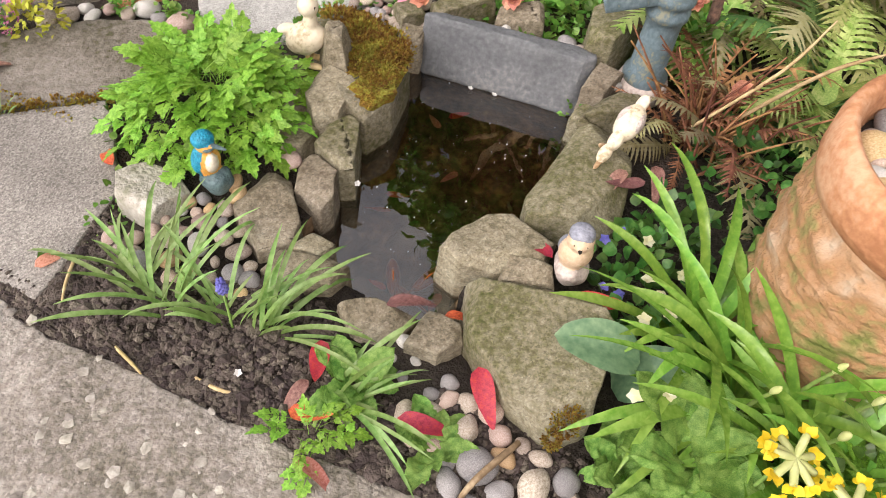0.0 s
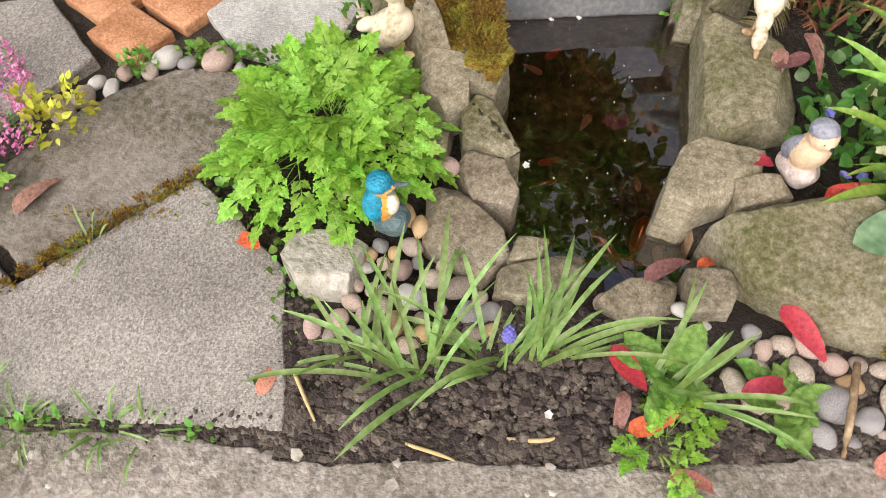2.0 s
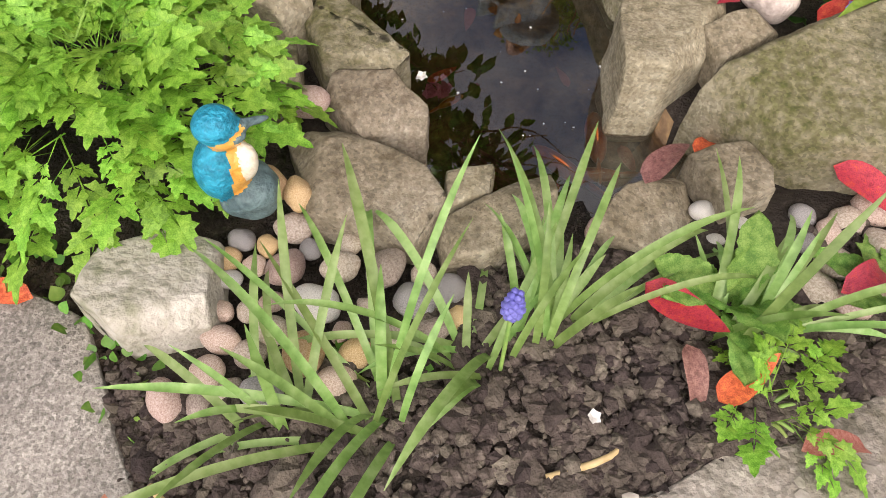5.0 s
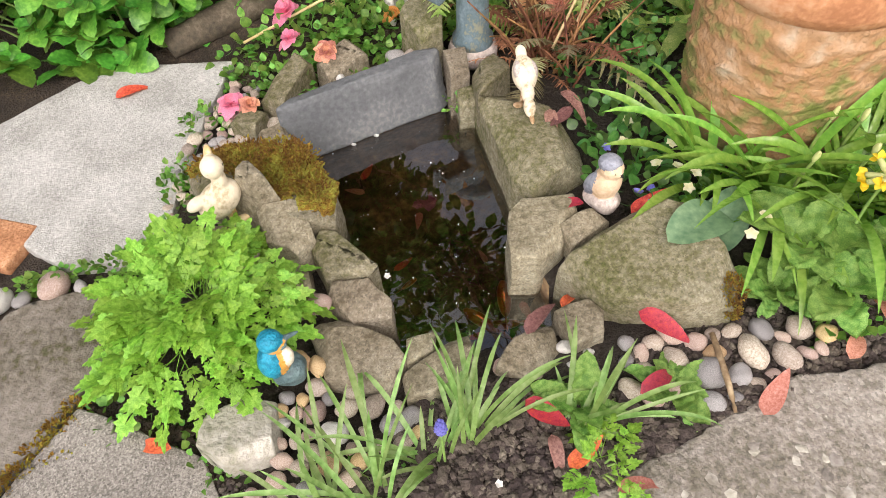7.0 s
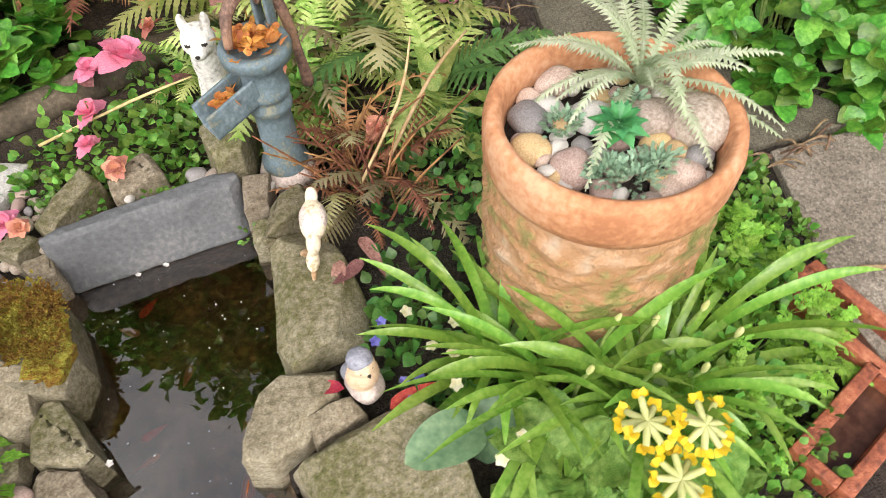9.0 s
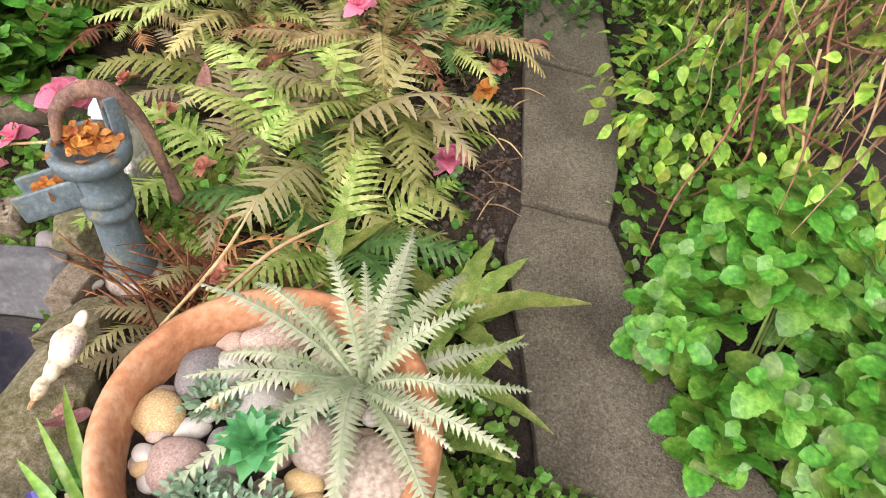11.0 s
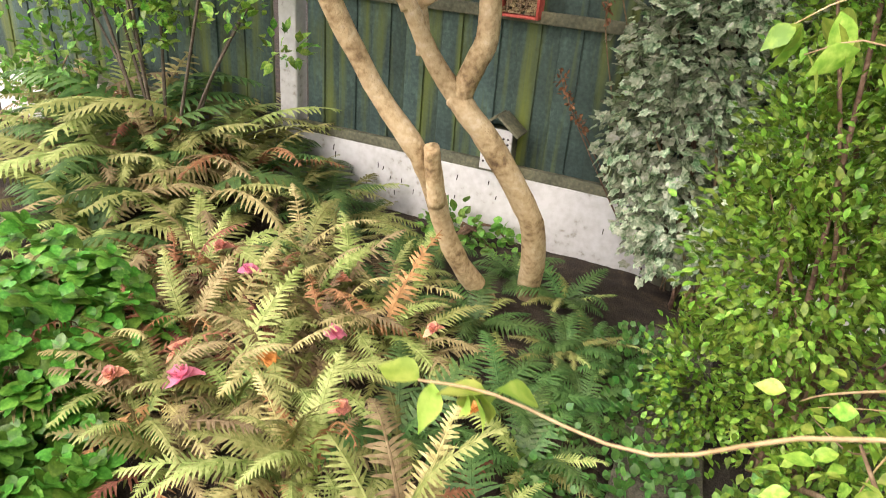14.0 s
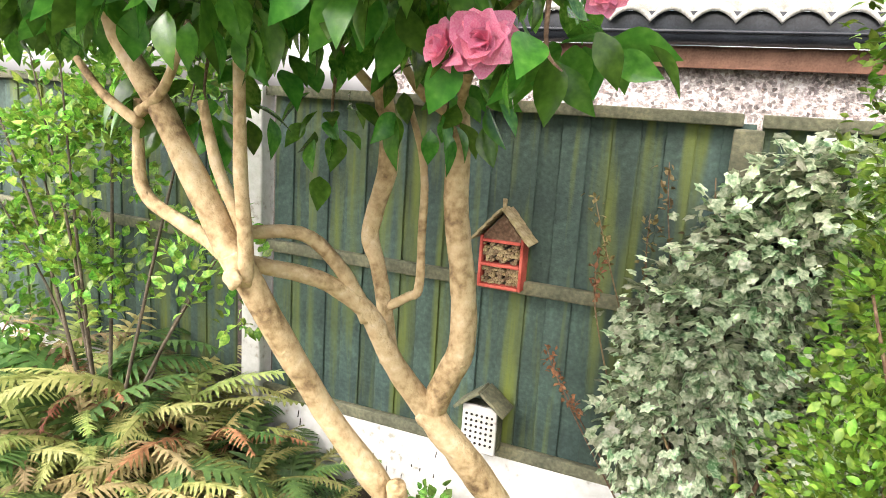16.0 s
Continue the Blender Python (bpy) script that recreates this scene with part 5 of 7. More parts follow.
fern(PX + 0.12, PY + 0.11, 0.555, 24, ["silver"], 0.62, "silvery green fern growing in the terracotta pot", tilt=25)
G, S_, B, D = "green", "straw", "brown", "dark"
for x, y, n, keys, s in (
        (0.58, 2.5, 13, [G, G, S_], 1.15), (0.35, 2.35, 10, [G, G, S_], 0.95), (0.75, 2.15, 10, [G, G, D], 0.95), (0.72, 2.75, 12, [G, S_, G], 1.1), (0.2, 2.75, 10, [G, G, S_], 1.0), (0.95, 4.25, 9, [D, D], 0.7), (0.75, 4.1, 9, [D, G], 0.75), (1.0, 4.6, 8, [D], 0.6), (0.85, 4.75, 9, [D], 0.7),
        (0.5, 3.1, 12, [G, S_, B], 1.1), (0.85, 3.25, 11, [G, D, S_], 0.95), (0.1, 3.2, 12, [G, S_, S_], 1.1), (-0.3, 3.1, 10, [S_, B, G], 1.0), (0.35, 3.6, 12, [S_, G, G], 1.1),
        (0.85, 3.75, 11, [G, D], 1.0), (-0.15, 3.65, 12, [S_, S_, G], 1.15), (-0.6, 3.5, 12, [S_, B, G], 1.1), (0.6, 4.1, 12, [G, D, S_], 1.0), (0.1, 4.15, 12, [G, S_, S_], 1.1),
        (-0.4, 4.1, 12, [S_, G, S_], 1.1), (-0.9, 3.9, 12, [S_, S_, B], 1.1), (-1.3, 4.3, 14, [S_, S_, G], 1.6), (-0.8, 4.6, 12, [G, S_], 1.05), (-0.3, 4.65, 12, [G, D, S_], 1.0),
        (0.25, 4.65, 11, [G, D], 0.9), (0.75, 4.6, 11, [D, G], 0.85), (0.6, 5.1, 9, [D], 0.8), (0.25, 5.25, 9, [D, G], 0.7), (-0.35, 5.15, 10, [D, G], 0.85), (-0.85, 5.25, 10, [G, D], 0.85),
        (-1.35, 5.2, 14, [D, D, G], 1.35), (-1.75, 4.7, 14, [S_, G, S_], 1.7), (-2.2, 4.9, 14, [S_, S_, G], 1.7), (-2.0, 4.2, 14, [S_, G, S_], 1.7), (-2.6, 4.5, 14, [S_, G], 1.7), (-1.6, 3.8, 11, [S_, B], 1.1),
        (-2.3, 3.6, 11, [S_, G], 1.2), (-1.15, 5.35, 14, [D, D, G], 1.3), (-1.75, 5.3, 16, [S_, S_, B, G], 1.9), (-2.15, 5.35, 16, [S_, G, S_], 2.0), (-2.6, 5.2, 16, [S_, G, B], 1.9), (-3.0, 5.3, 14, [S_, G, S_], 1.9), (-3.4, 5.2, 14, [S_, G], 1.9), (-2.4, 4.75, 14, [S_, G, S_], 1.8), (-1.6, 4.1, 12, [B, B], 0.9), (-1.35, 4.0, 10, [B], 0.8), (-3.1, 5.0, 11, [S_, G], 1.2), (-1.0, 3.2, 9, [S_, B], 0.9), (0.05, 2.45, 7, [G, D], 0.6), (-0.05, 2.6, 7, [D, G], 0.6)):
    if y > 3.5 and x > 0.2:
        keys = [D, D, "sword", D]
        n, s = n + 3, s * 0.85
    elif y > 3.0 and x > -1.2:
        keys = [{G: "sword", S_: "swordstraw"}.get(q, q) for q in keys] + ["sword"]
        n, s = n + 5, s * 0.95
    elif x < -1.2:
        keys = ["sword", "swordstraw", "sword", D] + [q for q in keys if q == B]
        n += 3
    fern(x, y, ground_height(x, y) - 0.01, n, keys, s, "arching fern with green and straw-coloured fronds" if B not in keys else "half-dead fern with brown and straw fronds")
for k in range(30):
    x, y = rnd.uniform(-1.1, 0.8), rnd.uniform(2.7, 4.5)
    if x > 0.1 and y > 3.3:
        x -= 0.9
    fern(x, y, ground_height(x, y) + rnd.uniform(0.06, 0.22), 6, [B, "sword", "swordstraw", "swordstraw", "sword"], rnd.uniform(0.8, 1.1), "dead straw-brown fern fronds collapsed over the bed", group="dead ferns", tilt=40)
for x, y, n, s in ((0.42, 1.98, 13, 0.75), (0.5, 1.78, 12, 0.65), (0.38, 1.76, 9, 0.5)):
    fern(x, y, -0.03, n, [B, B, B, S_] if y < 1.95 else [B, B, S_, G], s, "dead rust-brown fern fronds behind the long stone", tilt=25)
stalks = thing("dead_stalks", pose(0.46, 1.82, -0.03), "upright broken reddish-brown fern stalks", "dead stalks")
for i in range(46):
    a, r = rnd.uniform(0, 6.28), rnd.uniform(0, 0.17)
    h, lean = rnd.uniform(0.15, 0.38), rnd.uniform(-0.2, 0.2)
    part("stalk", to_mesh("stalk", tube([(0, 0, 0), (lean * 0.4, rnd.uniform(-0.03, 0.03), h * 0.5), (lean, rnd.uniform(-0.12, 0.05), h)], [0.005, 0.004, 0.002], 6), FROND_BROWN), stalks, pose(r * math.cos(a), r * math.sin(a), 0))


# ---- leafy plants ----
def parsley_leaf(seed):
    """A divided leaf: broad three-lobed, toothed leaflets in pairs along a stalk."""
    r = random.Random(seed)
    V, F = [], []
    rim = [(-0.06, 0.0), (-0.2, 0.14), (-0.4, 0.22), (-0.33, 0.36), (-0.46, 0.5), (-0.27, 0.55), (-0.26, 0.72), (-0.14, 0.72), (-0.1, 0.9), (0.0, 1.0)]
    rim = rim + [(-x, y) for x, y in rim[-2::-1]]
    for y, side, s in ((0.2, -1, 0.26), (0.2, 1, 0.26), (0.42, -1, 0.38), (0.42, 1, 0.38), (0.6, 0, 0.5)):
        R = pose(0, y, -0.1 * y * y, r.uniform(-20, 10), r.uniform(-16, 16), -side * r.uniform(42, 60)) @ Matrix.Scale(s * r.uniform(0.9, 1.12), 4)
        b = len(V)
        V.append(tuple(R @ Vector((0, 0.4, 0.0))))
        V += [tuple(R @ Vector((x * 0.86, q, 0.12 * abs(x) - 0.22 * q * q))) for x, q in rim]
        F += [(b, b + k + 1, b + k) for k in range(1, len(rim))]
    b = len(V)
    V += [(-0.01, -0.25, -0.06), (0.01, -0.25, -0.06), (-0.006, 0.65, -0.04), (0.006, 0.65, -0.04)]
    F.append((b, b + 1, b + 3, b + 2))
    return raw_mesh("leaf", np.array(V), F, PARSLEY, False)


PL = [parsley_leaf(s) for s in range(8)]


def lobed_bush(x, y, z, r, h, n, size, lab, group="", sx=1.0, sy=1.0):
    root = thing("leafy_plant", pose(x, y, z), lab, "plant", group)
    for i in range(n):
        a = rnd.uniform(0, 6.283)
        u = math.sqrt(rnd.random())
        hh = h * math.sqrt(max(0.0, 1 - u * u)) * rnd.uniform(0.5, 1.05) * (1 + 0.3 * math.sin(3 * a + 1)) + 0.025
        pitch = rnd.uniform(-5, 50) * (1 - 0.7 * u) + rnd.uniform(-22, 14)
        if i < n * 0.3:
            u *= 0.5
            hh, pitch = h * rnd.uniform(0.75, 1.12), rnd.uniform(5, 55)
        s = size * rnd.uniform(0.65, 1.2)
        part("leaf", PL[i % 8], root, pose(r * u * math.cos(a) * sx * 0.92, r * u * math.sin(a) * sy * 0.92, hh, pitch, rnd.uniform(-22, 22), math.degrees(a) - 90 + rnd.uniform(-75, 75) * (1.25 - u)) @ Matrix.Scale(s, 4))
    for i in range(10):
        a = rnd.uniform(0, 6.283)
        part("stem", to_mesh("stem", tube([(0.02 * math.cos(a), 0.02 * math.sin(a), 0), (r * 0.4 * math.cos(a), r * 0.4 * math.sin(a), h * 0.4), (r * 0.7 * math.cos(a), r * 0.7 * math.sin(a), h * 0.5)], [0.004, 0.003, 0.002], 6), STEM), root)
    return root


lobed_bush(-0.825, 1.185, -0.02, 0.22, 0.18, 290, 0.112, "bright green bushy plant with divided leaves beside the kingfisher", "", 1.0, 1.0)
lobed_bush(-0.11, 0.5, -0.02, 0.06, 0.05, 14, 0.08, "small seedling with divided green leaves", "seedlings")
lobed_bush(1.22, 1.2, -0.03, 0.2, 0.1, 90, 0.1, "low divided-leaf plant beside the pot", "low green plants")
lobed_bush(1.32, 0.95, -0.03, 0.16, 0.08, 50, 0.09, "low divided-leaf plant beside the bricks", "low green plants")
lobed_bush(1.0, 0.85, -0.03, 0.2, 0.1, 70, 0.09, "low divided-leaf plant in front of the pot", "low green plants")
lobed_bush(-1.79, 0.98, -0.02, 0.12, 0.12, 40, 0.11, "green divided-leaf plant at the paving edge", "low green plants")


def strap_plant(name, x, y, z, n, lo, hi, width, mt, lab, cat, lift=(0.5, 1.35), droop=(0.8, 2.2), spread=360, facing=0, group=""):
    root = thing(name, pose(x, y, z), lab, cat, group)
    for i in range(n):
        v, f = strap(rnd.uniform(lo, hi), width * rnd.uniform(0.75, 1.15), rnd.uniform(*lift), rnd.uniform(*droop), rnd.uniform(-0.7, 0.7))
        a = facing + (i + rnd.uniform(-0.4, 0.4)) * spread / n
        q = radians(a + 90)
        part("leaf", raw_mesh("leaf", np.array(v), f, mt), root, pose(0.02 * math.cos(q), 0.02 * math.sin(q), 0, 0, 0, a))
    return root


for x, y, n in ((0.72, 1.0, 48), (0.88, 0.9, 42), (0.6, 1.12, 30), (1.05, 1.0, 32)):
    strap_plant("bluebell_plant", x, y, -0.03, n, 0.3, 0.54, 0.026, STRAP, "clump of glossy green strap leaves with budding stalks", "bluebell", group="strap-leaved clumps")
for x, y, z in ((0.79, 1.0, 0.27), (0.88, 0.98, 0.25), (0.7, 0.93, 0.22), (0.83, 0.88, 0.24), (1.02, 0.99, 0.22), (0.95, 0.86, 0.2), (0.76, 1.07, 0.26), (1.08, 0.92, 0.18)):
    st = thing("flower_bud", pose(x, y, -0.03), "pale green bluebell flower bud on a stalk", "flower bud", "bluebell buds")
    part("stalk", to_mesh("stalk", tube([(0, 0, 0), (0.01, 0.01, z * 0.6), (0.02, 0, z)], [0.005, 0.005, 0.004], 6), STEM), st)
    b = blob(bmesh.new(), (0.022, 0, z + 0.015), (0.008, 0.008, 0.021), (0, 10, 0), 0, 2, 0.35, x * 9)
    part("bud", to_mesh("bud", b, CALYX), st)
for x, y, n, l, fac, spr in ((-0.575, 0.62, 20, 0.36, 60, 230), (-0.69, 0.65, 12, 0.28, 50, 170), (-0.42, 0.66, 16, 0.28, 60, 260), (-0.35, 0.67, 24, 0.3, -40, 110), (-0.1, 0.6, 20, 0.29, -70, 140)):
    root = thing("grape_hyacinth", pose(x, y, -0.035), "clump of narrow grey-green grape hyacinth leaves in soil", "grape hyacinth", "grape hyacinths")
    for i in range(n):
        v, f = strap(l * rnd.uniform(0.5, 1.15), 0.012 * rnd.uniform(0.7, 1.15), rnd.uniform(0.5, 1.35), rnd.uniform(0.5, 2.2), rnd.uniform(-0.8, 0.8))
        q = rnd.uniform(0, 6.28)
        part("leaf", raw_mesh("leaf", np.array(v), f, MUSCLEAF), root, pose(0.03 * math.cos(q), 0.02 * math.sin(q), 0, 0, 0, fac + rnd.uniform(-0.5, 0.5) * spr))
mus = thing("muscari_flower", pose(-0.405, 0.645, -0.03), "small violet-blue grape hyacinth flower spike", "flower")
part("stalk", to_mesh("stalk", tube([(0, 0, 0), (0, 0.005, 0.1), (0, 0.008, 0.17)], [0.003, 0.003, 0.003], 6), STEM), mus)
mb = bmesh.new()
for k in range(7):
    for i in range(7 if k < 5 else 4):
        a = 6.283 * (i + 0.5 * k) / (7 if k < 5 else 4)
        r = 0.012 * (1 - 0.1 * k) if k else 0.009
        blob(mb, (r * math.cos(a), 0.008 + r * math.sin(a), 0.165 + 0.0065 * k), (0.0048, 0.0048, 0.0056), (0, 0, 0), 0, 1)
part("flower_head", to_mesh("flower_head", mb, VIOLET), mus)


def broad_leaf(name, length, width, mt, wave=0.06, curl=0.35, seed=0, stations=14, across=6, serr=0.04, lean=0.62, tip=0.75):
    """A broad, quilted leaf with a sunken midrib and an uneven margin."""
    r = random.Random(seed)
    v, f = [], []
    for i in range(stations + 1):
        u = i / stations
        w = width * 0.5 * (max(0.0, math.sin(math.pi * min(1, u ** lean))) ** tip * 0.97 + 0.03) * (1 + serr * math.sin(i * 2.7))
        for k in range(across + 1):
            s = 2 * k / across - 1
            z = -curl * length * (u - 0.25) ** 2 + 0.22 * w * abs(s) + wave * width * (0.5 * math.sin(u * 16 + abs(s) * 3 + seed) * abs(s) + 0.3 * math.sin(u * 34 + abs(s) * 7) * (1 - abs(s)))
            v.append((s * w, u * length, z))
    for i in range(stations):
        for k in range(across):
            a = i * (across + 1) + k
            f.append((a, a + 1, a + across + 2, a + across + 1))
    return raw_mesh(name, np.array(v), f, mt)


PRIMLEAF = [broad_leaf("leaf", 1, 0.5, PRIMROSE, 0.17, 0.6, s, 26, 8, 0.07, 1.3, 0.55) for s in range(4)]


def primrose(x, y, z, n, size, lab, name="primula_plant"):
    root = thing(name, pose(x, y, z), lab, "primula", "primulas")
    for i in range(n):
        s = size * rnd.uniform(0.7, 1.15)
        part("leaf", rnd.choice(PRIMLEAF), root, pose(0, 0, 0.01, rnd.uniform(18, 68), rnd.uniform(-22, 22), i * 137.5 + rnd.uniform(-20, 20)) @ Matrix.Scale(s * 0.88, 4))
    return root


primrose(-0.08, 0.64, -0.02, 12, 0.135, "primula rosette of crinkled green leaves by the pond")
primrose(0.14, 0.59, -0.02, 11, 0.125, "primula rosette of crinkled green leaves among pebbles")
primrose(0.52, 0.72, -0.02, 12, 0.14, "primula with crinkled green leaves beside the big stone")
primrose(0.66, 0.66, 0.0, 12, 0.19, "cowslip with large crinkled green leaves")
primrose(0.62, 0.78, 0.04, 11, 0.2, "cowslip with large crinkled green leaves")
primrose(0.76, 0.72, 0.0, 13, 0.18, "cowslip with crinkled green leaves")
primrose(0.92, 0.62, -0.01, 12, 0.17, "cowslip with crinkled green leaves")
hosta = thing("broad_leaf_plant", pose(0.42, 0.92, -0.02), "smooth blue-green broad leaf beside the big stone", "plant")
HL = [broad_leaf("leaf", 0.19, 0.125, HOSTA, 0.01, 0.3, s, serr=0.0, lean=0.8, tip=0.5) for s in range(3)]
part("leaf", HL[0], hosta, pose(0.05, 0.0, 0.14, 14, 0, 100))
part("leaf", HL[1], hosta, pose(0.02, -0.02, 0.02, 45, 0, -60))
for x, y, h in ((0.75, 0.76, 0.3), (0.86, 0.72, 0.29), (0.78, 0.65, 0.24)):
    cs = thing("cowslip_flower", pose(x, y, -0.02), "cluster of yellow cowslip flowers on a stalk", "flower", "cowslips")
    part("stalk", to_mesh("stalk", tube([(0, 0, 0), (0.0, 0.01, h * 0.6), (0.0, 0.0, h)], [0.004, 0.004, 0.004], 6), STEM), cs)
    for i in range(9):
        a = 6.283 * i / 9
        e = rnd.uniform(-0.5, 0.4)
        d = Vector((math.cos(a) * math.cos(e), math.sin(a) * math.cos(e), math.sin(e)))
        p0, p1 = Vector((0, 0, h)), Vector((0, 0, h)) + d * 0.05
        part("calyx", to_mesh("calyx", tube([p0, p0 + d * 0.02, p1], [0.003, 0.008, 0.007], 7), CALYX), cs)
        pm = np.array([tuple(p1)] * 5)
        ways = []
        u = d.cross(Vector((0, 0, 1))).normalized()
        w = d.cross(u)
        for k in range(5):
            b = 6.283 * k / 5
            ways.append(tuple(u * math.cos(b) + w * math.sin(b) + d * 0.7))
        part("petals", leaves_mesh("petals", ROUND, pm, np.array(ways), np.full(5, 0.022), YELLOW, rng), cs)


def small_flower(name, x, y, z, mt, size, lab, group, n=5, cup=0.35, up=(0, -0.3, 1)):
    P, W = [], []
    U = Vector(up).normalized()
    t = U.orthogonal().normalized()
    b = U.cross(t)
    for k in range(n):
        a = 6.283 * k / n
        P.append((0, 0, 0))
        W.append(tuple(t * math.cos(a) + b * math.sin(a) + U * cup))
    return thing(name, pose(x, y, z, 0, 0, rnd.uniform(0, 360)), lab, "flower", group, leaves_mesh(name, ROUND, np.array(P), np.array(W), np.full(n, size), mt, rng, 0.3))


for x, y, z in ((0.47, 1.12, 0.1), (0.43, 1.16, 0.09), (0.5, 1.2, 0.1), (0.45, 1.04, 0.1), (0.4, 1.28, 0.08), (0.48, 0.83, 0.13), (0.54, 0.86, 0.14), (0.44, 1.33, 0.1), (0.5, 1.08, 0.1)):
    small_flower("primrose_flower", x, y, z, CREAM, 0.018, "pale cream primrose flower", "primrose flowers")
for x, y, z in ((0.34, 1.1, 0.075), (0.37, 1.07, 0.07), (0.3, 1.2, 0.12), (0.33, 1.26, 0.1), (0.38, 1.1, 0.07), (0.34, 1.04, 0.09)):
    small_flower("violet_flower", x, y, z, VIOLET, 0.015, "small blue-violet flower beside the bird ornament", "violet flowers")
for x, y, z in ((-0.28, 1.75, -0.08), (-0.2, 1.76, -0.08), (-0.36, 1.16, 0.0), (-0.32, 0.55, 0.0)):
    small_flower("fallen_blossom", x, y, z, WHITEPETAL, 0.011, "small white fallen blossom", "fallen blossoms", 5, 0.8)


def ground_cover(name, lumps, n, template, lo, hi, mt, lab, cat, group="", up=0.5, z0=-0.03, kind="", shell=0.4, roll=1.0):
    at, d = cloud(n, lumps, rng, shell)
    keep = at[:, 2] > z0
    at, d = at[keep], d[keep]
    d = d + np.array([0, 0, up])
    m = len(at)
    o = np.array([lumps[0][0], lumps[0][1], 0.0])
    return thing(name, pose(*o), lab, cat, group, leaves_mesh(name, template, at - o, d + rng.normal(0, 0.45, (m, 3)), rng.uniform(lo, hi, m), mt, rng, roll), kind or "stuff")


ground_cover("violet_leaves", [(0.4, 1.2, -0.02, 0.12, 0.2, 0.1), (0.45, 1.4, -0.02, 0.12, 0.16, 0.1), (0.5, 1.05, -0.02, 0.14, 0.1, 0.1)], 420, ROUND, 0.025, 0.045, VIOLETLEAF, "dark round violet leaves beside the pond", "ground cover")
ground_cover("creeping_plants", [(-0.2, 2.05, -0.02, 0.3, 0.1, 0.06), (0.1, 2.2, -0.02, 0.3, 0.15, 0.08), (-0.4, 2.1, -0.02, 0.15, 0.08, 0.05), (-0.15, 1.93, 0.0, 0.15, 0.05, 0.05)], 900, ROUND, 0.014, 0.034, COVER, "low creeping green plants behind the slate", "ground cover")
ground_cover("creeping_plants", [(0.6, 1.75, -0.02, 0.2, 0.25, 0.12), (0.68, 1.55, -0.02, 0.1, 0.15, 0.1), (0.75, 1.85, -0.02, 0.2, 0.15, 0.12)], 700, ROUND, 0.02, 0.042, VIOLETLEAF, "low dark green plants behind the pot", "ground cover")
ground_cover("creeping_plants", [(1.2, 1.4, -0.02, 0.15, 0.2, 0.1), (1.3, 1.15, -0.02, 0.15, 0.15, 0.08), (1.42, 1.25, -0.02, 0.06, 0.2, 0.05)], 700, ROUND, 0.015, 0.035, COVER, "low green weeds between pot and path", "ground cover")
ground_cover("creeping_plants", [(0.95, 2.35, -0.02, 0.15, 0.3, 0.08), (1.0, 3.3, -0.02, 0.15, 0.35, 0.12), (0.9, 3.9, 0.0, 0.2, 0.4, 0.15)], 700, ROUND, 0.02, 0.045, VIOLETLEAF, "low green weeds beside the path", "ground cover")
ground_cover("creeping_plants", [(1.0, 0.85, 0.0, 0.25, 0.2, 0.12), (1.25, 1.0, 0.0, 0.2, 0.25, 0.1), (1.2, 1.6, 0.0, 0.15, 0.15, 0.1)], 1100, ROUND, 0.02, 0.04, COVER, "lush low weeds round the pot", "ground cover")
ground_cover("creeping_plants", [(0.0, 2.15, 0.0, 0.35, 0.15, 0.1), (-0.3, 2.25, 0.0, 0.3, 0.12, 0.1), (0.3, 2.15, 0.02, 0.15, 0.12, 0.14), (0.1, 2.45, 0.0, 0.4, 0.15, 0.1)], 1300, ROUND, 0.02, 0.042, COVER, "low leafy weeds behind the pond", "ground cover")
ground_cover("creeping_plants", [(1.72, 2.55, 0.0, 0.14, 0.35, 0.18), (1.75, 3.2, 0.0, 0.16, 0.4, 0.22), (1.7, 3.75, 0.0, 0.18, 0.35, 0.25), (1.95, 2.9, 0.1, 0.25, 0.5, 0.3)], 2200, ROUND, 0.025, 0.055, COVER, "green weeds under the climber beside the path", "ground cover")
ground_cover("creeping_plants", [(1.3, 3.85, 0.0, 0.2, 0.3, 0.14), (1.22, 4.3, 0.0, 0.25, 0.35, 0.18), (1.1, 4.75, 0.0, 0.25, 0.3, 0.16), (0.95, 3.6, 0.0, 0.15, 0.3, 0.14)], 1900, ROUND, 0.025, 0.05, VIOLETLEAF, "dark green weeds overgrowing the path end", "ground cover")
ground_cover("creeping_plants", [(1.5, 1.45, -0.01, 0.1, 0.08, 0.06), (1.43, 1.28, -0.01, 0.08, 0.14, 0.07), (1.54, 1.25, -0.01, 0.04, 0.14, 0.05), (1.42, 1.52, -0.01, 0.08, 0.06, 0.05)], 800, ROUND, 0.014, 0.032, COVER, "low weeds filling the gap beside the slab", "ground cover")
ground_cover("moss_tufts", [(0.375, 0.735, 0.088, 0.03, 0.04, 0.016), (0.36, 0.7, 0.05, 0.02, 0.02, 0.03)], 620, SMALL, 0.006, 0.011, MOSS, "small yellow-green moss patch on the big stone", "moss", up=1.2, z0=0.02)
ground_cover("moss_tufts", [(-0.68, 1.66, 0.085, 0.09, 0.06, 0.022), (-0.6, 1.63, 0.088, 0.11, 0.08, 0.024), (-0.5, 1.58, 0.088, 0.08, 0.1, 0.024), (-0.46, 1.46, 0.086, 0.05, 0.09, 0.022), (-0.55, 1.52, 0.088, 0.07, 0.08, 0.022)], 5200, SMALL, 0.008, 0.016, MOSS, "thick rusty and yellow-green moss tufts on the stone block", "moss", up=1.2, z0=0.08)
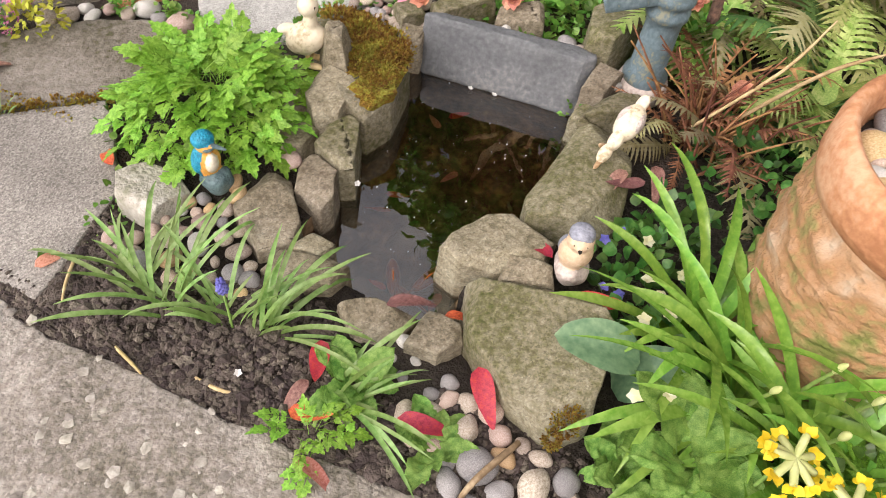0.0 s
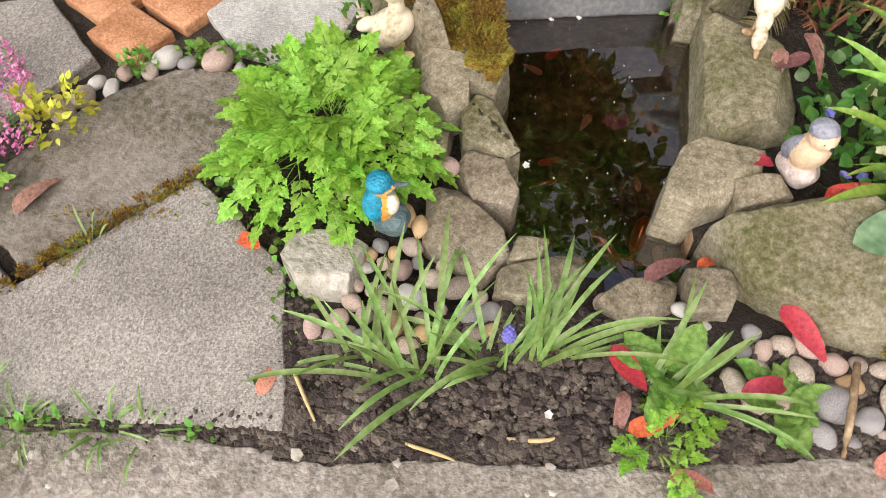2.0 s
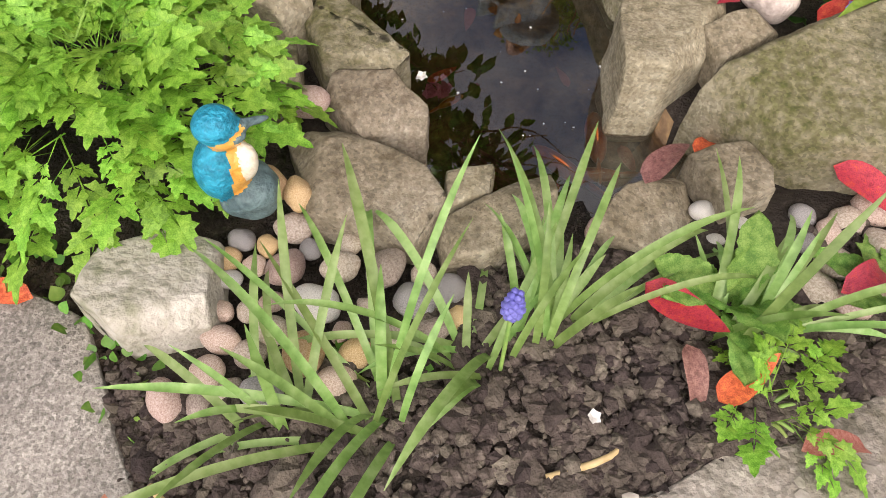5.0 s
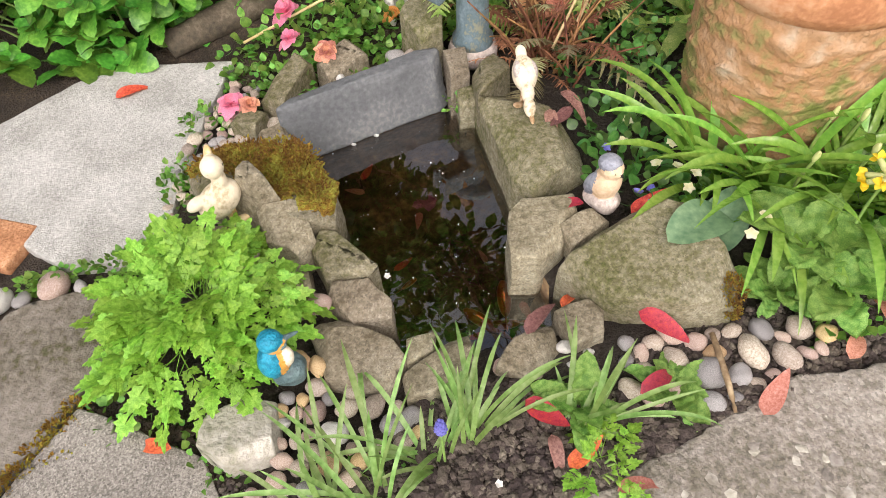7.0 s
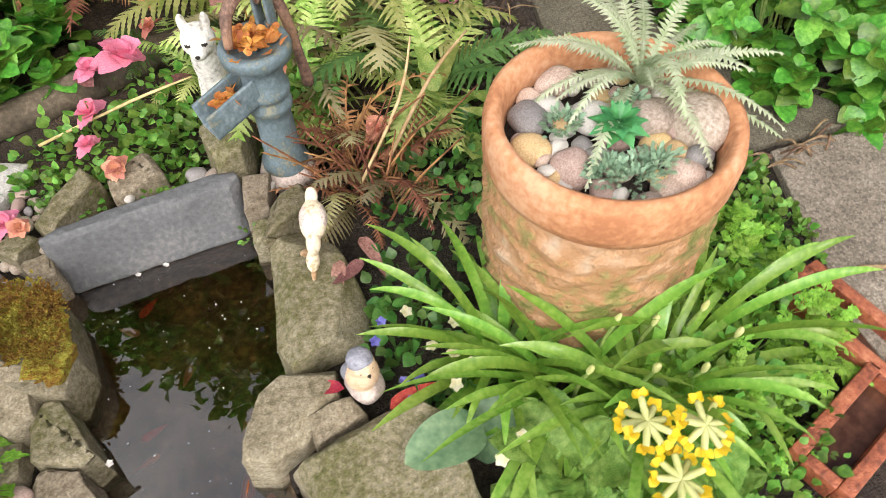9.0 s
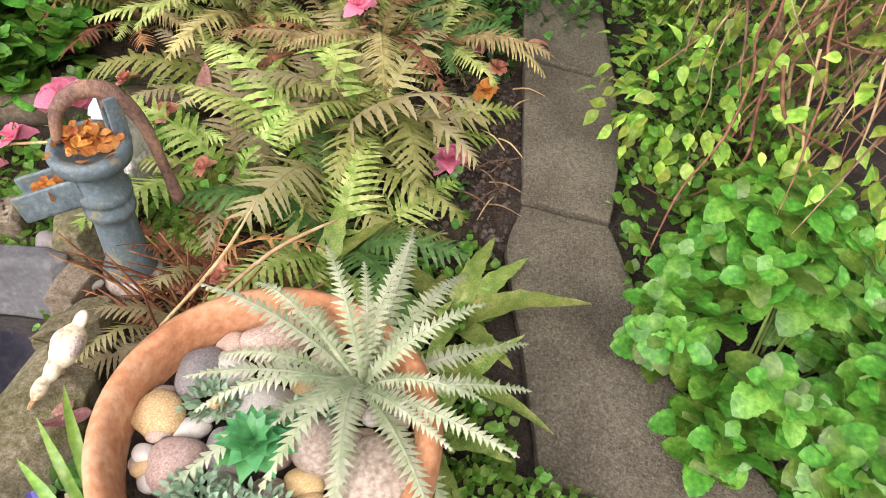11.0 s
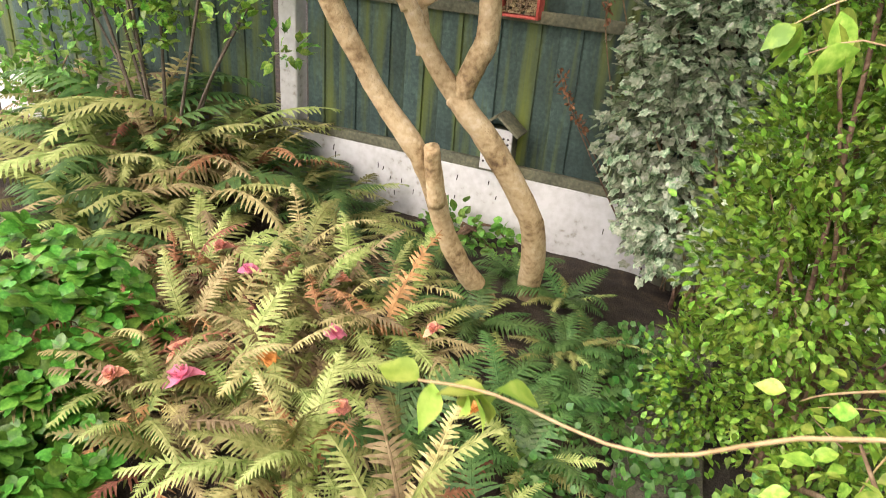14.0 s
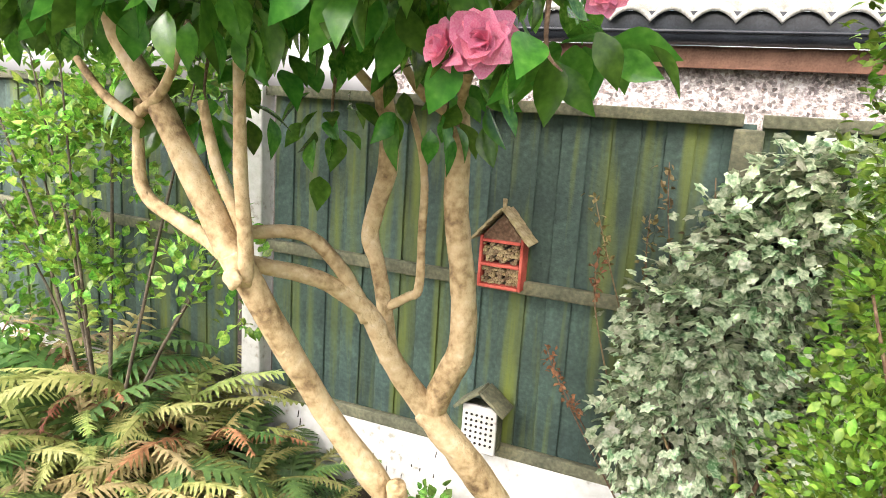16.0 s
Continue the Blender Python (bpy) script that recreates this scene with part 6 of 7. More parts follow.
ground_cover("joint_moss", [(-1.16 - 0.045 * k, 1.105 - 0.04 * k, -0.004, 0.035, 0.018, 0.014) for k in range(12)], 1500, SMALL, 0.006, 0.014, MOSS, "yellow-green moss filling the joint between two slabs", "moss", up=1.2)
ground_cover("slab_moss", [(-0.055, 0.331, 0.0, 0.030, 0.024, 0.009), (0.023, 0.262, 0.0, 0.050, 0.040, 0.009), (0.100, 0.195, 0.0, 0.060, 0.048, 0.009), (-0.008, 0.185, 0.0, 0.040, 0.032, 0.009), (0.180, 0.230, 0.0, 0.050, 0.040, 0.009), (0.088, 0.246, 0.0, 0.035, 0.028, 0.009)], 2600, ROUND, 0.004, 0.009, MOSS, "yellow-green moss patches on the worn slab", "moss", kind="stuff")
ground_cover("creeping_plants", [(-0.82, 1.72, -0.01, 0.06, 0.12, 0.05), (-0.7, 1.95, -0.01, 0.08, 0.1, 0.05), (-0.52, 2.12, -0.01, 0.1, 0.06, 0.06), (-0.88, 1.56, -0.01, 0.05, 0.05, 0.04), (-0.42, 1.98, 0.02, 0.1, 0.07, 0.06)], 620, ROUND, 0.012, 0.026, COVER, "small creeping weeds along the pale slab", "ground cover")
ground_cover("water_plant", [(0.06, 1.74, -0.03, 0.035, 0.03, 0.06)], 50, ROUND, 0.012, 0.02, COVER, "small green plant at the water's edge", "plant")
ground_cover("paving_weeds", [(-1.0, 1.5, 0.0, 0.12, 0.03, 0.03), (-1.2, 1.51, 0.0, 0.1, 0.03, 0.035), (-1.4, 1.47, 0.0, 0.06, 0.04, 0.04), (-0.78, 1.72, 0, 0.03, 0.1, 0.04), (-1.3, 0.487, -0.01, 0.14, 0.02, 0.03), (-1.65, 0.49, -0.01, 0.15, 0.02, 0.03), (-1.0, 0.482, -0.01, 0.08, 0.015, 0.02)], 700, ROUND, 0.01, 0.024, COVER, "small weeds growing in the paving joints", "weeds")
ground_cover("joint_moss", [(-1.3, 0.985, -0.005, 0.17, 0.012, 0.012), (-1.2, 1.06, -0.005, 0.05, 0.03, 0.012), (-1.42, 0.87, 0, 0.05, 0.03, 0.015)], 500, ROUND, 0.004, 0.01, MOSS, "yellow-green moss in the paving joint", "moss", kind="stuff")
for x, y, n in ((-1.38, 0.48, 26), (-1.2, 0.485, 16), (-1.12, 0.48, 14), (-1.48, 0.53, 22), (-1.36, 0.9, 10)):
    strap_plant("grass_tuft", x, y, -0.01, n, 0.04, 0.11, 0.006, MUSCLEAF, "tuft of grass growing in the paving crack", "grass", (0.3, 1.2), (0.5, 1.8), group="grass tufts")

HART = leafy("harts_tongue_leaf", (0.16, 0.26, 0.05), (0.28, 0.37, 0.09), (0.45, 0.47, 0.17), 0.45, jitter=0.3, island=0)
HARTS = [broad_leaf("leaf", 1, 0.24, HART, 0.12, c, s, 16, 4, 0.1) for s, c in ((1, 0.9), (5, 0.5), (9, 1.3))]
for x, y, n, s in ((1.0, 1.78, 9, 0.36), (1.12, 1.98, 8, 0.34), (1.08, 1.62, 7, 0.3), (0.72, 2.0, 7, 0.3), (0.62, 1.95, 6, 0.26)):
    root = thing("harts_tongue_fern", pose(x, y, -0.03), "hart's tongue fern with wavy yellow-green leaves", "fern", "ferns")
    for i in range(n):
        part("leaf", rnd.choice(HARTS), root, pose(0, 0, 0, rnd.uniform(25, 62), rnd.uniform(-15, 15), i * 360 / n + rnd.uniform(-15, 15)) @ Matrix.Scale(s * rnd.uniform(0.7, 1.1), 4))
ground_cover("creeping_plants", [(1.0, 1.75, -0.02, 0.25, 0.3, 0.07), (1.1, 2.1, -0.02, 0.12, 0.2, 0.05)], 600, ROUND, 0.02, 0.04, COVER, "low green weeds under the ferns", "ground cover")
ground_cover("creeping_plants", [(0.7, 0.6, -0.01, 0.2, 0.08, 0.05), (1.0, 0.6, -0.01, 0.2, 0.1, 0.06), (1.15, 0.75, 0.0, 0.15, 0.15, 0.08)], 620, ROUND, 0.016, 0.034, COVER, "low weeds at the edge of the bed", "ground cover")
ground_cover("clover_seedlings", [(-0.88, 0.76, -0.02, 0.06, 0.1, 0.03), (-0.6, 0.7, -0.02, 0.12, 0.05, 0.02), (-0.9, 0.6, -0.02, 0.04, 0.05, 0.02), (-1.0, 0.96, -0.02, 0.09, 0.06, 0.035), (-0.92, 0.86, -0.02, 0.05, 0.07, 0.03), (-1.08, 1.06, -0.02, 0.05, 0.08, 0.03)], 260, ROUND, 0.014, 0.026, COVER, "small round-leaved seedlings in the soil", "weeds")
# balm bushes
def balm(x, y, z, lumps, n, size, lab, mt=BALM):
    root = thing("leafy_bush", pose(x, y, z), lab, "bush", "broad-leaved bushes")
    at, d = cloud(n, lumps, rng, 0.75)
    d[:, 2] = np.abs(d[:, 2]) * 0.8 + 0.1
    for i in range(n):
        p = at[i]
        if p[2] < 0.03:
            continue
        k = 8
        P = np.zeros((k, 3))
        W = []
        for j in range(k):
            a = 6.283 * (j % 4) / 4 + (0.785 if j >= 4 else 0)
            e = 0.15 if j < 4 else 0.75
            W.append((math.cos(a) * math.cos(e), math.sin(a) * math.cos(e), math.sin(e)))
            P[j, 2] = 0.0 if j < 4 else 0.02
        s = np.array([size] * 4 + [size * 0.62] * 4) * rng.uniform(0.75, 1.2)
        me = leaves_mesh("sprig", SERRATE, P, np.array(W), s, mt, rng, 0.35)
        part("sprig", me, root, pose(*p, rnd.uniform(-25, 25) - 18 * d[i, 1], rnd.uniform(-25, 25) + 18 * d[i, 0], rnd.uniform(0, 360)))
    for i in range(0, n, 6):
        part("stem", to_mesh("stem", tube([(at[i][0] * 0.5, at[i][1] * 0.5, 0), tuple(at[i] * 0.8), tuple(at[i])], [0.005, 0.004, 0.003], 6), STEM), root)
    return root


balm(1.98, 1.95, -0.03, [(0, 0, 0.1, 0.36, 0.42, 0.26), (0.25, -0.2, 0.1, 0.3, 0.3, 0.22), (0.1, 0.4, 0.1, 0.3, 0.3, 0.24)], 260, 0.1, "dense bush of bright green crinkled balm leaves by the path")
balm(-0.62, 2.85, -0.03, [(0, 0, 0.1, 0.3, 0.22, 0.2), (-0.35, 0.2, 0.15, 0.3, 0.3, 0.26), (-0.3, -0.05, 0.05, 0.25, 0.12, 0.14)], 120, 0.085, "bush of bright green broad leaves behind the pale slab")
balm(-0.85, 2.58, -0.03, [(0, 0, 0.12, 0.34, 0.24, 0.24), (-0.35, 0.1, 0.12, 0.3, 0.3, 0.26), (0.24, 0.02, 0.08, 0.2, 0.18, 0.18)], 150, 0.085, "bush of bright green broad leaves edging the pale slab")
balm(-1.1, 3.1, -0.03, [(0, 0, 0.24, 0.36, 0.34, 0.34), (-0.35, 0.3, 0.24, 0.36, 0.34, 0.34), (0.1, 0.3, 0.24, 0.3, 0.25, 0.3)], 210, 0.1, "bush of bright green broad leaves among ferns")

# heather and yellow shrub
hr = thing("heather", pose(-1.78, 1.2, -0.02), "heather plant covered in small pink flowers", "heather")
for i in range(60):
    a, u = rnd.uniform(0, 6.283), math.sqrt(rnd.random()) * 0.2
    h = rnd.uniform(0.1, 0.2)
    x0, y0 = u * math.cos(a), u * math.sin(a)
    k = 34
    P = np.stack([rng.normal(0, 0.007, k) + x0 * 1.2, rng.normal(0, 0.007, k) + y0 * 1.2, rng.uniform(h * 0.3, h, k)], -1)
    part("spike", leaves_mesh("spike", OVATE, P, rng.normal(0, 1, (k, 3)) + np.array([0, 0, 0.4]), rng.uniform(0.008, 0.014, k), HEATHER if rnd.random() < 0.85 else COVER, rng), hr)
ground_cover("yellow_shrub", [(-1.54, 1.22, 0.04, 0.05, 0.05, 0.08), (-1.5, 1.28, 0.04, 0.04, 0.04, 0.08), (-1.6, 1.26, 0.05, 0.03, 0.03, 0.09)], 170, OVATE, 0.018, 0.03, LIMESHRUB, "small shrub with yellow-green leaves", "shrub")


# ---- camellia tree ----
tree = thing("camellia_tree", pose(0, 0, 0), "multi-stemmed camellia tree with smooth tan bark", "tree")
BOUGHS = [
    ("trunk", [(0.19, 4.93, -0.04), (0.2, 4.89, 0.06), (0.107, 4.712, 0.315), (0.043, 4.59, 0.569), (0.026, 4.506, 0.754), (0.012, 4.329, 1.003), (-0.147, 4.246, 1.245), (-0.25, 4.143, 1.498), (-0.322, 4.044, 1.721), (-0.405, 4.004, 1.88)],
     [0.1, 0.088, 0.078, 0.07, 0.075, 0.071, 0.064, 0.063, 0.065, 0.073]),
    ("limb", [(-0.365, 4.004, 1.823), (-0.462, 4.004, 1.961), (-0.551, 3.995, 2.107), (-0.697, 3.979, 2.35), (-0.843, 3.963, 2.553), (-0.916, 3.882, 2.877)],
     [0.071, 0.069, 0.063, 0.057, 0.049, 0.024]),
    ("stub", [(0.089, 4.388, 0.763), (0.093, 4.329, 0.924), (0.095, 4.276, 1.064)],
     [0.064, 0.057, 0.052]),
    ("limb", [(-0.347, 3.996, 1.788), (-0.332, 3.979, 1.945), (-0.352, 3.979, 2.147), (-0.365, 3.979, 2.593)],
     [0.041, 0.034, 0.032, 0.024]),
    ("limb", [(-0.365, 4.02, 1.945), (-0.43, 4.028, 2.042), (-0.494, 4.028, 2.164), (-0.551, 4.028, 2.358)],
     [0.032, 0.031, 0.029, 0.024]),
    ("limb", [(-0.446, 4.02, 1.864), (-0.551, 4.044, 1.905), (-0.656, 4.044, 1.945), (-0.818, 4.044, 2.018), (-0.851, 4.044, 2.147), (-0.843, 4.044, 2.35)],
     [0.041, 0.039, 0.037, 0.034, 0.031, 0.024]),
    ("trunk", [(0.38, 5.15, -0.04), (0.389, 5.1, 0.06), (0.4265, 4.894, 0.497), (0.35, 4.776, 0.756), (0.23, 4.66, 0.999), (0.12, 4.6, 1.15), (0.05, 4.6, 1.22)],
     [0.12, 0.1, 0.092, 0.088, 0.084, 0.08, 0.085]),
    ("limb", [(0.07, 4.6, 1.19), (-0.008, 4.553, 1.32), (-0.07, 4.498, 1.439), (-0.132, 4.44, 1.611), (-0.208, 4.362, 1.707), (-0.284, 4.256, 1.776), (-0.43, 4.06, 1.84)],
     [0.07, 0.064, 0.059, 0.054, 0.048, 0.043, 0.041]),
    ("limb", [(-0.138, 4.434, 1.594), (-0.179, 4.392, 1.717), (-0.235, 4.332, 1.832), (-0.312, 4.238, 1.927), (-0.47, 4.068, 1.929)],
     [0.042, 0.039, 0.038, 0.036, 0.034]),
    ("limb", [(-0.125, 4.6, 1.38), (-0.16, 4.6, 1.6), (-0.2, 4.6, 1.77), (-0.24, 4.6, 1.88), (-0.215, 4.6, 1.99), (-0.17, 4.6, 2.19), (-0.2, 4.58, 2.5), (-0.1, 4.5, 2.9)],
     [0.055, 0.046, 0.044, 0.05, 0.05, 0.055, 0.05, 0.02]),
    ("twig", [(-0.15, 4.6, 1.6), (-0.06, 4.6, 1.66), (-0.015, 4.6, 1.7), (-0.015, 4.6, 1.9), (-0.022, 4.6, 2.16), (-0.09, 4.58, 2.4)],
     [0.028, 0.026, 0.026, 0.022, 0.02, 0.015]),
    ("limb", [(0.06, 4.6, 1.17), (0.12, 4.6, 1.35), (0.18, 4.6, 1.5), (0.165, 4.6, 1.75), (0.12, 4.6, 2), (0.11, 4.6, 2.25), (0.1, 4.58, 2.5), (0.2, 4.4, 3)],
     [0.078, 0.075, 0.072, 0.07, 0.066, 0.066, 0.06, 0.02]),
    ("limb", [(-0.753, 3.963, 2.309), (-0.632, 3.947, 2.39), (-0.51, 3.931, 2.593)],
     [0.028, 0.024, 0.016]),
    ("limb", [(-0.77, 3.979, 2.269), (-0.916, 3.963, 2.358), (-1.037, 3.963, 2.471)],
     [0.028, 0.023, 0.016]),
    ("limb", [(-0.2, 4.58, 2.4), (-0.32, 4.5, 2.55), (-0.5, 4.4, 2.8)],
     [0.03, 0.025, 0.015]),
    ("limb", [(0.1, 4.58, 2.35), (-0.02, 4.5, 2.45), (-0.1, 4.4, 2.65)],
     [0.03, 0.025, 0.015]),
    ("limb", [(0.1, 4.58, 2.35), (0.3, 4.3, 2.6), (0.6, 4, 2.75)],
     [0.03, 0.02, 0.01]),
]
for i, (nm, pts, rad) in enumerate(BOUGHS):
    part(nm, to_mesh(nm, tube(pts, [r * 0.7 for r in rad], 14, None, 0.14, i), BARK), tree)
kn = blob(bmesh.new(), (-0.352, 3.945, 1.815), (0.034, 0.018, 0.034), (0, 0, 0), 0, 3, 0.3, 3)
part("knot", to_mesh("knot", kn, BARK), tree)
at, d = cloud(3900, [(-0.5, 4.4, 3.15, 1.0, 0.9, 0.6), (-1.3, 4.3, 3.05, 0.6, 0.7, 0.5), (0.25, 4.2, 3.1, 0.5, 0.7, 0.5), (-0.4, 4.3, 3.9, 0.9, 0.8, 0.5), (0.3, 3.7, 2.95, 0.3, 0.35, 0.22), (-0.6, 3.6, 3.0, 0.7, 0.4, 0.32)], rng, 0.35)
d[:, 2] -= 0.5
part("crown", leaves_mesh("crown", CAMLEAF, at, d + rng.normal(0, 0.5, d.shape), rng.uniform(0.1, 0.17, len(at)), CAMELLIA, rng, 1.5), tree)
at, d = cloud(1000, [(0.75, 3.5, 3.25, 0.45, 0.4, 0.28), (0.45, 3.15, 3.35, 0.45, 0.3, 0.28), (1.05, 3.1, 3.4, 0.35, 0.3, 0.22), (-0.4, 3.2, 3.35, 0.5, 0.3, 0.25)], rng, 0.3)
d[:, 2] -= 0.5
part("crown", leaves_mesh("crown", CAMLEAF, at, d + rng.normal(0, 0.5, d.shape), rng.uniform(0.08, 0.14, len(at)), CAMELLIA, rng, 1.5), tree)
for i in range(34):
    p = Vector((rnd.uniform(0.5, 0.9), rnd.uniform(3.2, 3.7), rnd.uniform(2.95, 3.4)))
    w = Vector((rnd.uniform(0.1, 1.0), rnd.uniform(-1.0, -0.1), rnd.uniform(-0.05, 0.35))).normalized()
    pts = [p]
    for k in range(5):
        w = (w + Vector((rnd.uniform(-0.45, 0.45), rnd.uniform(-0.45, 0.45), rnd.uniform(-0.12, 0.22)))).normalized()
        pts.append(pts[-1] + w * rnd.uniform(0.12, 0.24))
    part("twig", to_mesh("twig", tube(pts, [0.011, 0.009, 0.008, 0.006, 0.005, 0.003], 6, None, 0.2), TWIG), tree)
CAMLEAVES = [raw_mesh("leaf", *strip_template([0.015, 0.13, 0.22, 0.27, 0.275, 0.24, 0.17, 0.09, 0.005], f, c), CAMELLIA_LEAF) for f, c in ((0.3, 0.3), (0.15, 0.45), (0.4, 0.15))]
for lump, n in (((0.66, 3.75, 2.53, 0.2, 0.16, 0.05), 30), ((0.25, 3.7, 2.7, 0.25, 0.2, 0.12), 46), ((-0.2, 3.6, 2.66, 0.3, 0.2, 0.14), 46), ((-0.65, 3.55, 2.68, 0.25, 0.2, 0.13), 36), ((-0.42, 4.1, 2.72, 0.28, 0.2, 0.13), 50), ((-0.75, 3.95, 2.8, 0.25, 0.2, 0.13), 45), ((-0.1, 4.0, 2.75, 0.25, 0.2, 0.12), 40), ((-1.5, 4.1, 2.75, 0.35, 0.25, 0.16), 60), ((-1.05, 4.0, 2.78, 0.3, 0.25, 0.14), 50), ((-1.9, 4.3, 2.75, 0.3, 0.25, 0.2), 50), ((-0.7, 4.2, 2.4, 0.35, 0.2, 0.18), 46), ((0.1, 4.4, 2.45, 0.25, 0.2, 0.16), 30), ((-0.3, 4.4, 2.35, 0.15, 0.15, 0.2), 16)):
    at, d = cloud(n, [lump], rng, 0.3)
    d[:, 2] -= 0.7
    o = Vector(lump[:3])
    twig = part("spray", to_mesh("spray", tube([(-0.06, 0.12, 0.34), (-0.02, 0.05, 0.15), (0, 0, 0), (0.05, -0.04, -0.05)], [0.009, 0.007, 0.005, 0.002], 7), TWIG), tree, Matrix.Translation(o))
    turns = frames(n, d + rng.normal(0, 0.4, d.shape), rng, 1.6)
    for k in range(n):
        m = Matrix(turns[k].tolist()).to_4x4()
        part("leaf", CAMLEAVES[k % 3], twig, Matrix.Translation(Vector(at[k]) - o) @ m @ Matrix.Scale(rnd.uniform(0.1, 0.165), 4))


PETALS = {mt.name: [raw_mesh("petal", strip_template([0.03, 0.3, 0.45, 0.5, 0.46, 0.3, 0.1], f, c, 0.05)[0], strip_template([0.0] * 7)[1], mt) for f, c in ((0.5, 0.3), (0.3, 0.6), (0.7, -0.2))] for mt in (PINK, SALMON, ORANGE)}


def bloom(x, y, z, size, lab, mt=PINK, up=(0, -0.6, 0.8), n=22, group="camellia blooms"):
    """A double camellia flower: rings of overlapping petals."""
    root = thing("camellia_bloom", pose(x, y, z), lab, "flower", group)
    U = Vector(up).normalized()
    t = U.orthogonal().normalized()
    b = U.cross(t)
    for k in range(n):
        q = k / n
        a = k * 2.4
        e = 0.1 + 1.2 * q
        w = (t * math.cos(a) + b * math.sin(a)) * math.cos(e) + U * math.sin(e)
        sx = w.cross(U).normalized()
        s = size * 0.56 * (1 - 0.45 * q) * rnd.uniform(0.85, 1.15)
        m = Matrix((sx, w, sx.cross(w))).transposed().to_4x4()
        part("petal", PETALS[mt.name][k % 3], root, Matrix.Translation(U * 0.12 * size * q) @ m @ pose(0, 0, 0, 0, rnd.uniform(-20, 20), 0) @ Matrix.Scale(s, 4))
    return root


bloom(0.55, 3.66, 2.53, 0.14, "pink double camellia flower hanging on the tree", up=(0.2, -0.9, 0.1))
bloom(0.475, 3.66, 2.52, 0.12, "pink double camellia flower hanging on the tree", up=(-0.4, -0.9, 0.0))
bloom(0.79, 3.7, 2.63, 0.09, "pink double camellia flower hanging on the tree", up=(0.2, -0.9, 0.1))
FALLEN = [(-0.2, 2.42, 0.17, 0.16, PINK), (-0.33, 2.3, 0.08, 0.11, PINK), (-0.35, 2.18, 0.06, 0.08, PINK), (-0.26, 2.02, 0.09, 0.085, SALMON), (0.12, 2.13, 0.06, 0.06, PINK), (0.5, 1.88, 0.13, 0.09, SALMON),
          (-0.6, 1.97, 0.03, 0.1, PINK), (-0.55, 1.92, 0.05, 0.07, SALMON), (0.33, 2.62, 0.12, 0.09, PINK), (1.0, 2.62, 0.02, 0.14, PINK), (0.85, 3.3, 0.06, 0.1, PINK), (0.95, 3.4, 0.05, 0.09, PINK), (1.02, 3.32, 0.05, 0.1, PINK),
          (0.6, 2.98, 0.33, 0.11, PINK), (0.24, 3.35, 0.35, 0.08, SALMON), (-0.05, 3.75, 0.35, 0.09, PINK), (0.3, 4.0, 0.35, 0.09, SALMON), (-0.35, 3.2, 0.35, 0.13, PINK), (-0.5, 3.35, 0.33, 0.12, SALMON), (-0.7, 4.0, 0.35, 0.1, PINK),
          (-0.6, 3.1, 0.33, 0.1, SALMON), (-0.3, 4.2, 0.32, 0.1, SALMON), (0.08, 2.5, 0.12, 0.09, SALMON), (1.1, 3.2, 0.03, 0.1, SALMON), (1.08, 3.05, 0.02, 0.12, ORANGE), (0.02, 2.2, 0.04, 0.07, ORANGE), (-0.95, 4.1, 0.36, 0.11, SALMON),
          (0.62, 3.65, 0.3, 0.08, ORANGE), (-0.15, 3.45, 0.36, 0.09, ORANGE), (-0.1, 2.6, 0.14, 0.09, SALMON), (0.28, 2.3, 0.1, 0.08, SALMON), (-0.32, 2.5, 0.1, 0.1, PINK)]
for x, y, z, s, mt in FALLEN:
    bloom(x, y, z, s, "fallen pink camellia flower among ferns" if mt == PINK else "faded fallen camellia flower among ferns", mt, (rnd.uniform(-0.4, 0.4), rnd.uniform(-0.5, 0.1), 1), 13, "fallen camellia flowers")

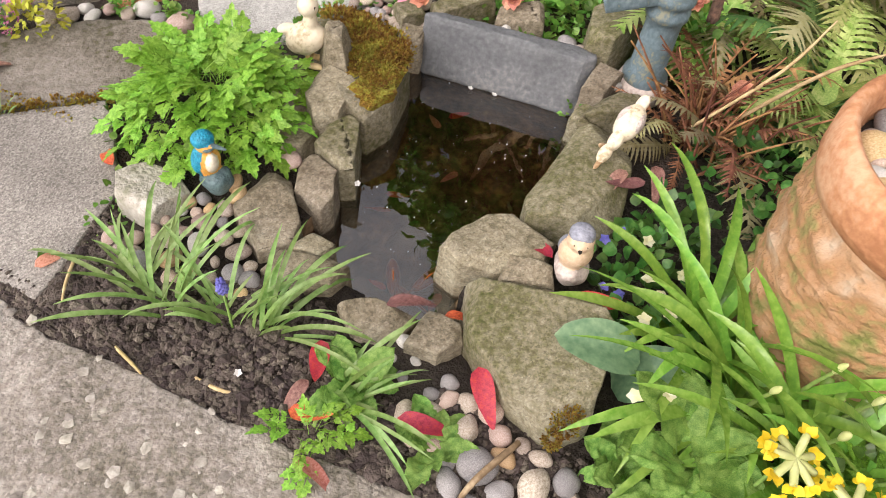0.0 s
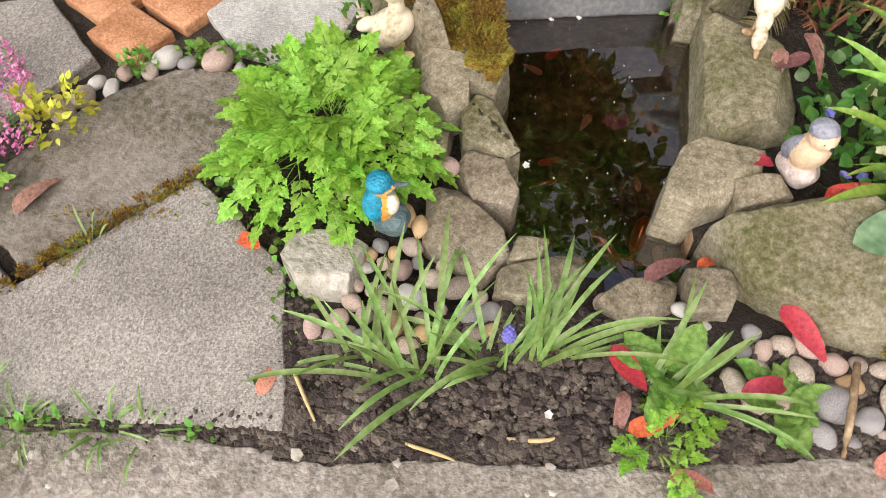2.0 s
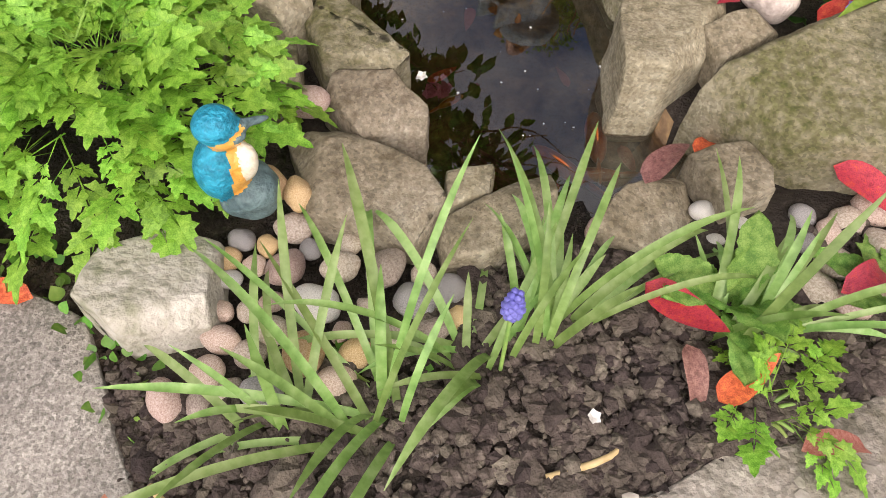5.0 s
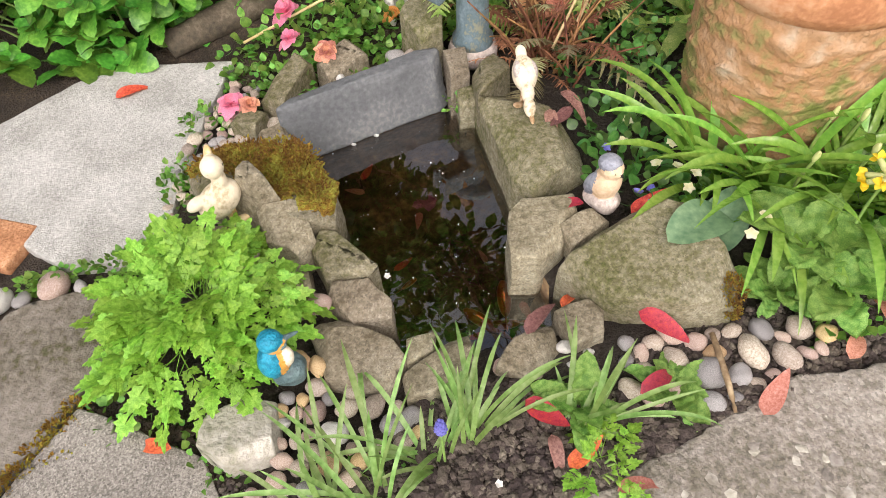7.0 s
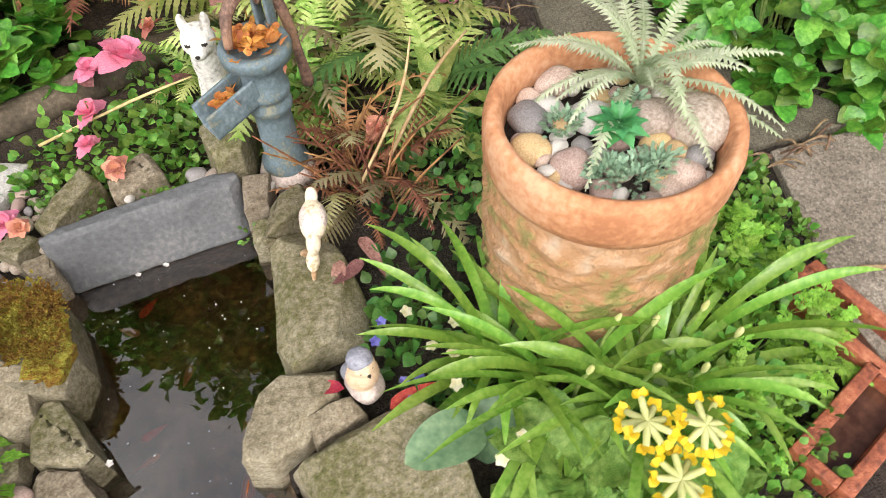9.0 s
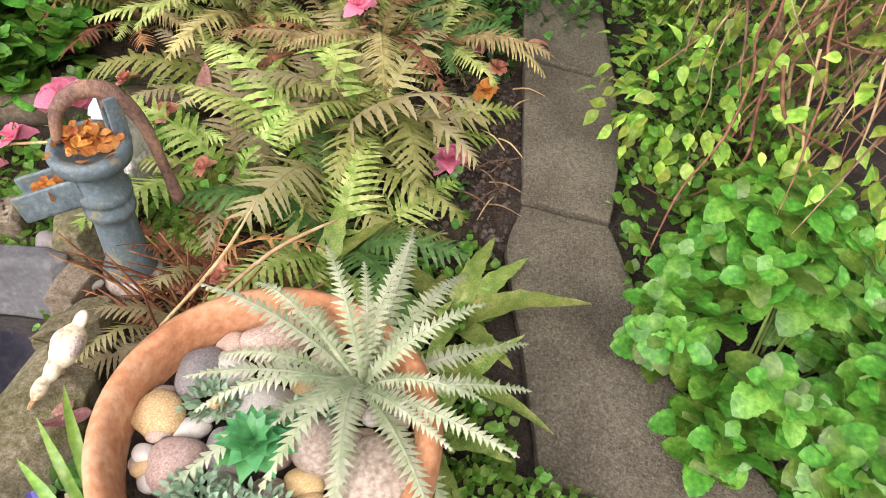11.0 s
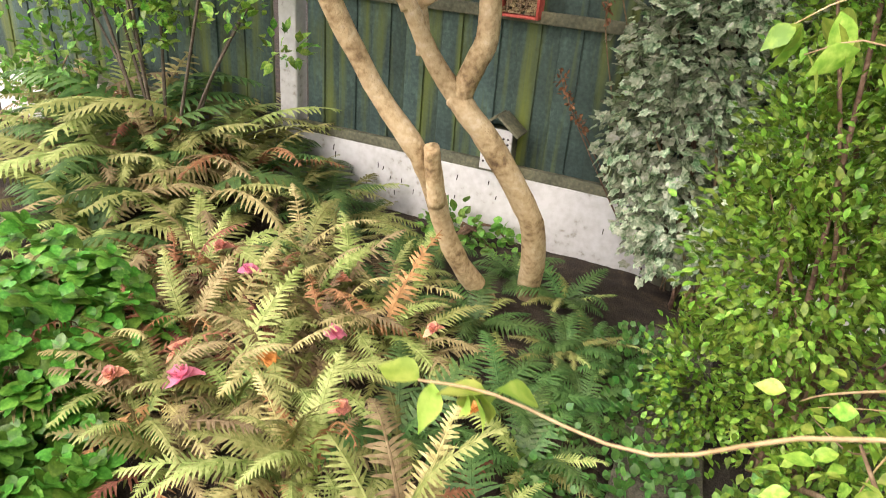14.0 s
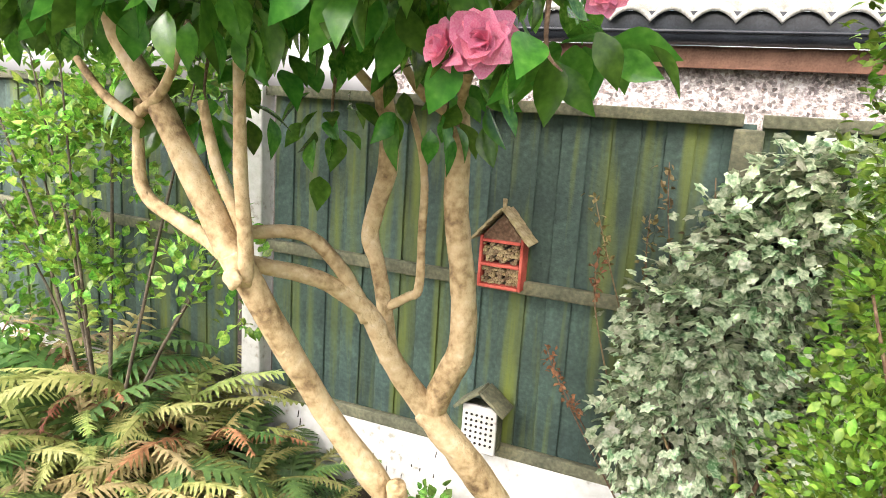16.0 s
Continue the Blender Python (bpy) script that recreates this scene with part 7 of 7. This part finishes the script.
# fallen leaves
LEAFM = {mt.name: [broad_leaf("fallen_leaf", 1, w, mt, 0.02, c, s, 10, 4, 0.0) for s, (w, c) in enumerate(((0.36, 0.5), (0.4, -0.4), (0.32, 0.9)))] for mt in (REDLEAF, BROWNLEAF, SALMON)}
for x, y, z, s, a, mt in ((0.155, 0.785, 0.05, 0.14, -145, REDLEAF), (0.2, 0.79, 0.055, 0.13, -112, BROWNLEAF), (0.05, 0.6, 0.045, 0.13, -78, REDLEAF), (-0.19, 0.69, 0.03, 0.12, -150, REDLEAF), (-0.17, 0.52, 0.015, 0.1, -73, REDLEAF),
                          (-0.17, 0.6, 0.02, 0.1, 170, BROWNLEAF), (-0.1, 0.44, 0.015, 0.11, -100, SALMON), (-0.11, 0.85, 0.02, 0.12, -60, BROWNLEAF), (0.02, 0.91, -0.02, 0.09, -60, REDLEAF), (-0.96, 0.9, 0.015, 0.11, 60, REDLEAF),
                          (-0.9, 0.56, 0.01, 0.09, -20, SALMON), (0.2, 1.14, 0.06, 0.12, 70, REDLEAF), (0.29, 1.05, 0.06, 0.12, -80, REDLEAF), (-1.56, 0.97, 0.012, 0.14, -30, BROWNLEAF), (-1.72, 0.87, 0.012, 0.1, -70, REDLEAF),
                          (0.28, 0.46, 0.012, 0.12, -60, SALMON), (0.55, 0.5, 0.012, 0.12, -60, SALMON), (0.7, 0.5, 0.012, 0.14, -20, SALMON), (-0.95, 2.2, 0.012, 0.12, -80, REDLEAF), (0.28, 1.5, 0.07, 0.11, 160, BROWNLEAF),
                          (0.35, 1.56, 0.07, 0.12, 200, BROWNLEAF), (0.34, 1.48, 0.07, 0.11, 120, BROWNLEAF), (-0.32, 2.45, 0.08, 0.16, 30, BROWNLEAF), (-0.1, 2.38, 0.07, 0.15, -70, BROWNLEAF), (0.03, 2.52, 0.1, 0.14, 30, BROWNLEAF),
                          (0.15, 2.6, 0.12, 0.15, 10, BROWNLEAF), (1.12, 1.55, 0.0, 0.12, 20, SALMON), (1.2, 3.47, 0.012, 0.14, -80, SALMON), (0.08, 1.95, 0.08, 0.1, 0, REDLEAF)):
    thing("fallen_leaf", pose(x, y, z, rnd.uniform(-10, 10), rnd.uniform(-16, 16), a) @ Matrix.Scale(s, 4), {"red_leaf": "bright red fallen leaf", "brown_leaf": "dull purple-brown fallen leaf", "faded_petal": "faded pink-brown fallen leaf"}[mt.name] + (" on the paving" if z < 0.013 else " by the pond stones"), "fallen leaf", "fallen leaves", rnd.choice(LEAFM[mt.name]))


def stick(pts, r, lab, mt=TWIG, name="twig", group="twigs"):
    return thing(name, Matrix(), lab, "twig", group, to_mesh(name, tube(pts, [r] * (len(pts) - 1) + [r * 0.5], 7, None, 0.2), mt))


stick([(1.62, 1.05, 0.008), (1.85, 0.99, 0.01), (2.05, 0.98, 0.008)], 0.008, "dry twig lying on the concrete")
stick([(0.3, 0.68, 0.01), (0.25, 0.56, 0.03), (0.23, 0.49, 0.008)], 0.008, "curved dry twig on the soil")
stick([(-0.84, 0.62, 0.0), (-0.8, 0.55, 0.01), (-0.77, 0.5, 0.0)], 0.004, "thin pale twig on the soil", STRAW)
stick([(-0.4, 0.5, -0.01), (-0.32, 0.5, 0.0), (-0.25, 0.53, -0.01)], 0.005, "thin pale twig on the soil", STRAW)
stick([(-0.6, 0.48, 0.0), (-0.53, 0.46, 0.01), (-0.5, 0.45, 0.008)], 0.004, "thin pale twig on the soil", STRAW)
stick([(0.5, 1.75, 0.15), (0.66, 1.86, 0.3), (0.8, 1.95, 0.36)], 0.006, "dry pale stalk leaning over the ferns", STRAW)
stick([(-0.5, 2.25, 0.05), (-0.2, 2.3, 0.1), (0.0, 2.33, 0.12)], 0.005, "dry pale stalk lying in the bed", STRAW)
stick([(0.4, 1.72, 0.1), (0.55, 1.8, 0.3), (0.62, 1.9, 0.42)], 0.005, "dry pale stalk leaning over the ferns", STRAW)
for k in range(26):
    x, y, a = rnd.uniform(0.85, 1.2), rnd.uniform(2.3, 3.2), rnd.uniform(0, 6.28)
    stick([(x, y, 0.0), (x + 0.06 * math.cos(a), y + 0.06 * math.sin(a), 0.02), (x + 0.13 * math.cos(a), y + 0.13 * math.sin(a), 0.005)], 0.003, "dry stalk lying beside the path", STRAW if k % 2 else TWIG)
for k in range(14):
    x, y, a = rnd.uniform(1.62, 1.9), rnd.uniform(1.42, 1.55), rnd.uniform(0, 6.28)
    stick([(x, y, 0.0), (x + 0.06 * math.cos(a), y + 0.03 * math.sin(a), 0.03), (x + 0.12 * math.cos(a), y + 0.06 * math.sin(a), 0.005)], 0.004, "dry twig under the balm bush")
thing("log", Matrix(), "weathered log edging the bed behind the pond", "log", "", to_mesh("log", tube([(-0.75, 2.42, 0.0), (-0.4, 2.52, 0.02), (-0.05, 2.66, 0.02), (0.25, 2.75, 0.0)], [0.06, 0.06, 0.055, 0.05], 14, None, 0.25), DARKTWIG))


# ---- hollow bricks ----
def hollow_brick(m, lab):
    root = thing("hollow_brick", m, lab, "brick", "hollow bricks")
    b = bmesh.new()
    for dy in (-0.06, 0.06):
        box(0.34, 0.035, 0.07, 0.004, (0, dy, 0.035), b)
    for dx in (-0.16, 0.16):
        box(0.03, 0.084, 0.066, 0.004, (dx, 0, 0.035), b)
    box(0.3, 0.09, 0.012, 0.002, (0, 0, 0.012), b)
    part("body", to_mesh("body", b, BRICKRED), root)
    w = bmesh.new()
    bmesh.ops.create_grid(w, x_segments=1, y_segments=1, size=0.5, matrix=Matrix.Translation((0, 0, 0.024)) @ Matrix.Diagonal((0.29, 0.086, 1, 1)))
    part("rainwater", to_mesh("rainwater", w, RAINWATER), root, None, "brown standing rainwater")
    return root


hollow_brick(pose(1.475, 0.915, -0.03, 0, 0, -74), "wet red hollow brick lying among weeds")
hollow_brick(pose(1.31, 0.665, -0.03, 0, 0, 22), "wet red hollow brick at the bed corner")

# goldfish
for x, y, z, a, s in ((-0.165, 0.995, -0.118, 120, 1.1), (-0.08, 1.035, -0.118, 70, 1.1), (-0.12, 0.96, -0.118, 165, 0.9), (-0.3, 1.18, -0.112, 20, 0.5)):
    f = bmesh.new()
    blob(f, (0, 0, 0), (0.055, 0.018, 0.024), (0, 0, 0), 0, 3, 0.05)
    blob(f, (-0.07, 0, 0), (0.028, 0.004, 0.026), (0, 0, 0), 0, 2, 0.2)
    blob(f, (0, 0, 0.022), (0.024, 0.003, 0.012), (0, 0, 0), 0, 2)
    thing("goldfish", pose(x, y, z, 0, 0, a) @ Matrix.Scale(s, 4), "orange goldfish under the brown water", "goldfish", "goldfish", to_mesh("goldfish", f, GOLDFISH))
for k in range(7):
    thing("sunken_leaf", pose(rnd.uniform(-0.38, 0.0), rnd.uniform(0.95, 1.7), -0.2 + rnd.uniform(0, 0.06), rnd.uniform(-20, 20), rnd.uniform(-20, 20), rnd.uniform(0, 360)) @ Matrix.Scale(rnd.uniform(0.04, 0.08), 4), "brown leaf sunk in the pond", "fallen leaf", "sunken leaves", rnd.choice(LEAFM["faded_petal" if k % 3 else "red_leaf"]))
P = np.stack([rng.uniform(-0.42, 0.06, 60), rng.uniform(0.95, 1.75, 60), np.full(60, -0.082)], -1)
P = np.array([p for p in P if inside(p[0], p[1], POND)])
thing("floating_specks", Matrix(), "tiny pale specks floating on the pond", "debris", "", leaves_mesh("floating_specks", ROUND, P, rng.normal(0, 1, (len(P), 3)) * np.array([1, 1, 0.02]), rng.uniform(0.002, 0.006, len(P)), WHITEPETAL, rng, 0.0), "stuff")


# ---- insect houses ----
hotel = thing("insect_house", pose(-0.076, 5.755, 1.45), "red wooden insect house with reed-filled compartments on the fence", "insect house")
part("back", to_mesh("back", box(0.24, 0.012, 0.3, 0.003), REDPAINT), hotel, pose(0, 0.05, 0.15))
for x in (-0.114, 0.114):
    part("side", to_mesh("side", box(0.016, 0.1, 0.28, 0.003), REDPAINT), hotel, pose(x, 0, 0.14))
for z in (0.008, 0.125, 0.255):
    part("shelf", to_mesh("shelf", box(0.212, 0.1, 0.016, 0.003), REDPAINT), hotel, pose(0, -0.003, z))
# near-black sheets behind the reeds: the shade in the gaps as plain colour
for z in (0.066, 0.19):
    part("filling", to_mesh("filling", box(0.21, 0.03, 0.1, 0.002), DARK), hotel, pose(0, 0.025, z))
reedm = [to_mesh("reed", turned([(0.0, 0), (r, 0), (r, 0.05), (r * 0.55, 0.05), (r * 0.5, 0.04), (0.0, 0.04)], 9), REED) for r in (0.008, 0.011, 0.006)]
for z0 in (0.02, 0.138):
    for i in range(11):
        for j in range(6):
            if rnd.random() < 0.85:
                part("reed", rnd.choice(reedm), hotel, pose(-0.098 + i * 0.0195 + rnd.uniform(-0.004, 0.004), 0.015, z0 + 0.008 + j * 0.0175, 90, 0, 0))
gbl = bmesh.new()
vs = [gbl.verts.new(p) for p in ((-0.122, -0.04, 0.263), (0.122, -0.04, 0.263), (0, -0.04, 0.4), (-0.122, 0.05, 0.263), (0.122, 0.05, 0.263), (0, 0.05, 0.4))]
for q in ((0, 1, 2), (5, 4, 3), (0, 3, 4, 1), (1, 4, 5, 2), (2, 5, 3, 0)):
    gbl.faces.new([vs[i] for i in q])
part("gable", to_mesh("gable", gbl, TWIG, False), hotel, None, "dark brown gable filling")
for sd in (-1, 1):
    for k in range(4):
        part("roof_slat", to_mesh("roof_slat", box(0.062, 0.15, 0.014, 0.003), ROOFWOOD), hotel, pose(sd * (0.028 + k * 0.038), -0.01, 0.42 - 0.011 - k * 0.0435, 0, sd * 49 - sd * 4, 0))
part("finial", to_mesh("finial", box(0.02, 0.02, 0.07, 0.003), ROOFWOOD), hotel, pose(0, -0.04, 0.45))
bee = thing("bee_house", pose(-0.105, 5.72, 0.52), "white wooden bee house with drilled holes on the fence rail", "insect house")
part("front", to_mesh("front", box(0.2, 0.02, 0.27, 0.003), WHITEWALL), bee, pose(0, -0.055, 0.135))
part("body", to_mesh("body", box(0.19, 0.1, 0.26, 0.003), RAIL), bee, pose(0.002, 0.006, 0.13))
# no bores are cut: near-black discs carry the shade inside them
hole = to_mesh("hole", turned([(0.0, 0), (0.007, 0), (0.007, 0.004), (0.0, 0.004)], 10), DARK)
for i in range(6):
    for j in range(6):
        part("hole", hole, bee, pose(-0.075 + 0.03 * i, -0.065, 0.05 + 0.033 * j, 90, 0, 0))
for sd in (-1, 1):
    part("roof", to_mesh("roof", box(0.18, 0.17, 0.018, 0.004), RAIL), bee, pose(sd * 0.075, -0.01, 0.3, 0, sd * 38, 0))

# ---- shrubs by the fence ----
def shrub(name, x, y, lumps, n, tmpl, lo, hi, mt, lab, stems=8, up=0.3, twig=TWIG, hang=0.0):
    root = thing(name, pose(x, y, -0.03), lab, "shrub")
    at, d = cloud(n, lumps, rng, 0.45)
    k = at[:, 2] > 0.02
    at, d = at[k], d[k]
    part("foliage", leaves_mesh("foliage", tmpl, at, d + rng.normal(0, 0.5, d.shape) + np.array([0, 0, up - hang]), rng.uniform(lo, hi, len(at)), mt, rng, 1.3), root)
    for i in range(stems):
        p = at[rnd.randrange(len(at))]
        q = Vector((rnd.uniform(-0.1, 0.1), rnd.uniform(-0.1, 0.1), 0))
        part("stem", to_mesh("stem", tube([q, Vector(p) * 0.45 + Vector((rnd.uniform(-0.1, 0.1), 0, 0.15)), Vector(p)], [0.014, 0.01, 0.004], 7, None, 0.2), twig), root)
    return root


shrub("fresh_green_shrub", 1.75, 4.2, [(0.12, 0.2, 0.55, 0.5, 0.55, 0.6), (0.12, -0.35, 0.3, 0.26, 0.4, 0.35), (0.1, 0.6, 1.2, 0.6, 0.55, 0.75), (0.35, 0.1, 1.6, 0.5, 0.5, 0.6), (0.2, 1.0, 1.9, 0.5, 0.4, 0.6), (0.55, -0.8, 0.9, 0.4, 0.5, 0.8), (0.3, 0.2, 2.2, 0.5, 0.5, 0.5), (0.45, 0.5, 2.6, 0.5, 0.5, 0.4), (-0.15, 0.0, 1.0, 0.4, 0.5, 0.4), (0.6, -0.5, 1.9, 0.4, 0.4, 0.6), (-0.36, 0.2, 0.3, 0.22, 0.4, 0.35), (-0.22, 0.2, 1.3, 0.25, 0.3, 0.4), (-0.18, 0.25, 1.9, 0.25, 0.3, 0.4), (-0.16, 0.3, 2.4, 0.25, 0.3, 0.35), (-0.1, 0.3, 2.75, 0.35, 0.35, 0.3)], 40000, SMALL, 0.026, 0.05, PRIVET, "fresh bright green shrub beside the path end", 26)
shrub("variegated_ivy", 1.2, 5.5, [(-0.24, 0.1, 1.0, 0.4, 0.22, 0.5), (-0.18, 0.1, 1.45, 0.42, 0.22, 0.42), (0.02, 0.12, 1.85, 0.42, 0.2, 0.34), (0.22, 0.1, 2.15, 0.4, 0.18, 0.24), (0.6, 0.1, 1.3, 0.5, 0.2, 0.9), (-0.12, 0.08, 0.5, 0.34, 0.2, 0.32)], 8800, IVYLEAF, 0.045, 0.085, IVY, "cream and green variegated ivy covering the fence", 10, 0.0, hang=0.6)
tufts = [(rnd.uniform(-1.6, 0.95), rnd.uniform(-0.1, 0.25), rnd.uniform(1.15, 3.1), rnd.uniform(0.1, 0.26), 0.12, rnd.uniform(0.09, 0.18)) for k in range(95)]
shrub("background_shrub", -2.3, 5.15, tufts, 4400, OVATE, 0.05, 0.095, BUSHLEAF, "loose shrub with fresh green leaves in front of the fence", 9, 0.7, DARKTWIG)
shrub("background_shrub", -3.6, 5.0, [(0, 0, 0.5, 0.6, 0.4, 0.4), (0.4, 0.1, 0.9, 0.3, 0.3, 0.3)], 900, OVATE, 0.05, 0.09, COVER, "dark green shrub at the foot of the fence", 8)
shrub("low_green_plant", -0.3, 5.55, [(0, 0, 0.12, 0.25, 0.15, 0.16), (0.35, 0, 0.1, 0.15, 0.12, 0.12)], 240, ROUND, 0.04, 0.07, COVER, "low green plants at the foot of the gravel board", 4)
# climber with lime leaves and bare stems
vine = shrub("climber", 2.05, 2.95, [(-0.3, -0.1, 0.35, 0.3, 0.4, 0.3), (-0.15, 0.2, 0.8, 0.35, 0.4, 0.45), (0.1, 0.0, 1.3, 0.4, 0.45, 0.5), (0.15, -0.4, 0.6, 0.3, 0.3, 0.5)], 1050, OVATE, 0.04, 0.08, VINE, "tangled climber with lime-green leaves and bare brown stems", 8, 0.0, hang=0.5)
for i in range(52):
    a = Vector((rnd.uniform(-0.1, 0.45), rnd.uniform(-0.5, 0.4), rnd.uniform(0.7, 1.6)))
    way = Vector((rnd.uniform(-0.5, 0.0), rnd.uniform(-0.35, 0.35), -0.5 if i % 4 else 0.3))
    pts = [a]
    for k in range(6):
        way += Vector((rnd.uniform(-0.1, 0.1), rnd.uniform(-0.12, 0.12), -0.14))
        p = pts[-1] + way.normalized() * rnd.uniform(0.1, 0.2)
        pts.append(Vector((max(p.x, -0.42), p.y, max(p.z, 0.04))))
    w = rnd.uniform(0.0025, 0.006)
    part("stem", to_mesh("stem", tube(pts, [w] * 5 + [w * 0.7, w * 0.4], 6, None, 0.2), (TWIG, REDSTEM, STRAW)[i % 3]), vine)
for i in range(38):
    p = Vector((rnd.uniform(1.78, 2.15), rnd.uniform(2.45, 3.1), rnd.uniform(0.6, 1.5))) - Vector((2.05, 2.95, -0.03))
    way, pts = Vector((rnd.uniform(-0.25, 0.12), rnd.uniform(-0.3, 0.2), rnd.uniform(-1.0, -0.5))), [p]
    for k in range(6):
        way += Vector((rnd.uniform(-0.5, 0.5), rnd.uniform(-0.5, 0.5), rnd.uniform(-0.25, 0.3)))
        q = pts[-1] + way.normalized() * rnd.uniform(0.1, 0.19)
        pts.append(Vector((max(q.x, -0.4), q.y, max(q.z, 0.05))))
    w = rnd.uniform(0.002, 0.006)
    part("stem", to_mesh("stem", tube(pts, [w] * 5 + [w * 0.7, w * 0.4], 6, None, 0.2), (TWIG, REDSTEM, STRAW, REDSTEM)[i % 4]), vine)
for pts, size in (([(2.0, 2.6, 1.4), (1.75, 2.2, 1.66), (1.45, 2.02, 1.735), (1.33, 2.0, 1.685), (1.22, 2.0, 1.69), (1.16, 2.0, 1.68)], 0.04), ([(2.0, 3.1, 1.4), (1.75, 3.1, 1.75), (1.5, 3.1, 1.92), (1.34, 3.12, 1.84)], 0.1), ([(2.0, 3.0, 1.4), (1.75, 2.95, 1.7), (1.5, 2.95, 1.85), (1.38, 2.96, 1.82)], 0.1)):
    part("stem", to_mesh("stem", tube([Vector(p) - Vector((2.05, 2.95, -0.03)) for p in pts], [0.003, 0.0022, 0.0016] + [0.0012] * (len(pts) - 3), 7, None, 0.2), STRAW), vine)
    at = np.array([np.array(pts[-1]) * u + np.array(pts[-2]) * (1 - u) for u in rng.uniform(-0.6, 1.0, 9)]) - np.array([2.05, 2.95, -0.03])
    part("leaves", leaves_mesh("leaves", OVATE, at, rng.normal(0, 0.5, (9, 3)) + np.array([0, 0, -0.6]), rng.uniform(0.7, 1.1, 9) * size, VINE, rng, 1.2), vine)
for k in range(4):
    x = rnd.uniform(0.95, 1.15)
    stick([(x, 5.7, -0.02), (x + rnd.uniform(-0.1, 0.1), 5.66, 1.2), (x + rnd.uniform(-0.2, 0.1), 5.62, rnd.uniform(1.5, 2.2))], 0.006, "bare climbing twig against the fence")
for x, top in ((0.38, 1.75), (0.5, 2.02), (0.62, 1.95), (0.72, 2.2), (0.3, 1.2), (0.42, 1.0)):
    spray = thing("dry_flower_stem", pose(x, 5.66, 0.05), "thin dried flower stem with brown seed leaves against the fence", "dry stem", "dried stems")
    lean = rnd.uniform(-0.12, 0.12)
    line = [Vector((0.75 - 0.4 * x, 0.05, 0.0)), Vector((0.3 - 0.1 * x, 0.03, top * 0.45)), Vector((0.05 + lean * 0.4, 0, top * 0.8)), Vector((lean, 0, top - 0.05))]
    part("stem", to_mesh("stem", tube(line, [0.006, 0.005, 0.004, 0.002], 6, None, 0.2), TWIG), spray)
    q = rng.uniform(0.0, 1.0, 34)
    at = np.stack([0.05 + lean * 0.4 + (lean * 0.6 - 0.05) * q + rng.normal(0, 0.018, 34), rng.normal(0, 0.02, 34), top * 0.8 + (top * 0.2 - 0.05) * q], -1)
    part("seed_leaves", leaves_mesh("seed_leaves", SMALL, at, rng.normal(0, 1, (34, 3)) + np.array([0, 0, 0.6]), rng.uniform(0.025, 0.045, 34), FROND_DRY if x > 0.45 else FROND_BROWN, rng, 1.3), spray)
